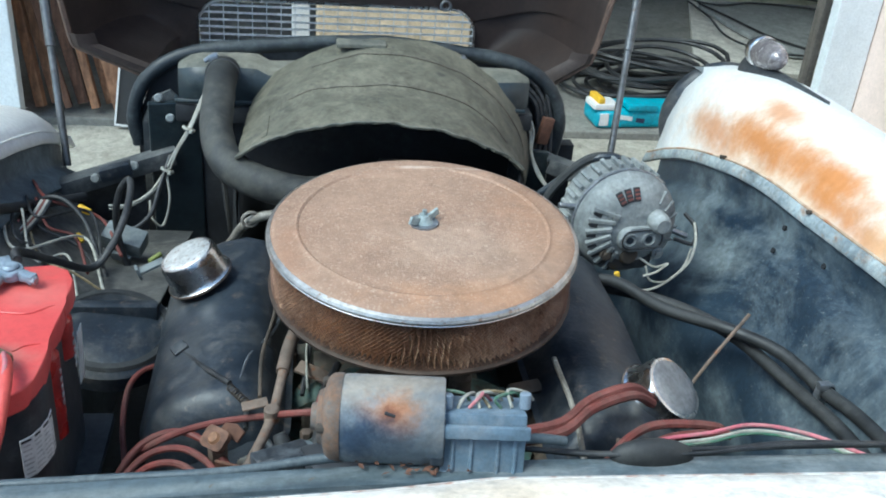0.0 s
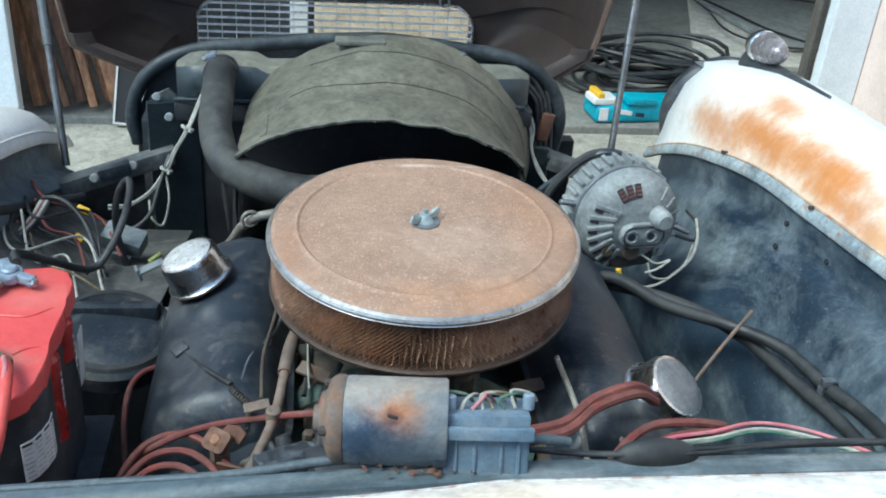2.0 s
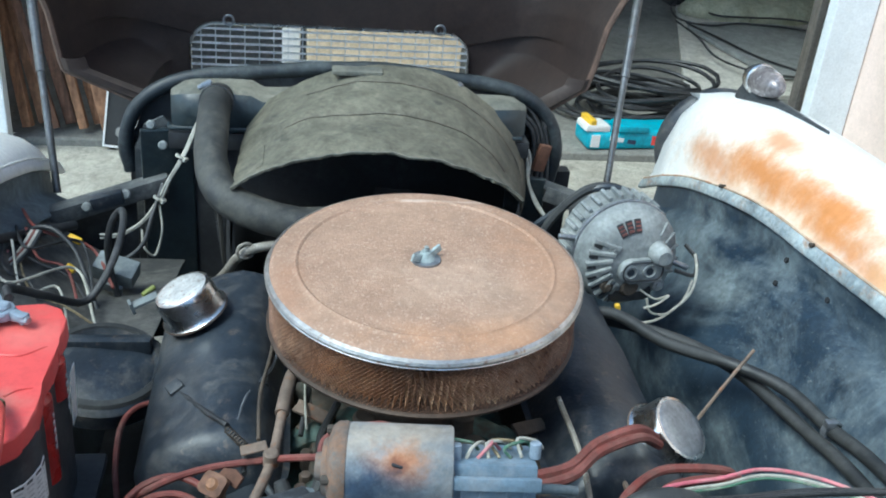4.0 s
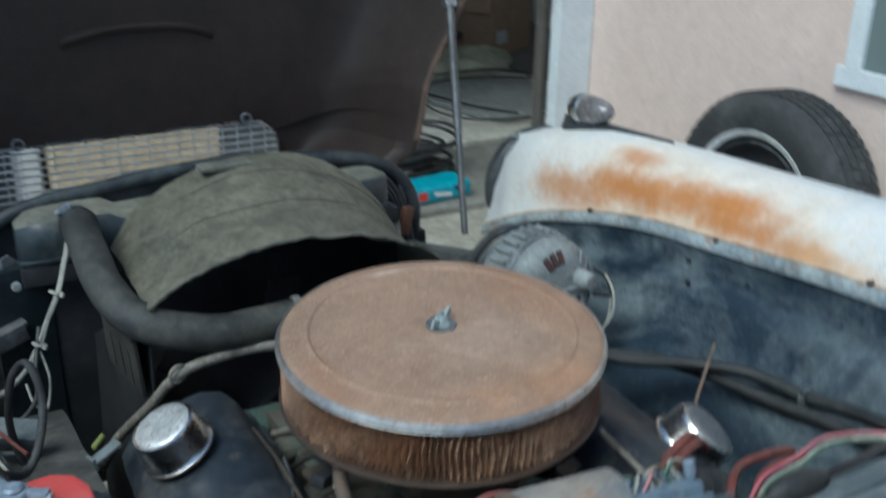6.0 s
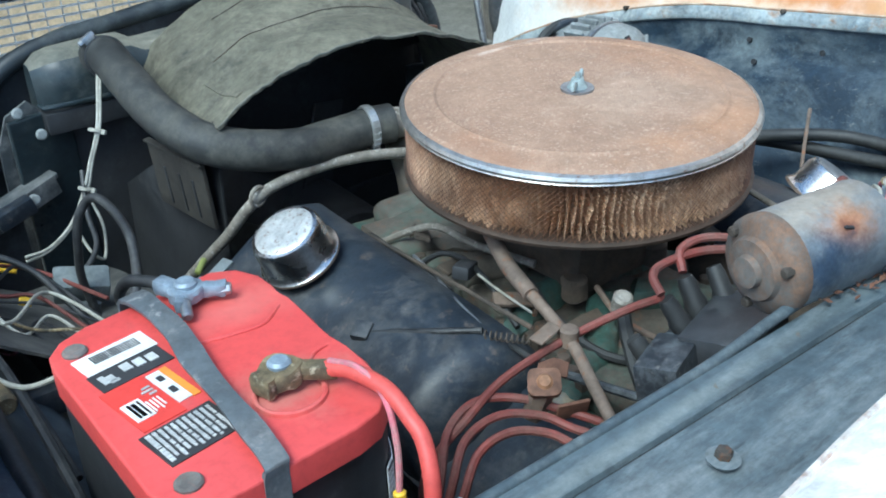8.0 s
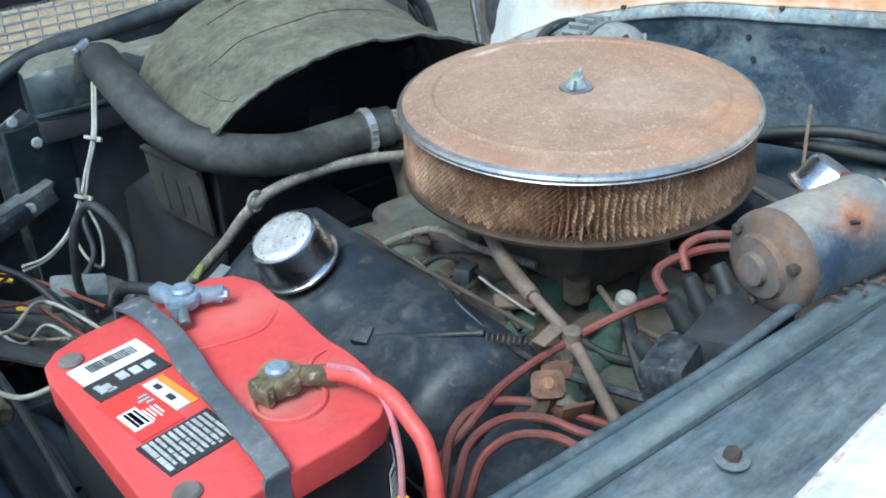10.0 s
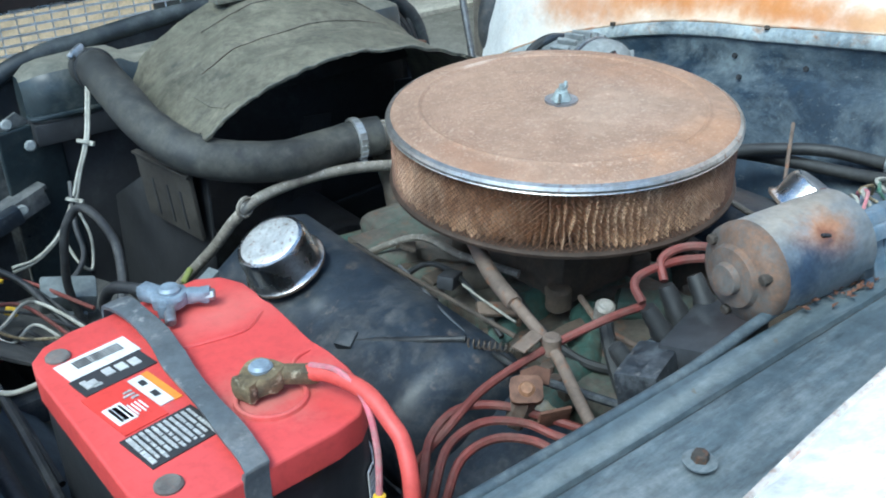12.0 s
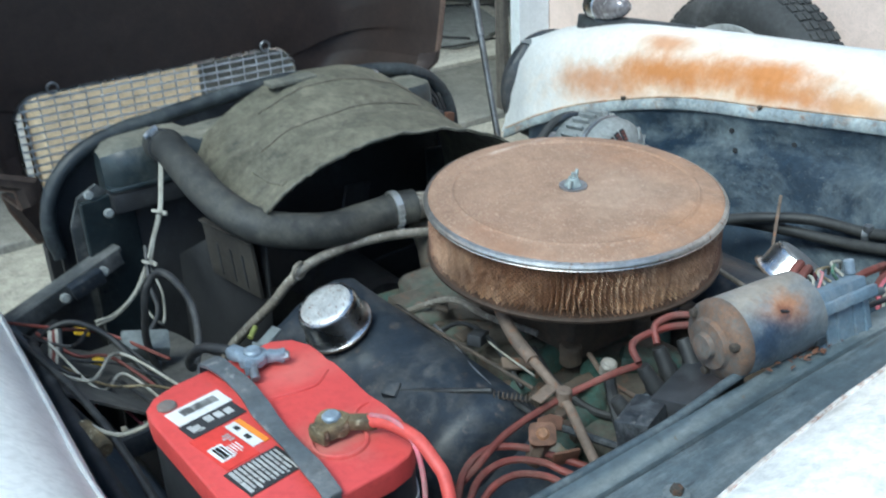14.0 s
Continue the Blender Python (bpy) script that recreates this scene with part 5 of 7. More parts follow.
M["greyprint"] = mat("grey_print", (0.52, 0.52, 0.51), (0.42, 0.42, 0.41), 0.5, 0, 30, bump=0.02)


def battery_details():
    t, m = BATTERY, BAT
    # printed sticker on the top, with bars for the small print
    z = 0.2016
    bands = (("paperlabel", -0.037, 0.064, 0.052, 0.024, "white sticker band"), ("blacklabel", -0.038, 0.040, 0.052, 0.023, "black sticker band"), ("redink", -0.052, 0.0, 0.030, 0.054, "red sticker band"),
             ("paperlabel", -0.031, 0.004, 0.010, 0.040, "white sticker stripe"), ("orange", -0.0235, 0.004, 0.0055, 0.042, "orange sticker stripe"), ("blacklabel", -0.046, -0.048, 0.050, 0.037, "black sticker with rows of small print"))
    rz = 2
    for mt, x, y, w, h, lab in bands:
        bm = B()
        add_box(bm, (0, 0, 0), (w, h, 0.0008), m=m @ pose(x + 0.005, y + 0.004, z, 0, 0, rz))
        sticker = part("sticker", bm, mt, t, lab, smooth=False)
    r = random.Random(5)
    bars = [("blacklabel", -0.052 + 0.0018 * i, 0.066, 0.0005 + 0.0007 * r.random(), 0.010) for i in range(19)]
    bars += [("greyprint", -0.040 + 0.009 * i, 0.043 - 0.001 * i, 0.0065, 0.009) for i in range(3)]
    bars += [("greyprint", -0.055, 0.038, 0.009, 0.008), ("greyprint", -0.052, 0.034, 0.006, 0.003), ("greyprint", -0.058, 0.043, 0.004, 0.003)]
    for i in range(11):
        y = -0.0325
        while y > -0.061 - 0.001 * (i % 3):
            h = 0.0010 + 0.0026 * r.random()
            bars.append(("greyprint", -0.0670 + 0.0041 * i, y - h / 2, (0.0017 + 0.0007 * r.random()) if i else 0.0032, h))
            y -= h + (0.0006 if r.random() < 0.8 else 0.0016)
    bars += [("paperlabel", -0.058, -0.006, 0.013, 0.022), ("redink", -0.0605, -0.006, 0.002, 0.018), ("blacklabel", -0.0575, -0.006, 0.003, 0.017), ("redink", -0.054, -0.006, 0.0016, 0.018),
             ("greyprint", -0.043, 0.012, 0.006, 0.002), ("greyprint", -0.044, 0.008, 0.008, 0.002), ("greyprint", -0.042, 0.004, 0.005, 0.002)]
    bars += [("paperlabel", -0.0500 + 0.0026 * i, -0.008 + 0.001 * (i % 2), 0.0010, 0.014 - 0.003 * (i % 2)) for i in range(4)]
    bars += [("blacklabel", -0.031, 0.014, 0.004, 0.006), ("blacklabel", -0.031, -0.002, 0.004, 0.007)]
    for mt, x, y, w, h in bars:
        bm = B()
        add_box(bm, (0, 0, 0), (w, h, 0.0006), m=m @ pose(x + 0.005, y + 0.004, z + 0.0009, 0, 0, rz))
        part("print_bar", bm, mt, sticker, smooth=False)
    # side of the case: red lobes and a white sticker
    for x, y, z0, z1, rad in ((0.071, -0.014, 0.078, 0.182, 0.0155), (0.080, 0.048, 0.130, 0.182, 0.0145)):
        bm = B()
        add_cyl(bm, m @ V(x, y, z0), m @ V(x, y, z1), rad, 20, 0.005)
        lobe = part("side_lobe", bm, "lobered", t, "glossy dark red lobe on the side")
        for i in range(5):
            bm = B()
            add_box(bm, (0, 0, 0), (0.0012, 0.003 + 0.005 * r.random(), 0.004), m=m @ pose(x + rad - 0.0004, y - 0.004, z1 - 0.022 - 0.009 * i, 0, 0, 0))
            part("print_bar", bm, "greyprint", lobe, smooth=False)
    bm = B()
    add_box(bm, (0, 0, 0), (0.001, 0.020, 0.066), m=m @ pose(0.0955, 0.078, 0.112, 0, 2, -8), bevel=0.0003)
    strip = part("sticker", bm, "paperlabel", t, "white and pink printed strip on the side", smooth=False)
    for i in range(6):
        bm = B()
        add_box(bm, (0, 0, 0), (0.0008, 0.012, 0.004), m=m @ pose(0.0963 - 0.0003 * i, 0.078, 0.137 - 0.0095 * i, 0, 2, -8))
        part("print_bar", bm, ("redink", "greyprint", "redink")[i % 3], strip, smooth=False)
    bend = [(0.0560, -0.1042), (0.0660, -0.0978), (0.0730, -0.0877), (0.0784, -0.0760), (0.0796, -0.0660)]
    bm = B()
    add_sheet(bm, [[m @ V(x, y, 0.104 + 0.001 * i), m @ V(x, y, 0.126 + 0.001 * i), m @ V(x, y, 0.148 + 0.001 * i)] for i, (x, y) in enumerate(bend)], 0.0008)
    paper = part("sticker", bm, "paperlabel", t, "white sticker with small print round the corner of the case", smooth=False)
    for k in range(8):
        bm = B()
        for i in range(len(bend) - 1):
            (x0, y0), (x1, y1) = bend[i], bend[i + 1]
            a = math.atan2(y1 - y0, x1 - x0)
            ox, oy = math.sin(a) * 0.0009, -math.cos(a) * 0.0009
            w = math.hypot(x1 - x0, y1 - y0) * (0.55 + 0.35 * r.random())
            add_box(bm, (0, 0, 0), (w, 0.0005, 0.0024 if k == 0 else 0.0014), m=m @ pose((x0 + x1) / 2 + ox, (y0 + y1) / 2 + oy, 0.1455 + 0.001 * i - 0.0052 * k, 0, 0, math.degrees(a)))
        part("print_bar", bm, "blacklabel" if k == 0 else "greyprint", paper, smooth=False)
    # seam ridges in the red top
    bm = B()
    add_tube(bm, [m @ V(0.014, 0.036, 0.2012), m @ V(0.040, 0.027, 0.2015), m @ V(0.060, 0.024, 0.2015), m @ V(0.080, 0.036, 0.2005), m @ V(0.0885, 0.038, 0.195), m @ V(0.0895, 0.038, 0.180)], 0.0013, 6, 5)
    part("seam", bm, "redplastic", t)
    bm = B()
    add_tube(bm, [m @ V(0.050, -0.040, 0.2015), m @ V(0.060, -0.032, 0.2015), m @ V(0.072, -0.030, 0.2008), m @ V(0.079, -0.030, 0.195), m @ V(0.0800, -0.030, 0.180)], 0.0013, 6, 5)
    part("seam", bm, "redplastic", t)
    bm = B()
    add_revolve(bm, [(0.0200, 0.2005), (0.0208, 0.2035), (0.0222, 0.2042), (0.0236, 0.2035), (0.0244, 0.2005)], m @ pose(0.0225, -0.0565, 0), 48)
    part("post_ring", bm, "redplastic", t, "moulded ring round the post")


def terminals():
    pivot = BAT @ V(0.046, 0.085, 0.203)
    m = Matrix.Translation(pivot) @ Matrix.Scale(0.86, 4) @ Matrix.Translation(-pivot) @ BAT
    t = thing("negative_terminal", m @ V(0.036, 0.085, 0.204), "grey lead clamp bolted on the battery post", "battery clamp", group="battery clamps")
    bm = B()
    add_cyl(bm, m @ V(0.036, 0.088, 0.203), m @ V(0.036, 0.088, 0.224), 0.0085, 16, 0.002)
    part("post", bm, "lead", t)
    bm = B()
    add_revolve(bm, [(0.009, 0), (0.0145, 0.001), (0.0155, 0.010), (0.014, 0.013), (0.009, 0.013), (0.009, 0)], m @ pose(0.036, 0.088, 0.206), 20)
    add_box(bm, (0, 0, 0), (0.026, 0.012, 0.013), m=m @ pose(0.053, 0.077, 0.212, 0, 0, -38), bevel=0.003)
    add_box(bm, (0, 0, 0), (0.022, 0.014, 0.014), m=m @ pose(0.028, 0.108, 0.213, 0, 0, 105), bevel=0.004)
    add_box(bm, (0, 0, 0), (0.020, 0.009, 0.012), m=m @ pose(0.024, 0.078, 0.212, 0, 0, 50), bevel=0.003)
    lump(bm, 0.0016, 150, 2)
    part("clamp", bm, "lead", t)
    bm = B()
    add_cyl(bm, m @ V(0.018, 0.058, 0.208), m @ V(0.026, 0.074, 0.213), 0.0042, 10, 0.001)
    part("bolt", bm, "steel", t)
    bm = B()
    add_cyl(bm, m @ V(0.066, 0.066, 0.212), m @ V(0.056, 0.074, 0.212), 0.0045, 6, 0.001)
    part("nut", bm, "steel", t)
    bm = B()
    add_tube(bm, [(-0.428, -0.010, 0.9045), (-0.440, 0.035, 0.890), (-0.428, 0.12, 0.83), (-0.402, 0.19, 0.778), (-0.382, 0.22, 0.79), (-0.368, 0.265, 0.815), (-0.368, 0.32, 0.828), (-0.376, 0.353, 0.827), (-0.391, 0.362, 0.805), (-0.399, 0.362, 0.77), (-0.400, 0.372, 0.72), (-0.385, 0.37, 0.64)], 0.0050, 10, 8)
    solo("ground_cable", bm, "cable", "black battery ground cable", "cable")
    m = BAT
    t = thing("positive_terminal", m @ V(0.024, -0.046, 0.204), "corroded brass clamp on the battery post", "battery clamp", group="battery clamps")
    bm = B()
    add_cyl(bm, m @ V(0.024, -0.046, 0.203), m @ V(0.024, -0.046, 0.222), 0.0078, 16, 0.002)
    part("post", bm, "lead", t)
    bm = B()
    add_revolve(bm, [(0.0082, 0), (0.0145, 0.001), (0.0152, 0.010), (0.0135, 0.0125), (0.0082, 0.0125), (0.0082, 0)], m @ pose(0.024, -0.046, 0.2055), 20)
    add_box(bm, (0, 0, 0), (0.013, 0.018, 0.016), m=m @ pose(0.011, -0.048, 0.211, 0, 0, 8), bevel=0.005)
    lump(bm, 0.0018, 130, 1)
    for v in bm.verts:
        v.co += V(noise.noise(v.co * 160), noise.noise(v.co * 160 + V(5, 0, 0)), noise.noise(v.co * 160 + V(0, 5, 0))) * 0.0012
    part("clamp", bm, "brass", t)
    bm = B()
    add_box(bm, (0, 0, 0), (0.030, 0.012, 0.011), m=m @ pose(0.041, -0.060, 0.212, 0, 4, -40), bevel=0.004)
    part("lug", bm, "brass", t, "crusted cable lug")
    bm = B()
    add_tube(bm, [m @ V(*p) for p in ((0.047, -0.064, 0.212), (0.052, -0.084, 0.2165), (0.054, -0.114, 0.2165), (0.052, -0.136, 0.208), (0.050, -0.150, 0.198), (0.042, -0.164, 0.172), (0.036, -0.164, 0.120), (0.036, -0.160, 0.04))], 0.0054, 12, 8)
    solo("positive_cable", bm, "redcable", "thick red battery cable", "cable")
    bm = B()
    add_tube(bm, [m @ V(*p) for p in ((0.048, -0.066, 0.218), (0.052, -0.090, 0.222), (0.050, -0.116, 0.214), (0.044, -0.132, 0.190), (0.038, -0.138, 0.160))], 0.0022, 8, 8)
    solo("pink_wire", bm, "pinkwire", "thin pink wire beside the battery cable", "wire")
    bm = B()
    add_cyl(bm, m @ V(0.038, -0.138, 0.162), m @ V(0.037, -0.140, 0.140), 0.0042, 10, 0.001)
    solo("crimp_tip", bm, "yellow", "yellow crimp end on the pink wire", "connector")
    bm = B()
    add_box(bm, (-0.445, -0.141, 0.6955), (0.20, 0.26, 0.013), bevel=0.003)
    tray = solo("battery_tray", bm, "black", "black steel tray under the battery", "tray")
    bm = B()
    add_box(bm, (-0.509, -0.136, 0.549), (0.03, 0.22, 0.285), bevel=0.003)
    part("tray_leg", bm, "black", tray)


battery_details()
terminals()


def alternator():
    c = V(0.329, 0.282, 0.812)
    z = V(0.16, -1.0, 0.04).normalized()
    x = (V(1, 0, 0) - z * z.x).normalized()
    y = z.cross(x)
    m = Matrix(((x.x, y.x, z.x, c.x), (x.y, y.y, z.y, c.y), (x.z, y.z, z.z, c.z), (0, 0, 0, 1))) @ Matrix.Scale(1.13, 4)
    t = thing("alternator", c, "grey dusty finned alternator", "alternator")
    bm = B()
    add_revolve(bm, [(0, -0.07), (0.045, -0.07), (0.060, -0.06), (0.066, -0.045), (0.067, -0.012), (0.0645, -0.010), (0.0645, -0.004), (0.0675, -0.002), (0.0675, 0.008), (0.066, 0.014), (0.061, 0.023), (0.052, 0.0295), (0.036, 0.036), (0.018, 0.039), (0, 0.039)], m, 56)
    part("housing", bm, "alloy", t)
    for k in range(30):
        bm = B()
        add_box(bm, (0, 0, 0), (0.012, 0.0052, 0.028), m=m @ pose(0, 0, 0, 0, 0, 12 * k) @ pose(0.0670, 0, -0.028), bevel=0.001, seg=1)
        part("front_fin", bm, "alloy", t, smooth=False)
    bm = B()
    add_revolve(bm, [(0.0655, -0.0085), (0.0688, -0.008), (0.0695, -0.006), (0.0688, -0.004), (0.0655, -0.0035)], m, 56)
    part("clamp_band", bm, "steel", t, "raised band round the middle")
    # louvred openings on the left of the rear face
    for k in range(7):
        a = 150 + 15 * k
        bm = B()
        add_box(bm, (0, 0, 0), (0.024, 0.0075, 0.003), m=m @ pose(0, 0, 0, 0, 0, a) @ pose(0.050, 0.004, 0.0285, 0, 14, 0), bevel=0.001, seg=1)
        part("air_slot", bm, "black", t, "dark cooling slot", smooth=False)
        bm = B()
        add_box(bm, (0, 0, 0), (0.034, 0.0060, 0.011), m=m @ pose(0, 0, 0, 0, 0, a) @ pose(0.047, -0.003, 0.0285, 0, 24, 16), bevel=0.0012, seg=1)
        part("louvre", bm, "alloy", t, smooth=False)
    for k in range(5):
        bm = B()
        add_box(bm, (0, 0, 0), (0.020, 0.0035, 0.006), m=m @ pose(0, 0, 0, 0, 0, 50 - 17 * k) @ pose(0.054, 0, 0.027, 0, 25, 0), bevel=0.001, seg=1)
        part("louvre", bm, "alloy", t, smooth=False)
    for da in (-12, 0, 12):
        q2 = m @ pose(0, 0, 0, 0, 0, 106 + da) @ pose(0.050, 0, 0.0305, 0, 26, 0)
        bm = B()
        add_box(bm, (0, 0, 0), (0.018, 0.0085, 0.003), m=q2, bevel=0.0008, seg=1)
        part("winding_slot", bm, "black", t, "dark slot in the end cover", smooth=False)
        for dx in (-0.005, 0.0, 0.005):
            bm = B()
            add_box(bm, (0, 0, 0), (0.0028, 0.0065, 0.003), m=q2 @ pose(dx, 0, 0.0006))
            part("winding", bm, "copper", t, "reddish copper winding", smooth=False)
    bm = B()
    add_plate(bm, rounded(0.062, 0.032, 0.014, cx=0.006, cy=-0.006), 0.028, 0.046, m, bevel=0.005)
    holder = part("brush_holder", bm, "alloy", t, "raised oval brush holder")
    bm = B()
    loop = rounded(0.054, 0.025, 0.011, 6, 0.006, -0.006)
    add_tube(bm, [m @ V(x, y, 0.0463) for x, y in loop + loop[:1]], 0.0013, 6, 1, smooth=False)
    part("gasket", bm, "black", holder, "black gasket line")
    for px in (-0.011, 0.015):
        bm = B()
        add_revolve(bm, [(0.0045, 0.0445), (0.008, 0.0475), (0.0095, 0.047), (0.0100, 0.0445)], m @ pose(px, -0.006, 0), 18)
        part("terminal_ring", bm, "alloy", holder)
        bm = B()
        add_revolve(bm, [(0, 0.0468), (0.0045, 0.0468), (0.005, 0.0455), (0, 0.0455)], m @ pose(px, -0.006, 0), 14)
        part("terminal", bm, "blackpaint", holder)
    bm = B()
    add_revolve(bm, [(0, 0.058), (0.009, 0.058), (0.0125, 0.054), (0.0135, 0.045), (0.0145, 0.02), (0, 0.02)], m @ pose(0.026, 0.016, 0), 22)
    part("knob", bm, "alloy", t, "round capacitor boss")
    for px, py, rr, h, mt in ((-0.030, 0.020, 0.009, 0.038, "alloy"), (0.044, 0.004, 0.008, 0.040, "alloy"), (-0.034, -0.030, 0.008, 0.038, "grime"), (0.036, -0.032, 0.008, 0.040, "alloy")):
        bm = B()
        add_revolve(bm, [(0, h), (rr * 0.5, h), (rr * 0.55, h - 0.003), (rr, h - 0.003), (rr * 1.1, 0.026), (0, 0.026)], m @ pose(px, py, 0), 16)
        part("boss", bm, mt, t)
    bm = B()
    add_plate(bm, rounded(0.058, 0.022, 0.008, cx=0.0, cy=-0.042), 0.024, 0.0335, m, bevel=0.002)
    part("diode_recess", bm, "black", t, "dark recess below the brush holder")
    bm = B()
    add_revolve(bm, [(0, 0.040), (0.010, 0.0395), (0.013, 0.036), (0.013, 0.03), (0, 0.03)], m @ pose(-0.004, -0.032, 0), 20)
    part("rotor_cap", bm, "grime", t, "rust-brown end cap")
    for p, q in (((-0.088, 0.022, -0.01), (-0.064, 0.018, -0.01)), ((0.064, -0.012, 0.012), (0.086, -0.020, 0.018))):
        bm = B()
        add_cyl(bm, m @ V(*p), m @ V(*q), 0.0042, 10, 0.001)
        part("stud", bm, "steel", t)
    bm = B()
    add_cyl(bm, m @ V(0, 0, -0.105), m @ V(0, 0, -0.074), 0.034, 28, 0.004)
    part("pulley", bm, "steel", t)
    for pts, mt, rr in (([(0.010, -0.035, 0.04), (0.030, -0.046, 0.046), (0.046, -0.040, 0.05), (0.030, -0.052, 0.05), (0.016, -0.058, 0.046)], "whitewire", 0.0017),
                        ([(-0.012, -0.066, 0.040), (0.0, -0.078, 0.045), (0.030, -0.076, 0.05), (0.055, -0.062, 0.05), (0.076, -0.040, 0.05), (0.086, -0.016, 0.04), (0.092, 0.0, 0.02)], "whitewire", 0.0021),
                        ([(0.018, -0.045, 0.045), (0.026, -0.064, 0.048), (0.050, -0.066, 0.05), (0.070, -0.048, 0.048), (0.082, -0.026, 0.04)], "whitewire", 0.0017),
                        ([(0.060, -0.016, 0.03), (0.086, -0.022, 0.035), (0.094, -0.006, 0.02), (0.088, 0.004, 0.0)], "cable", 0.003)):
        bm = B()
        add_tube(bm, [m @ V(*p) for p in pts], rr, 8, 6)
        part("lead_wire", bm, mt, t, "looped lead wire")
    bm = B()
    add_cyl(bm, m @ V(-0.018, -0.054, 0.038), m @ V(-0.014, -0.068, 0.04), 0.0042, 10, 0.001)
    part("crimp", bm, "yellow", t, "yellow crimp connector")
    bm = B()
    add_tube(bm, [(0.215, 0.36, 0.765), (0.242, 0.362, 0.825), (0.288, 0.362, 0.872), (0.338, 0.362, 0.872), (0.368, 0.362, 0.835)], 0.007, 8, 6)
    tagged(part("drive_belt", bm, "rubber"), "black drive belt behind the alternator", "belt")
    bm = B()
    add_tube(bm, [(0.20, 0.39, 0.775), (0.245, 0.385, 0.818), (0.296, 0.36, 0.874), (0.35, 0.352, 0.873), (0.378, 0.342, 0.850), (0.388, 0.336, 0.812)], 0.0055, 8, 6)
    tagged(part("alternator_bracket", bm, "blackpaint"), "curved dark steel alternator bracket", "bracket")


M["copper"] = mat("dull_copper", (0.17, 0.06, 0.05), (0.09, 0.035, 0.03), 0.6, 0.2, 60, bump=0.4)
alternator()


def wiper_motor():
    t = thing("wiper_motor", (-0.05, -0.32, 0.89), "faded blue wiper motor with a rust patch", "motor")
    p0, p1 = V(-0.108, -0.305, 0.928), V(-0.012, -0.318, 0.932)
    m = axis_pose(p0, p1)
    L = (p1 - p0).length
    bm = B()
    add_revolve(bm, [(0, 0.0), (0.026, 0.0), (0.033, 0.004), (0.0355, 0.010), (0.0365, 0.016), (0.0365, L - 0.002), (0.035, L), (0, L)], m, 48)
    part("body", bm, "motor", t)
    bm = B()
    add_revolve(bm, [(0.0368, 0.013), (0.0372, 0.010), (0.0366, 0.004), (0.033, 0.000), (0.024, -0.003), (0.022, -0.007), (0.012, -0.008), (0.011, -0.013), (0, -0.014)], m, 40)
    part("end_cap", bm, "enddust", t, "grimy stepped end cap")
    bm = B()
    add_box(bm, (0, 0, 0), (0.009, 0.0025, 0.0022), m=pose(-0.060, -0.3385, 0.9560, 40, 18, -8), bevel=0.0008)
    part("slit", bm, "black", t, "dark slit in the rust patch")
    for a in (40, 160, 280):
        bm = B()
        add_cyl(bm, m @ V(0.030 * math.cos(radians(a)), 0.030 * math.sin(radians(a)), -0.006), m @ V(0.030 * math.cos(radians(a)), 0.030 * math.sin(radians(a)), 0.004), 0.004, 8, 0.001)
        part("screw", bm, "grime", t)
    place_group(-0.022, -0.006, 0.004)
    t = thing("wiper_gearbox", (0.04, -0.33, 0.89), "pale blue gearbox beside the wiper motor", "gearbox")
    bm = B()
    add_box(bm, (0.040, -0.322, 0.905), (0.070, 0.046, 0.080), rot=(-18, 0, -4), bevel=0.003)
    housing = part("housing", bm, "blueplastic", t)
    for x in (0.015, 0.030, 0.052, 0.066):
        bm = B()
        add_box(bm, (0, 0, 0), (0.003, 0.003, 0.050), m=pose(0.040, -0.322, 0.905, -18, 0, -4) @ pose(x - 0.040, -0.0235, -0.006), bevel=0.001)
        part("rib", bm, "blueplastic", housing)
    bm = B()
    add_box(bm, (0.040, -0.342, 0.940), (0.071, 0.006, 0.011), rot=(-18, 0, -4), bevel=0.002)
    part("top_flange", bm, "blueplastic", t)
    bm = B()
    add_box(bm, (0.002, -0.328, 0.925), (0.012, 0.03, 0.04), rot=(-18, 0, -4), bevel=0.003)
    part("coupling", bm, "blackpaint", t)
    for x in (0.01, 0.075):
        bm = B()
        add_cyl(bm, (x, -0.318, 0.945), (x, -0.314, 0.958), 0.005, 10, 0.001)
        part("screw", bm, "lead", t)
    r = random.Random(8)
    for k, mt in enumerate(("greenwire", "whitewire", "pinkwire", "whitewire", "brass", "greenwire", "whitewire")):
        bm = B()
        x = 0.010 + 0.009 * k
        add_tube(bm, [(x, -0.318, 0.946), (x + r.uniform(-.01, .01), -0.31 + r.uniform(-.006, .006), 0.953 + r.uniform(0, .004)), (x + 0.014, -0.304, 0.951), (x + 0.022, -0.300, 0.94)], 0.0015, 6, 5)
        solo("motor_wire", bm, mt, "small coloured wire on the wiper gearbox", "wire", group="wiper wires")


wiper_motor()
place_group()


M["rustplate"] = mat("rust_plate", (0.15, 0.07, 0.042), (0.085, 0.042, 0.028), 0.85, 0.1, 20, bump=0.3)
M["slatecable"] = mat("slate_cable", (0.066, 0.086, 0.102), (0.042, 0.058, 0.070), 0.5, 0, 14, dust=(0.15, 0.17, 0.18), dust_amount=0.35, dust_scale=14, bump=0.15)


def wire(name, pts, r, mt, label, category="wire", group="", seg=8):
    bm = B()
    add_tube(bm, pts, r, seg, 8)
    return solo(name, bm, mt, label, category, group)


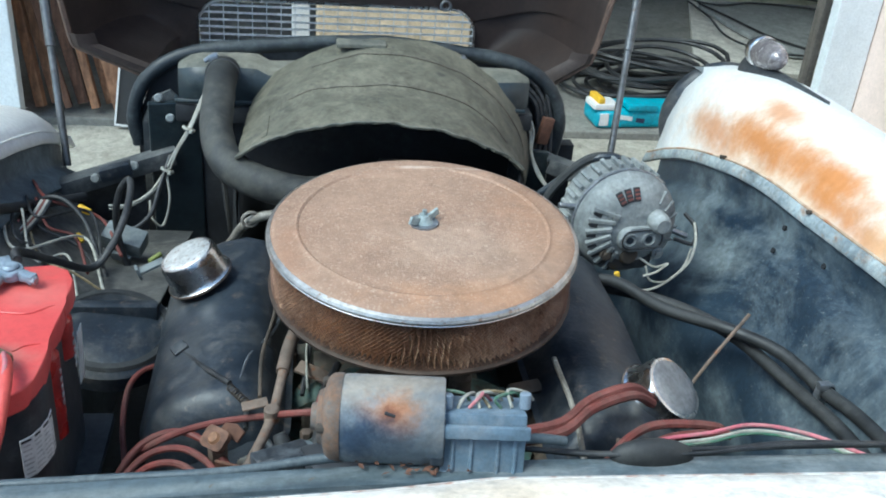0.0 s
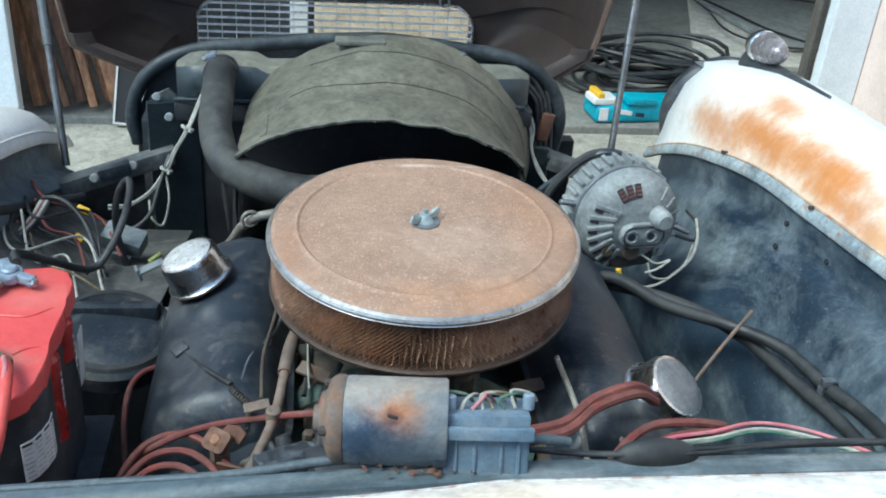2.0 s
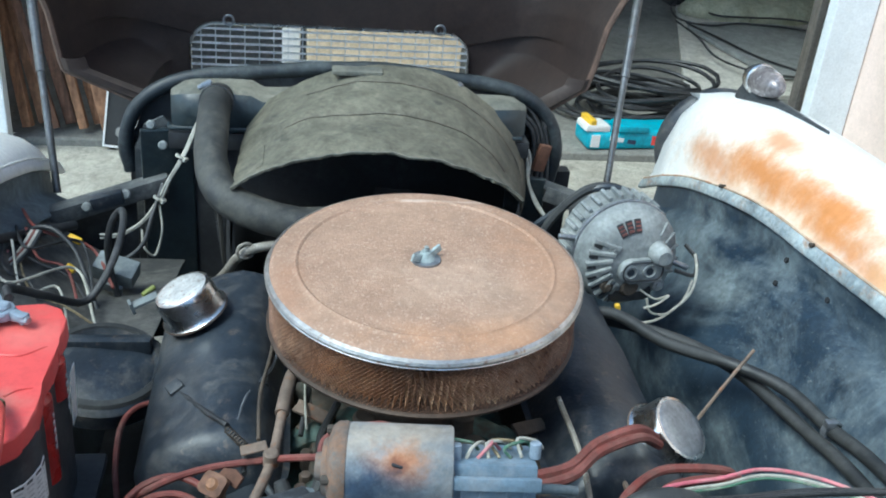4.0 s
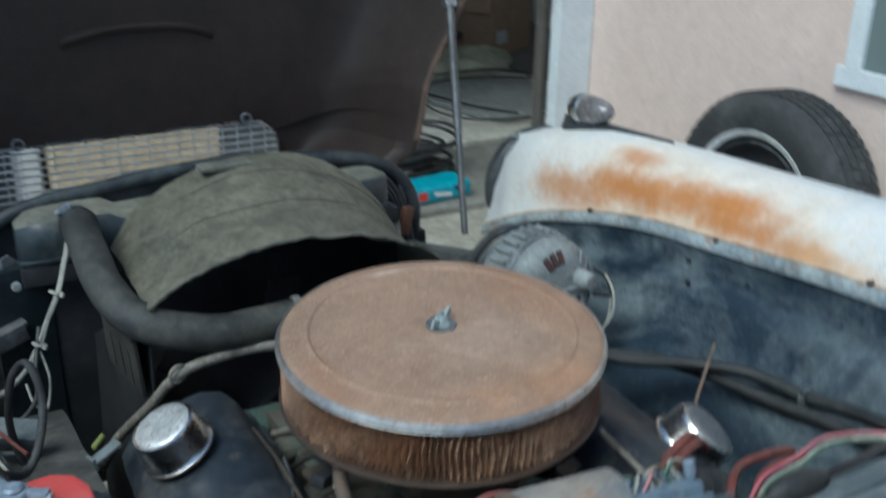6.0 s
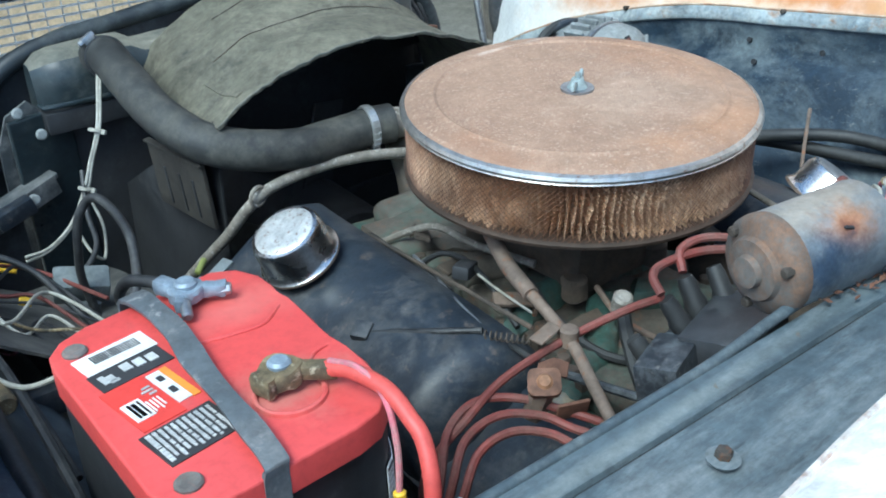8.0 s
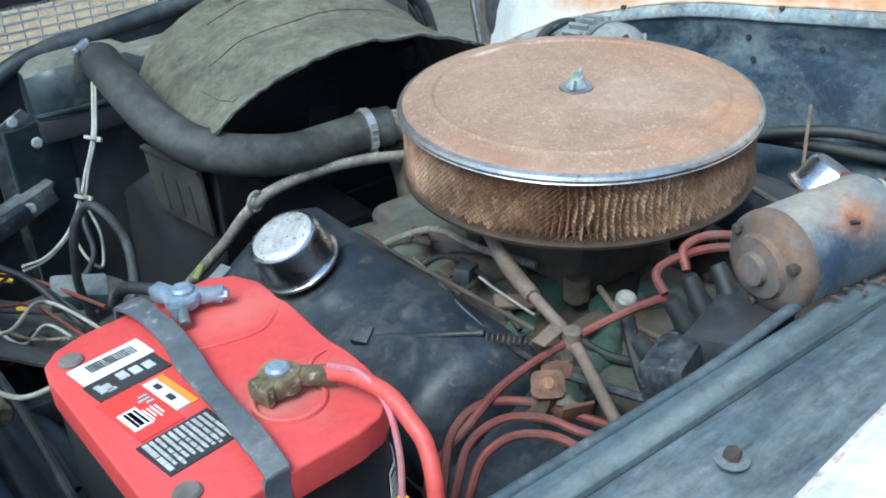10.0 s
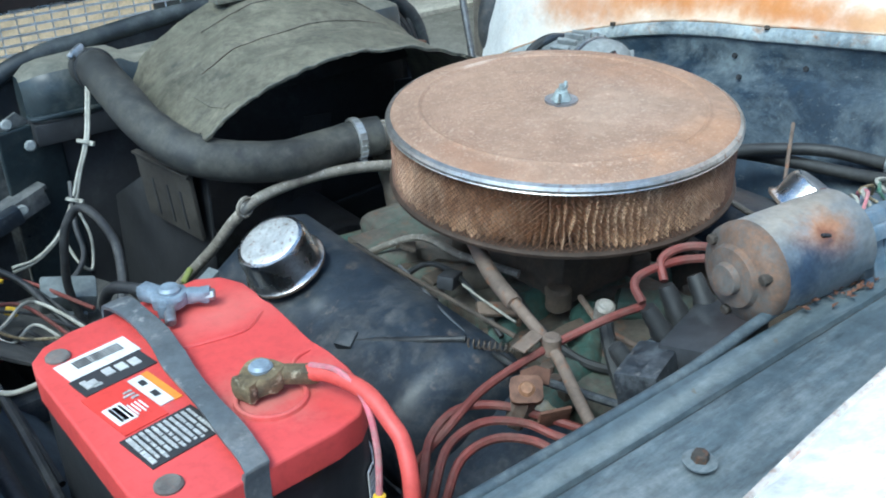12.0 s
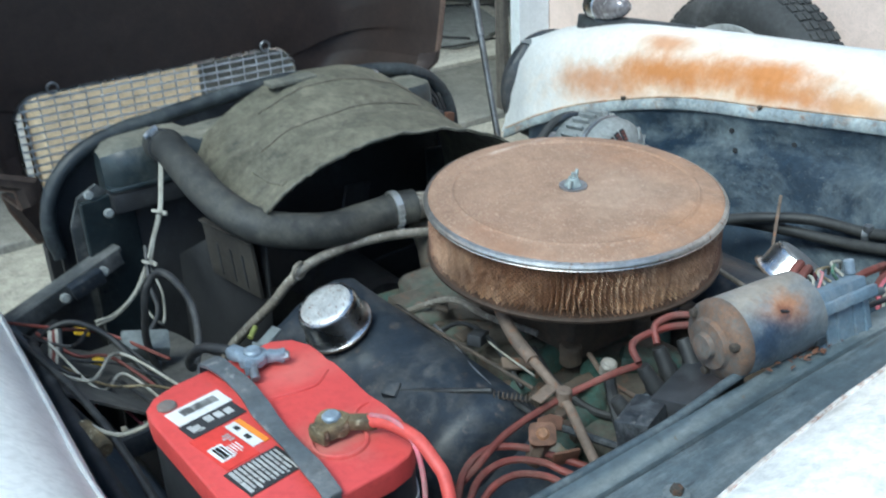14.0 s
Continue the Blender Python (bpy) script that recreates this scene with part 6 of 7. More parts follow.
def distributor():
    t = thing("distributor", (-0.09, -0.27, 0.78), "black distributor cap with rubber boots", "distributor")
    bm = B()
    add_cyl(bm, (-0.085, -0.262, 0.72), (-0.085, -0.262, 0.835), 0.045, 28, 0.008)
    part("body", bm, "blackpaint", t)
    bm = B()
    add_box(bm, (-0.082, -0.272, 0.848), (0.085, 0.056, 0.026), rot=(-8, 0, 18), bevel=0.004)
    part("cap", bm, "batblack", t)
    bm = B()
    add_box(bm, (-0.145, -0.265, 0.835), (0.052, 0.034, 0.036), rot=(-10, 0, 22), bevel=0.003)
    part("connector", bm, "darkblue", t, "dark blue-black connector block")
    for p, q in (((-0.112, -0.228, 0.868), (-0.100, -0.245, 0.835)), ((-0.085, -0.222, 0.875), (-0.080, -0.240, 0.84)), ((-0.055, -0.225, 0.875), (-0.055, -0.245, 0.845)), ((-0.150, -0.232, 0.85), (-0.138, -0.25, 0.82))):
        bm = B()
        add_revolve(bm, [(0, 0), (0.006, 0), (0.0075, 0.006), (0.008, 0.018), (0.0095, 0.022), (0.0095, 0.036), (0, 0.036)], axis_pose(p, q), 14)
        part("boot", bm, "rubber", t, "grey rubber boot")
    wire("plug_wire", [(-0.115, -0.226, 0.872), (-0.110, -0.212, 0.880), (-0.095, -0.208, 0.884), (-0.06, -0.215, 0.886), (-0.03, -0.235, 0.885), (0.0, -0.262, 0.88)], 0.0036, "plugwire", "faded red plug wire looping to the distributor", "wire", "plug wires")
    wire("plug_wire", [(-0.085, -0.220, 0.878), (-0.075, -0.208, 0.89), (-0.05, -0.214, 0.895), (-0.02, -0.24, 0.89), (0.0, -0.27, 0.88)], 0.0036, "plugwire", "faded red plug wire looping to the distributor", "wire", "plug wires")


M["darkblue"] = mat("blue_black", (0.013, 0.016, 0.021), (0.022, 0.026, 0.032), 0.45, 0, 10, speck=(0.16, 0.15, 0.14), speck_scale=120, speck_amount=0.12, dust=(0.12, 0.13, 0.14), dust_amount=0.42, dust_scale=18, bump=0.1)
distributor()


def oil_sender():
    """A rusty round sender with a hexagon base on the left cylinder bank."""
    t = thing("oil_sender", (-0.200, -0.191, 0.790), "rusty round oil pressure sender with a brown cap", "sensor")
    bm = B()
    add_cyl(bm, (-0.201, -0.172, 0.770), (-0.200, -0.185, 0.806), 0.0095, 6, 0.001)
    part("hexagon", bm, "rustrod", t)
    bm = B()
    plate = axis_pose((-0.200, -0.184, 0.806), (-0.225, -0.215, 0.86))
    add_plate(bm, rounded(0.026, 0.022, 0.005), 0.0, 0.007, plate, bevel=0.0015)
    lump(bm, 0.0010, 120, 1)
    part("cap", bm, "sender", t, "rust-brown square cap")
    bm = B()
    add_revolve(bm, [(0, 0.010), (0.0045, 0.010), (0.0065, 0.007), (0.0075, 0.006), (0, 0.006)], plate, 16)
    part("stud", bm, "lumber", t, "pale brown terminal")
    bm = B()
    add_plate(bm, [(-0.013, -0.004), (0.012, -0.006), (0.014, 0.006), (0.002, 0.010), (-0.010, 0.006)], -0.006, -0.003, plate @ pose(0.006, 0.012, 0, 10, 0, 0), bevel=0.001)
    part("flare", bm, "rustplate", t, "bent pale brown tab")




def plug_wires():
    lab = "faded red spark plug wire"
    g = "plug wires"
    wire("plug_wire", [(-0.325, -0.19, 0.70), (-0.306, -0.172, 0.760), (-0.268, -0.176, 0.797), (-0.222, -0.165, 0.808), (-0.161, -0.170, 0.822), (-0.122, -0.196, 0.846), (-0.112, -0.225, 0.868)], 0.0036, "plugwire", lab, "wire", g)
    for k, pts in enumerate(([(-0.306, -0.192), (-0.284, -0.173), (-0.252, -0.166), (-0.221, -0.182), (-0.198, -0.212)], [(-0.304, -0.203), (-0.278, -0.187), (-0.246, -0.188), (-0.219, -0.207), (-0.204, -0.232)],
                             [(-0.302, -0.214), (-0.278, -0.203), (-0.250, -0.206), (-0.226, -0.224), (-0.212, -0.252)])):
        z = (0.770, 0.792, 0.800, 0.798, 0.792)
        wire("plug_wire", [(-0.33, -0.20 - 0.01 * k, 0.66), (-0.318, -0.195 - 0.008 * k, 0.72)] + [(p[0], p[1], q - 0.003 * k) for p, q in zip(pts, z)] + [(pts[-1][0] + 0.03, pts[-1][1] - 0.05, 0.785)], 0.0036, "plugwire", lab, "wire", g)
    wire("plug_wire", [(-0.285, 0.112, 0.672), (-0.293, 0.10, 0.690), (-0.325, 0.083, 0.694), (-0.34, 0.05, 0.69), (-0.338, -0.011, 0.68), (-0.33, -0.06, 0.66), (-0.33, -0.12, 0.62)], 0.0036, "plugwire", "faded red spark plug wire looping below the cover", "wire", g)
    bm = B()
    add_cyl(bm, (-0.272, 0.125, 0.660), (-0.290, 0.104, 0.684), 0.008, 12, 0.002)
    solo("plug_boot", bm, "plugwire", "faded red plug boot at the cylinder head", "boot")
    for dy, dz in ((0, 0), (-0.011, -0.002)):
        wire("plug_wire", [(0.035, -0.250 + dy, 0.850), (0.076, -0.236 + dy, 0.851 + dz), (0.121, -0.221 + dy, 0.850 + dz), (0.158, -0.187 + dy, 0.850 + dz), (0.205, -0.166 + dy, 0.850 + dz), (0.235, -0.150 + dy, 0.825)], 0.0052, "plugwire", "faded red wire pair running to the cover", "wire", g)
    wire("plug_wire", [(0.135, -0.300, 0.852), (0.170, -0.262, 0.858), (0.205, -0.238, 0.858), (0.245, -0.236, 0.858), (0.275, -0.236, 0.853), (0.29, -0.22, 0.83)], 0.0045, "plugwire", "faded red wire along the firewall", "wire", g)
    wire("plug_wire", [(0.160, -0.305, 0.858), (0.20, -0.268, 0.862), (0.24, -0.256, 0.862), (0.28, -0.250, 0.855)], 0.0045, "plugwire", "faded red wire along the firewall", "wire", g)
    for dy, dz, r, mt, lab2 in ((0, 0, 0.0020, "pinkwire", "pink wire lying along the cowl"), (-0.006, -0.002, 0.0017, "whitewire", "pale wire lying along the cowl"), (-0.009, -0.003, 0.0013, "greenwire", "thin green wire lying along the cowl")):
        wire(mt.replace("wire", "_wire"), [(0.150, -0.300 + dy, 0.868 + dz), (0.197, -0.274 + dy, 0.870 + dz), (0.250, -0.265 + dy, 0.871 + dz), (0.299, -0.254 + dy, 0.871 + dz), (0.350, -0.268 + dy, 0.870 + dz), (0.40, -0.305 + dy, 0.87), (0.45, -0.345, 0.875)], r, mt, lab2)
    wire("black_harness", [(x, edge_y(x) + 0.0025, edge_z(x) - 0.0135) for x in (-0.55, -0.46, -0.366, -0.288, -0.19)] + [(-0.117, -0.3325, 0.906), (-0.053, -0.334, 0.915), (0.017, -0.338, 0.925), (0.060, -0.339, 0.930), (0.088, -0.336, 0.924)], 0.0042, "slatecable", "thick slate-grey cable along the cowl edge", "cable", seg=12)
    for k, (y, z, r) in enumerate(((-0.337, 0.909, 0.0024), (-0.332, 0.906, 0.0020), (-0.341, 0.912, 0.0017), (-0.328, 0.902, 0.0026))):
        wire("black_harness", [(0.06, y + 0.014, z - 0.004), (0.12, y, z + 0.001), (0.20, y - 0.002 * k, z + 0.004), (0.29, y, z + 0.006 + 0.001 * k), (0.40, y - 0.004, z + 0.010), (0.54, y - 0.008, z + 0.016)], r, "cable", "thin black harness wire along the firewall", "cable", "harness wires")
    bm = B()
    bmesh.ops.create_icosphere(bm, subdivisions=3, radius=0.5, matrix=pose(0.165, -0.338, 0.908) @ Matrix.Diagonal((0.075, 0.026, 0.034, 1)))
    solo("rubber_grommet", bm, "rubber", "black rubber grommet on the cowl edge", "grommet")


plug_wires()
place_group(-0.010, -0.015, 0.010)
oil_sender()
place_group()


def linkage():
    t = thing("throttle_linkage", (-0.16, -0.15, 0.80), "rusty throttle linkage rods and bracket", "linkage")
    bm = B()
    add_tube(bm, [(-0.125, 0.0, 0.862), (-0.144, -0.052, 0.851), (-0.152, -0.095, 0.842)], 0.0075, 10, 4)
    part("rod_end", bm, "rustrod", t)
    bm = B()
    add_tube(bm, [(-0.150, -0.085, 0.844), (-0.161, -0.153, 0.830), (-0.178, -0.20, 0.818), (-0.196, -0.245, 0.808), (-0.20, -0.26, 0.79)], 0.0052, 10, 4)
    part("rod", bm, "rustrod", t)
    bm = B()
    add_cyl(bm, (-0.161, -0.153, 0.824), (-0.161, -0.153, 0.842), 0.008, 12, 0.002)
    part("pivot", bm, "rustrod", t)
    bm = B()
    add_box(bm, (-0.178, -0.143, 0.838), (0.026, 0.014, 0.0025), rot=(0, -8, 10), bevel=0.0015)
    part("bracket_arm", bm, "rustrod", t)
    bm = B()
    add_tube(bm, [(-0.262, -0.010, 0.806), (-0.250, -0.030, 0.812), (-0.240, -0.048, 0.817), (-0.228, -0.068, 0.823), (-0.206, -0.096, 0.829)], 0.0033, 10, 6, rough=0.3)
    part("return_sleeve", bm, "cable", t, "worn return spring sleeve")
    bm = B()
    n = 60
    a0, a1 = V(-0.206, -0.098, 0.826), V(-0.184, -0.132, 0.828)
    add_tube(bm, [a0.lerp(a1, i / n) + V(0.0035 * math.cos(i * 0.9), 0.002 * math.cos(i * 0.9), 0.0035 * math.sin(i * 0.9)) for i in range(n + 1)], 0.0009, 5, 1)
    part("return_spring", bm, "grime", t, "small coiled return spring")
    bm = B()
    add_box(bm, (-0.267, -0.002, 0.806), (0.018, 0.018, 0.012), rot=(0, -26, 30), bevel=0.003)
    part("cover_clip", bm, "blackpaint", t, "folded clip on the valve cover")
    bm = B()
    add_box(bm, (-0.200, -0.200, 0.806), (0.026, 0.003, 0.020), rot=(20, 0, -20), bevel=0.001)
    add_box(bm, (-0.188, -0.222, 0.792), (0.018, 0.003, 0.034), rot=(10, 0, 20), bevel=0.001)
    part("rusty_plate", bm, "rustplate", t, "bent rusty bracket plate")
    bm = B()
    bmesh.ops.create_icosphere(bm, subdivisions=3, radius=0.014, matrix=pose(-0.182, -0.168, 0.775) @ Matrix.Diagonal((1, 0.8, 1.3, 1)))
    for v in bm.verts:
        v.co += v.normal * 0.004 * noise.noise(v.co * 90)
    solo("sealant_lump", bm, "cream", "lump of cream sealant by the linkage", "sealant")
    wire("thin_wire", [(-0.127, 0.013, 0.805), (-0.1275, -0.010, 0.803), (-0.127, -0.040, 0.801), (-0.126, -0.066, 0.799)], 0.0013, "whitewire", "thin bare wire below the air cleaner", "wire")
    bm = B()
    add_box(bm, (-0.130, 0.030, 0.804), (0.026, 0.018, 0.014), rot=(0, 10, 30), bevel=0.003)
    solo("black_clip", bm, "batblack", "small black plastic clip on the linkage", "clip")


M["cream"] = mat("cream_sealant", (0.60, 0.52, 0.36), (0.42, 0.34, 0.2), 0.7, 0, 40, bump=0.3)
place_group(0.002, -0.018, -0.009)
linkage()
place_group()


def pipes():
    wire("oil_pipe", [(0.0, 0.30, 0.79), (-0.06, 0.305, 0.80), (-0.12, 0.31, 0.802), (-0.185, 0.305, 0.798), (-0.215, 0.312, 0.778), (-0.235, 0.34, 0.737), (-0.255, 0.375, 0.696), (-0.275, 0.41, 0.652), (-0.29, 0.44, 0.60)], 0.0068, "pipe", "corroded grey metal pipe beside the filler cap", "pipe", seg=12)
    bm = B()
    add_tube(bm, [(-0.205 + 0.011 * math.cos(a), 0.303 + 0.004 * math.cos(a), 0.793 + 0.011 * math.sin(a)) for a in [2 * math.pi * i / 12 for i in range(13)]], 0.0025, 6, 2)
    solo("pipe_clip", bm, "pipe", "small wire clip round the pipe", "clip")
    wire("heater_hose", [(0.24, 0.215, 0.75), (0.293, 0.176, 0.772), (0.34, 0.105, 0.774), (0.413, 0.050, 0.776), (0.458, -0.005, 0.778), (0.478, -0.078, 0.777), (0.486, -0.125, 0.785), (0.489, -0.170, 0.792), (0.490, -0.24, 0.80), (0.485, -0.33, 0.80)], 0.0082, "rubber", "thick dusty heater hose along the inner fender", "hose", "heater hoses", 14)
    wire("heater_hose", [(0.25, 0.23, 0.74), (0.33, 0.163, 0.758), (0.39, 0.108, 0.762), (0.43, 0.055, 0.757), (0.448, 0.0, 0.757), (0.464, -0.07, 0.760), (0.470, -0.125, 0.768), (0.472, -0.19, 0.775), (0.470, -0.26, 0.78), (0.465, -0.33, 0.78)], 0.0082, "rubber", "thick dusty heater hose along the inner fender", "hose", "heater hoses", 14)
    bm = B()
    add_revolve(bm, [(0.011, 0), (0.0135, 0.001), (0.0135, 0.009), (0.011, 0.010), (0.011, 0)], axis_pose((0.479, -0.074, 0.775), (0.484, -0.09, 0.775)), 18)
    add_box(bm, (0.473, -0.084, 0.787), (0.012, 0.01, 0.01), bevel=0.002)
    solo("hose_clip", bm, "steel", "bright steel clip on the heater hose", "clip")
    bm = B()
    add_cyl(bm, (0.530, -0.04, 0.79), (0.505, -0.05, 0.785), 0.013, 14, 0.003)
    add_box(bm, (0.528, -0.045, 0.793), (0.012, 0.03, 0.035), bevel=0.003)
    solo("hose_bracket", bm, "alloy", "small alloy bracket on the inner fender", "bracket")
    t = thing("dipstick", (0.32, -0.02, 0.70), "thin rusty dipstick with its tube", "dipstick")
    bm = B()
    add_tube(bm, [(0.318, -0.045, 0.735), (0.365, -0.012, 0.776), (0.417, 0.022, 0.818)], 0.0023, 8, 4)
    part("stick", bm, "rustrod", t)
    bm = B()
    add_cyl(bm, (0.310, -0.05, 0.725), (0.326, -0.039, 0.746), 0.005, 10, 0.001)
    part("collar", bm, "blackpaint", t)
    for pts, mt in (([(0.14, -0.10, 0.84), (0.15, -0.17, 0.82), (0.145, -0.24, 0.81), (0.135, -0.33, 0.80)], "pipe"), ([(0.155, -0.08, 0.80), (0.19, -0.16, 0.80), (0.20, -0.24, 0.79)], "rustrod"), ([(0.165, -0.07, 0.80), (0.205, -0.15, 0.79), (0.215, -0.24, 0.78)], "rustrod")):
        wire("fuel_line", pts, 0.0032, mt, "dull metal fuel line behind the air cleaner", "pipe", "fuel lines")
    wire("vacuum_hose", [(-0.105, -0.176, 0.835), (-0.112, -0.19, 0.815), (-0.122, -0.215, 0.79), (-0.13, -0.25, 0.76)], 0.0062, "rubber", "short grey vacuum hose on a green fitting", "hose")
    bm = B()
    add_cyl(bm, (-0.103, -0.172, 0.828), (-0.106, -0.178, 0.845), 0.0085, 12, 0.002)
    solo("hose_fitting", bm, "pipe", "corroded hose fitting on the manifold", "fitting")
    for p, q2, rr in (((-0.126, -0.238, 0.862), (-0.128, -0.258, 0.80), 0.0085), ((-0.106, -0.262, 0.842), (-0.108, -0.280, 0.79), 0.0075)):
        t = thing("plug_connector", q2, "blue-grey plug connector standing behind the motor", "connector", group="plug connectors")
        bm = B()
        add_revolve(bm, [(0, 0), (rr * 0.6, 0), (rr * 0.75, 0.012), (rr, 0.016), (rr, 0.034), (rr * 0.85, 0.038), (rr * 0.85, 0.05), (0, 0.05)], axis_pose(q2, p), 16)
        part("plug_body", bm, "cowl", t)
        bm = B()
        add_revolve(bm, [(rr * 1.0, 0.030), (rr * 1.18, 0.031), (rr * 1.18, 0.036), (rr * 1.0, 0.037)], axis_pose(q2, p), 16)
        part("plug_collar", bm, "blackpaint", t)
    wire("blue_wire", [(-0.165, -0.17, 0.79), (-0.145, -0.205, 0.785), (-0.125, -0.24, 0.78), (-0.10, -0.29, 0.77)], 0.004, "darkblue", "dark blue-grey cable beside the linkage", "wire")


pipes()


def valley():
    """Bolts, brackets and small lines on the manifold, below the air cleaner."""
    r = random.Random(21)
    for k in range(16):
        s = -1 if k % 3 else 1
        p = V(-0.02 + s * r.uniform(0.075, 0.135), r.uniform(-0.17, 0.20), 0.755 + r.uniform(0, 0.008))
        bm = B()
        add_cyl(bm, p - V(0, 0, 0.02), p + V(0, 0, 0.004), 0.0065, 6, 0.001)
        solo("manifold_bolt", bm, "grime" if k % 2 else "rustrod", "grimy bolt head on the intake manifold", "bolt", group="manifold bolts")
    for x, y, a, mt in ((-0.12, 0.04, 20, "grime"), (-0.115, -0.05, -25, "rustrod"), (-0.105, 0.12, 60, "grime"), (-0.09, -0.12, 10, "grime"), (0.12, -0.08, 30, "grime")):
        bm = B()
        add_box(bm, (0, 0, 0), (0.045, 0.016, 0.004), m=pose(x, y, 0.785, 20, 10, a), bevel=0.001)
        add_box(bm, (0, 0, 0), (0.004, 0.016, 0.030), m=pose(x, y, 0.785, 20, 10, a) @ pose(0.02, 0, -0.014), bevel=0.001)
        lump(bm, 0.0015, 90, 1)
        solo("manifold_bracket", bm, mt, "small bent bracket on the intake manifold", "bracket", group="manifold brackets")
    for pts, rr, mt in (([(-0.13, 0.17, 0.76), (-0.105, 0.10, 0.80), (-0.10, 0.03, 0.805), (-0.075, -0.03, 0.80)], 0.004, "pipe"), ([(-0.14, 0.10, 0.755), (-0.12, 0.06, 0.79), (-0.12, 0.0, 0.795), (-0.13, -0.07, 0.77)], 0.003, "cable"),
                        ([(-0.09, -0.04, 0.79), (-0.11, -0.10, 0.785), (-0.10, -0.15, 0.77), (-0.07, -0.19, 0.765)], 0.0045, "rubber"), ([(-0.06, -0.10, 0.80), (-0.075, -0.15, 0.795), (-0.055, -0.20, 0.78)], 0.003, "rustrod")):
        wire("manifold_line", pts, rr, mt, "grimy small line on the intake manifold", "pipe", "manifold lines")

    for p, q2, rr, mt in (((-0.165, 0.13, 0.80), (-0.172, -0.14, 0.822), 0.0022, "grime"), ((-0.178, 0.10, 0.795), (-0.185, -0.17, 0.805), 0.0028, "rubber"), ((-0.155, 0.06, 0.80), (-0.195, -0.10, 0.815), 0.0018, "steel"), ((-0.15, 0.15, 0.785), (-0.168, -0.02, 0.80), 0.0035, "cable")):
        p, q2 = V(*p), V(*q2)
        wire("throttle_rod", [p, p.lerp(q2, 0.3) + V(0.004, 0, -0.004), p.lerp(q2, 0.7) + V(-0.003, 0, 0.003), q2], rr, mt, "thin grimy throttle rod beside the valve cover", "rod", "throttle rods")


valley()


def left_bay():
    """The clutter between the battery, the left fender and the radiator."""
    bm = B()
    rows = []
    for j in range(13):
        y = 0.24 + 0.40 * j / 12
        rows.append([V(x, y, 0.69 - 0.10 * (j / 12) + 0.10 * max(0, (-0.43 - x) / 0.13) + 0.006 * noise.noise(V(x * 12, y * 12, 0))) for x in (-0.575, -0.55, -0.52, -0.49, -0.46, -0.42, -0.38, -0.34, -0.31)])
    add_sheet(bm, rows, 0.003)
    part("side_shelf", bm, "shelf", car, "dusty sloping side panel")
    bm = B()
    add_box(bm, (-0.43, 0.24, 0.68), (0.24, 0.02, 0.03), bevel=0.006)
    part("shelf_edge", bm, "blackpaint", car)
    place_group()
    t = thing("horn_cover", (-0.385, 0.15, 0.68), "round dusty black dished cover beside the engine", "cover")
    bm = B()
    add_revolve(bm, [(0, 0.010), (0.05, 0.008), (0.062, 0.004), (0.066, 0.010), (0.078, 0.008), (0.085, 0.0), (0.085, -0.02), (0.06, -0.04), (0, -0.04)], pose(-0.375, 0.148, 0.705, 8, 6, 0), 48)
    part("dish", bm, "blackpaint", t)
    bm = B()
    add_revolve(bm, [(0.066, 0.0095), (0.068, 0.0125), (0.076, 0.0115), (0.079, 0.0075)], pose(-0.375, 0.148, 0.705, 8, 6, 0), 48)
    part("rim_bead", bm, "rubber", t, "dusty raised rim")
    place_group(-0.009, -0.056, 0.034)
    for x, y, z, w in ((-0.338, 0.70, 0.60, 0.085), (0.275, 0.70, 0.53, 0.07)):
        bm = B()
        add_box(bm, (x, y, z), (w, 0.010, 0.40), rot=(0, 0, 12 if x < 0 else -14), bevel=0.003)
        part("baffle", bm, "tank", car, "sooty baffle plate", smooth=False)
    bm = B()
    add_plate(bm, [(-0.398, 0.60), (-0.335, 0.60), (-0.330, 0.80), (-0.345, 0.815), (-0.375, 0.80), (-0.392, 0.76)], 0, 0.006, m=Matrix(((1, 0, 0, 0), (0, 0, 1, 0.712), (0, 1, 0, 0), (0, 0, 0, 1))))
    part("support_flange", bm, "bargrey", car, "dusty bent flange of the radiator support", smooth=False)
    for c in ((-0.449, 0.582, 0.713), (-0.39, 0.588, 0.733), (-0.3425, 0.684, 0.777), (-0.362, 0.70, 0.806)):
        bm = B()
        add_cyl(bm, V(*c), V(*c) + V(0, -0.008, 0.002), 0.0075, 10, 0.002)
        part("bolt", bm, "alloy", car, "dull bare bolt head")
    bm = B()
    add_box(bm, (-0.417, 0.578, 0.727), (0.05, 0.02, 0.022), rot=(0, -14, 8), bevel=0.004)
    part("bar_bracket", bm, "blackpaint", car)
    # square plate and ribs on the shroud side
    bm = B()
    t = thing("side_plate", (-0.247, 0.475, 0.705), "dusty brown slotted plate beside the fan shroud", "plate")
    m = pose(-0.240, 0.478, 0.748, 0, -4, 8)
    add_box(bm, (0, 0, 0), (0.006, 0.125, 0.088), m=m, bevel=0.002)
    part("plate", bm, "platebrown", t)
    for dy in (-0.034, -0.004, 0.030):
        bm = B()
        add_box(bm, (0, 0, 0), (0.003, 0.005, 0.050), m=m @ pose(-0.0028, dy, -0.010), bevel=0.001)
        part("slot", bm, "black", t, "dark slot")
    bm = B()
    add_box(bm, (0, 0, 0), (0.009, 0.127, 0.0035), m=m @ pose(-0.002, 0, 0.042), bevel=0.001)
    part("rim", bm, "platebrown", t)
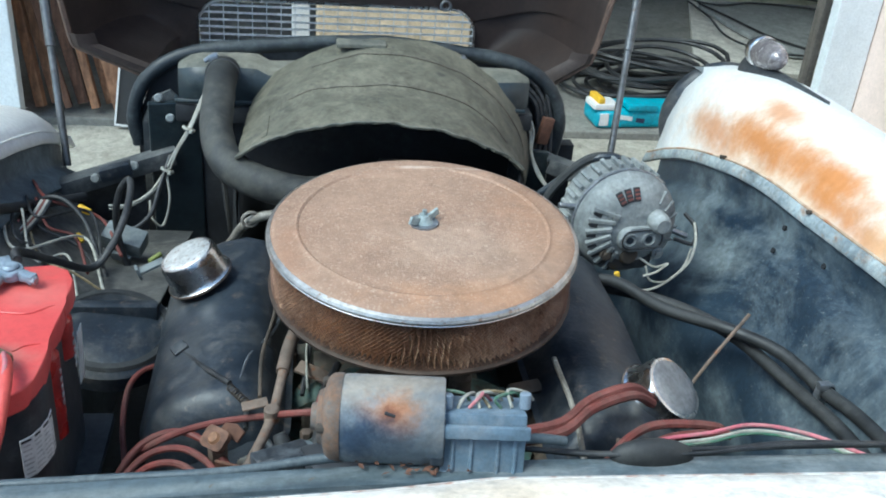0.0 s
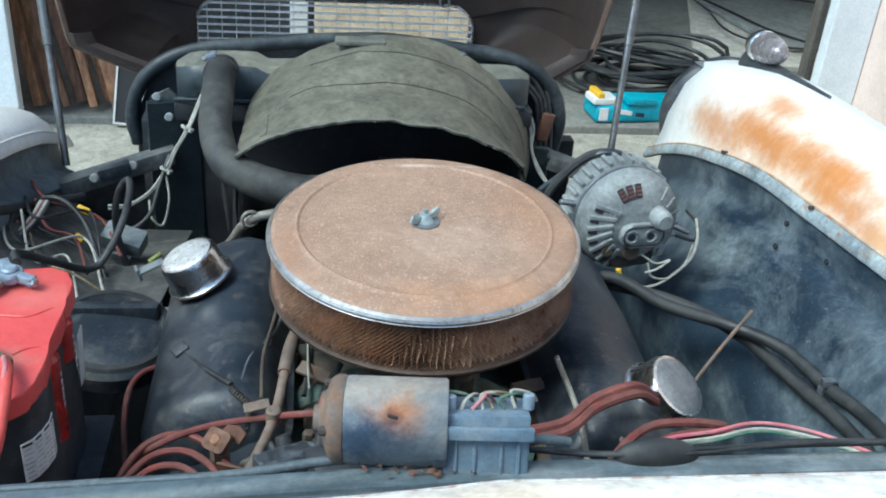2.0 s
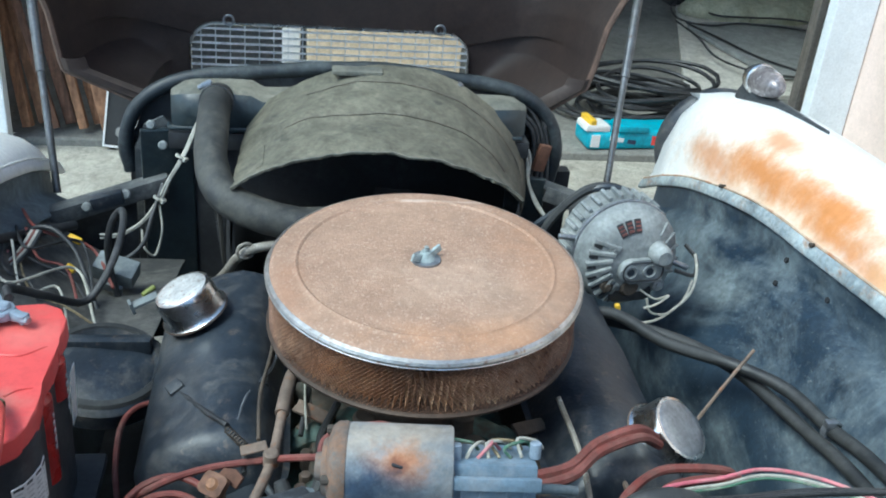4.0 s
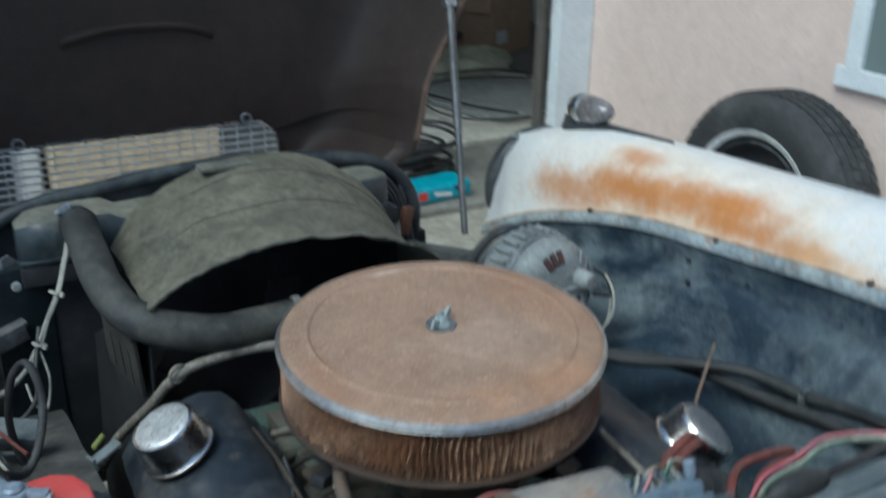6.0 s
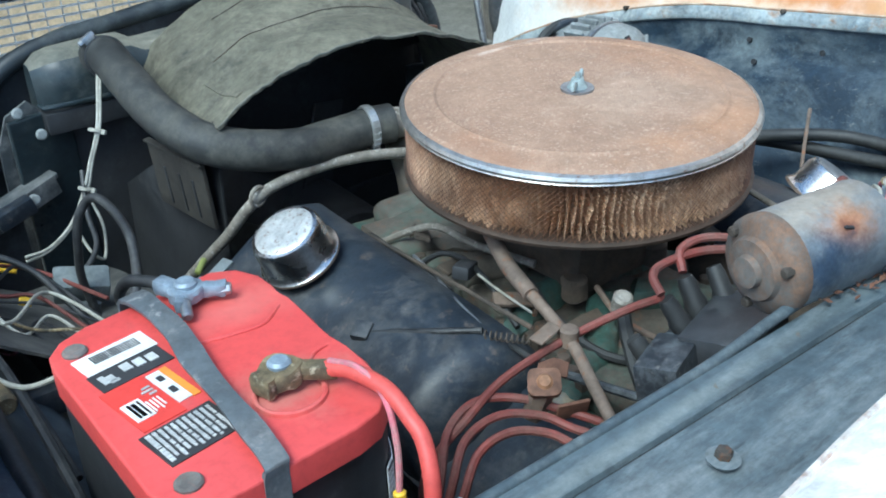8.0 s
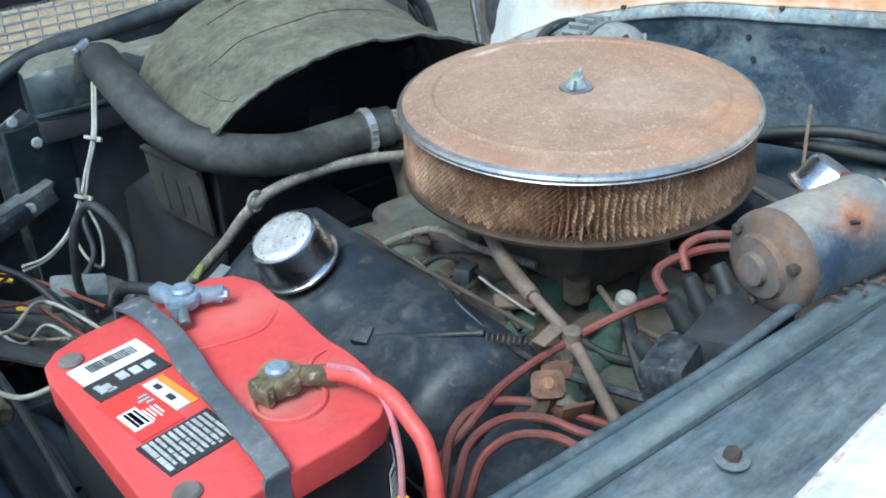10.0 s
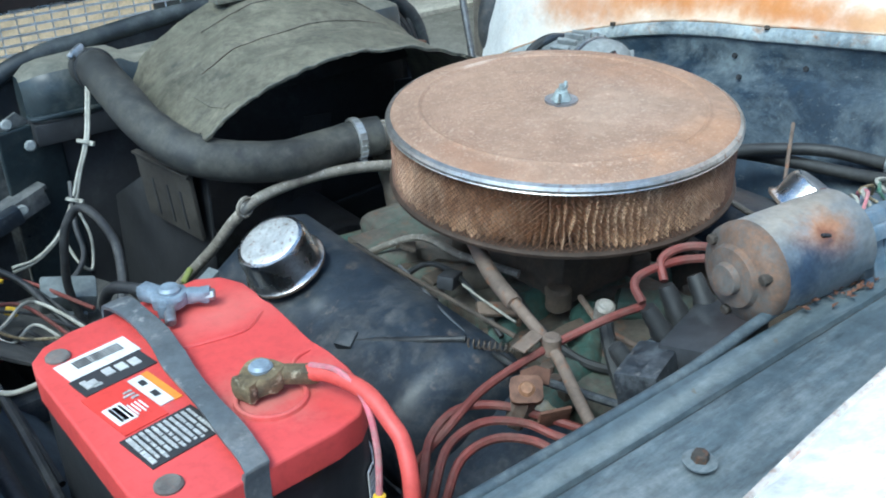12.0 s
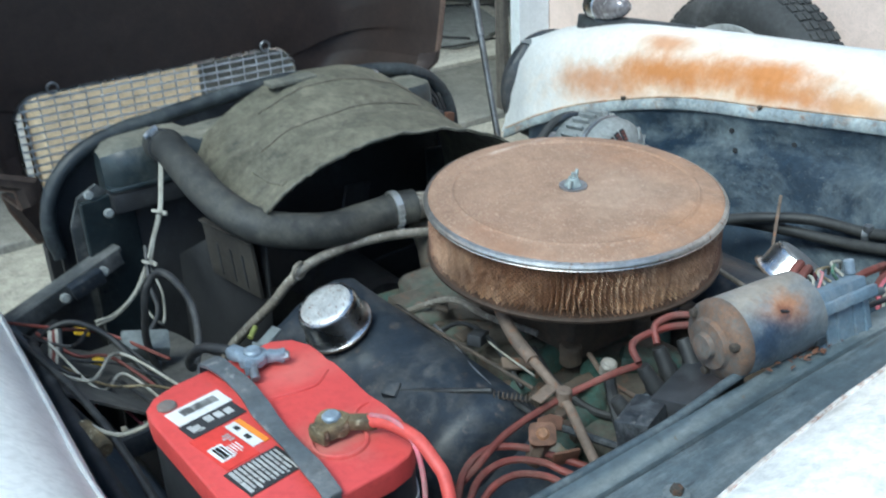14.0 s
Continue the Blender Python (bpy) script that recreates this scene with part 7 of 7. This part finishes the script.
    # pale wires
    for k in range(2):
        o = 0.0030 * k
        wire("white_wire", [(-0.262 + o, 0.635, 0.885), (-0.283 + o, 0.60, 0.842), (-0.30 + o, 0.575, 0.806), (-0.322 + o, 0.56, 0.77), (-0.336 + o, 0.555, 0.742 - o), (-0.362, 0.55, 0.705 - o), (-0.395, 0.545, 0.685 - o), (-0.425, 0.54, 0.685 - 2 * o)], 0.0021, "whitewire", "grubby white wire tied beside the radiator", "wire", "white wires")
    for c in ((-0.300, 0.575, 0.806), (-0.333, 0.553, 0.745)):
        bm = B()
        add_revolve(bm, [(0.008, 0), (0.0105, 0.001), (0.0105, 0.004), (0.008, 0.005), (0.008, 0)], axis_pose(c, V(*c) + V(-0.4, -0.2, -0.9)), 12)
        add_box(bm, (0, 0, 0), (0.014, 0.004, 0.006), m=axis_pose(c, V(*c) + V(-0.4, -0.2, -0.9)) @ pose(0.008, 0, 0.003), bevel=0.001)
        solo("cable_tie", bm, "whitewire", "white cable tie round the wires", "cable tie", "cable ties")
    wire("white_wire", [(-0.335, 0.55, 0.735), (-0.33, 0.53, 0.70), (-0.34, 0.515, 0.665), (-0.355, 0.51, 0.68), (-0.36, 0.53, 0.70)], 0.0019, "whitewire", "loose white wire loop", "wire", "white wires")
    # black loops
    wire("black_loop", [(-0.53, 0.47, 0.70), (-0.50, 0.46, 0.735), (-0.47, 0.45, 0.74), (-0.44, 0.43, 0.72), (-0.42, 0.40, 0.69), (-0.40, 0.36, 0.66)], 0.0040, "cable", "thin black cable arching among the wires", "cable", "black cables", 10)
    wire("black_loop", [(-0.33, 0.57, 0.76), (-0.345, 0.53, 0.72), (-0.352, 0.49, 0.70), (-0.372, 0.47, 0.685), (-0.40, 0.46, 0.68)], 0.0034, "cable", "thin black cable arching among the wires", "cable", "black cables", 10)
    for k, mt in enumerate(("whitewire", "plugwire", "whitewire", "cable")):
        o = 0.004 * k
        wire("taped_wire", [(-0.500 + o, 0.455, 0.735), (-0.512 + o, 0.42, 0.72), (-0.53 + o, 0.37, 0.715), (-0.555 + o, 0.33, 0.72), (-0.575, 0.28, 0.73)], 0.0030, mt, "thin wire in a taped bundle beside the fender", "wire", "taped wires")
    bm = B()
    t = thing("grey_relay", (-0.388, 0.45, 0.645), "grey plastic relay lying among the wires", "relay")
    add_box(bm, (-0.388, 0.455, 0.672), (0.062, 0.034, 0.030), rot=(22, 12, -14), bevel=0.004)
    part("relay_body", bm, "greybox", t)
    bm = B()
    add_box(bm, (-0.392, 0.436, 0.652), (0.030, 0.006, 0.016), rot=(22, 12, -14), bevel=0.002)
    part("relay_foot", bm, "greybox", t)
    for c, q in (((-0.462, 0.505, 0.70), (-0.444, 0.498, 0.694)), ((-0.458, 0.455, 0.678), (-0.446, 0.45, 0.672))):
        bm = B()
        add_cyl(bm, c, q, 0.0055, 10, 0.001)
        solo("crimp_connector", bm, "yellow", "yellow crimp connector among the wires", "connector", "crimp connectors")
    cols = ("plugwire", "whitewire", "pinkwire", "cable", "cable", "whitewire", "brass", "cable", "plugwire", "cable")
    r = random.Random(11)
    for k, mt in enumerate(cols):
        y0, y1 = r.uniform(0.40, 0.56), r.uniform(0.22, 0.42)
        x0 = -0.55 + r.uniform(0, 0.04)
        x1 = -0.42 + r.uniform(-0.04, 0.05)
        wire("loose_wire", [(x0, y0, 0.73 + r.uniform(-0.02, 0.02)), (x0 + 0.3 * (x1 - x0), (y0 + y1) / 2 + r.uniform(-.05, .05), 0.71 + r.uniform(0, .03)), (x0 + 0.7 * (x1 - x0), (y0 + y1) / 2 + r.uniform(-.06, .06), 0.69 + r.uniform(0, .02)), (x1, y1, 0.685)],
             0.0016 + 0.0008 * r.random(), mt, "loose coloured wire lying in the bay", "wire", "loose wires")
    bm = B()
    add_cyl(bm, (-0.320, 0.250, 0.752), (-0.306, 0.262, 0.758), 0.0034, 10, 0.001)
    solo("green_terminal", bm, "limeplastic", "small yellow-green terminal beside the filler cap", "connector")
    bm = B()
    add_box(bm, (-0.312, 0.214, 0.766), (0.034, 0.014, 0.004), rot=(0, -18, 20), bevel=0.001)
    add_box(bm, (-0.327, 0.209, 0.760), (0.004, 0.014, 0.016), rot=(0, -18, 20), bevel=0.001)
    solo("cover_tab", bm, "greybox", "bent grey tab beside the filler cap", "bracket")
    wire("taped_harness", [(-0.47, 0.58, 0.68), (-0.505, 0.52, 0.70), (-0.53, 0.42, 0.74), (-0.545, 0.30, 0.79), (-0.553, 0.15, 0.80), (-0.555, 0.0, 0.80), (-0.55, -0.15, 0.79), (-0.55, -0.33, 0.80)], 0.0075, "cable", "taped black wiring harness along the inner fender", "cable", seg=12)
    for k in range(9):
        o = r.uniform(-0.02, 0.02)
        ys = sorted((r.uniform(-0.32, 0.35), r.uniform(-0.32, 0.35)))
        wire("side_wire", [(-0.575 + o, ys[1] + 0.1, 0.80), (-0.56 + o + r.uniform(-.01, .02), (ys[0] + ys[1]) / 2 + 0.05, 0.78 + r.uniform(-.02, .03)), (-0.54 + o, ys[0], 0.765), (-0.535 + o, ys[0] - 0.1, 0.75)], 0.003 + 0.002 * r.random(), "cable",
             "loose wire beside the battery", "wire", "side wires")
    bm = B()
    add_cyl(bm, (-0.548, 0.12, 0.80), (-0.543, 0.07, 0.80), 0.009, 12, 0.002)
    solo("tan_connector", bm, "brass", "tan connector on the wiring harness", "connector")
    wire("white_wire", [(-0.548, 0.12, 0.806), (-0.53, 0.08, 0.806), (-0.51, 0.06, 0.815), (-0.50, 0.03, 0.84)], 0.0022, "whitewire", "thin white wire on the wiring harness", "wire")


M["shelf"] = mat("dusty_shelf", (0.062, 0.060, 0.056), (0.038, 0.039, 0.039), 0.85, 0, 8, dust=(0.13, 0.125, 0.112), dust_amount=0.5, dust_scale=9, bump=0.3)
M["limeplastic"] = mat("lime_plastic", (0.24, 0.26, 0.06), (0.16, 0.18, 0.05), 0.5, 0, 30, bump=0.05)
M["platebrown"] = mat("brown_plate", (0.028, 0.025, 0.021), (0.018, 0.017, 0.015), 0.8, 0, 14, dust=(0.060, 0.053, 0.041), dust_amount=0.4, dust_scale=14, bump=0.25)
place_group(-0.009, -0.056, 0.034)
left_bay()
place_group()


def right_bay():
    for c in ((0.549, 0.171, 0.884), (0.549, 0.47, 0.832), (0.549, -0.09, 0.922)):
        bm = B()
        add_cyl(bm, V(*c) + V(0.004, 0, 0), V(*c) + V(-0.008, -0.002, 0.003), 0.0034, 10, 0.001)
        part("bolt", bm, "grime", car, "rusty bolt in the fender lip")
    for x, y, z, r in ((0.5405, -0.011, 0.818, 0.010), (0.547, 0.10, 0.842, 0.004), (0.546, 0.22, 0.835, 0.004), (0.521, 0.19, 0.815, 0.004)):
        bm = B()
        add_revolve(bm, [(0, 0), (r, 0), (r, 0.003), (0, 0.003)], axis_pose((x, y, z), (x - 1, y, z + 0.35)), 16)
        part("plug", bm, "black", car, "dark hole in the inner fender")
    # flap and wires beside the radiator
    for k in range(2):
        wire("white_wire", [(0.255, 0.665, 0.83), (0.262 + 0.006 * k, 0.645, 0.80), (0.265, 0.625, 0.765), (0.275 + 0.004 * k, 0.60, 0.735), (0.292, 0.56, 0.72)], 0.0027, "whitewire", "grubby white wire beside the shroud", "wire", "white wires")
    for k in range(4):
        wire("radiator_wire", [(0.10 + 0.05 * k, 0.715, 0.885 - 0.004 * k), (0.20 + 0.03 * k, 0.71, 0.872), (0.27 + 0.01 * k, 0.70, 0.84), (0.285 + 0.008 * k, 0.69, 0.795), (0.28 + 0.01 * k, 0.67, 0.74)], 0.0042, "cable", "dark wire draped over the radiator end", "wire", "radiator wires")
    bm = B()
    add_box(bm, (0.295, 0.668, 0.79), (0.022, 0.012, 0.05), rot=(0, 12, 10), bevel=0.003)
    solo("wire_plug", bm, "rustplate", "small brown wire plug beside the radiator", "connector")


right_bay()


def fender_lamp(s):
    t = thing("fender_lamp", (side(0.655, s), 0.62, 0.93), "bullet shaped parking lamp on top of the fender", "lamp", group="fender lamps")
    X = side(0.664, s)
    bm = B()
    rows = []
    for i in range(25):
        f = i / 24
        y = 0.43 + 0.29 * f
        w = 0.026 * min(1, f * 1.15) ** 0.9 * (1 if f < 0.85 else math.sqrt(max(0.02, 1 - ((f - 0.85) / 0.15) ** 2)))
        zc = eased(LIP_Y, CROWN_Z, y)
        h = 0.010 + 0.022 * f ** 2
        xo = side(0.682 - 0.018 * f, s)
        rows.append([V(xo + w * math.cos(radians(a)), y, zc - 0.008 + h * math.sin(radians(a))) for a in range(0, 181, 20)])
    add_sheet(bm, rows, 0)
    part("base", bm, "lampbase", t, "dull tapering metal base")
    zc = 0.960
    m = axis_pose((X, 0.60, zc), (X, 0.70, zc - 0.012))
    bm = B()
    add_revolve(bm, [(0, -0.020), (0.009, -0.017), (0.018, -0.004), (0.0245, 0.018), (0.027, 0.042), (0.026, 0.055)], m, 32)
    part("lens", bm, "pinklens", t, "clear faceted lens with reflections painted in")
    bm = B()
    add_revolve(bm, [(0.026, 0.055), (0.0285, 0.056), (0.0285, 0.066), (0.022, 0.086), (0.010, 0.10), (0, 0.102)], m, 32)
    part("bezel", bm, "chrome", t, "chrome bezel")


M["lampbase"] = mat("dull_lamp_metal", (0.12, 0.13, 0.14), (0.08, 0.085, 0.09), 0.4, 0.6, 20, bump=0.2)
# opaque; the pinkish and dark tones paint the reflections of a clear lens
M["pinklens"] = mat("mottled_lens", (0.26, 0.235, 0.235), (0.13, 0.115, 0.12), 0.12, 0.3, 60, speck=(0.55, 0.53, 0.53), speck_scale=70, speck_amount=0.4, bump=0.5)
fender_lamp(1)


M["rustedbolt"] = mat("weathered_bolt", (0.085, 0.080, 0.072), (0.05, 0.042, 0.036), 0.7, 0.3, 60, speck=(0.14, 0.07, 0.04), speck_scale=150, speck_amount=0.4, bump=0.4)
M["chip"] = mat("chipped_rivet", (0.11, 0.12, 0.125), (0.17, 0.14, 0.11), 0.7, 0, 120, bump=0.4)


def cowl_bits():
    t = thing("cowl_bolt", (-0.253, -0.400, 0.9105), "grey hex bolt with a washer in the cowl gutter", "bolt")
    bm = B()
    add_revolve(bm, [(0, 0), (0.0098, 0), (0.0102, 0.0012), (0.006, 0.002), (0, 0.002)], pose(-0.253, -0.400, 0.9105, 4, 3, 0), 24)
    part("washer", bm, "cowl", t)
    bm = B()
    add_revolve(bm, [(0, 0), (0.0052, 0), (0.0052, 0.0045), (0.0044, 0.0058), (0, 0.0058)], pose(-0.253, -0.400, 0.912, 4, 3, 20), 6)
    part("head", bm, "rustedbolt", t, smooth=False)
    for x in (-0.198, -0.120):
        bm = B()
        add_revolve(bm, [(0, 0.0005), (0.0035, 0.0005), (0.0048, 0.0), (0.0048, -0.001), (0, -0.001)], pose(x, edge_y(x) - 0.018, edge_z(x) + 0.0015), 9)
        part("rivet", bm, "chip", car, "chipped rivet head")
    t = thing("corner_clip", (-0.383, -0.341, 0.893), "small grey clip on the cowl edge", "clip")
    bm = B()
    add_box(bm, (-0.383, -0.341, 0.899), (0.018, 0.012, 0.010), rot=(0, 0, 20), bevel=0.002)
    add_box(bm, (-0.389, -0.335, 0.905), (0.006, 0.008, 0.012), rot=(10, 0, 20), bevel=0.0015)
    part("clip_body", bm, "lead", t)
    # dead leaves and dirt in the gutter
    r = random.Random(7)
    bm = B()
    for k in range(40):
        x, y = r.gauss(-0.04, 0.03), -0.347 + r.uniform(-0.010, 0.008)
        m = pose(x, y, 0.921 + r.uniform(0, 0.003), r.uniform(-30, 30), r.uniform(-30, 30), r.uniform(0, 360))
        s = r.uniform(0.0015, 0.0045)
        vs = [bm.verts.new(m @ V(a * s, b * s, c * s)) for a, b, c in ((-1, 0, 0), (0, -0.5, 0.15), (1, 0, 0), (0, 0.5, 0.15))]
        bm.faces.new(vs)
    solo("leaf_litter", bm, "rustplate", "scattered dead leaf litter in the cowl gutter", "litter", kind="stuff", smooth=False)


place_group(0, 0, -0.012)
cowl_bits()
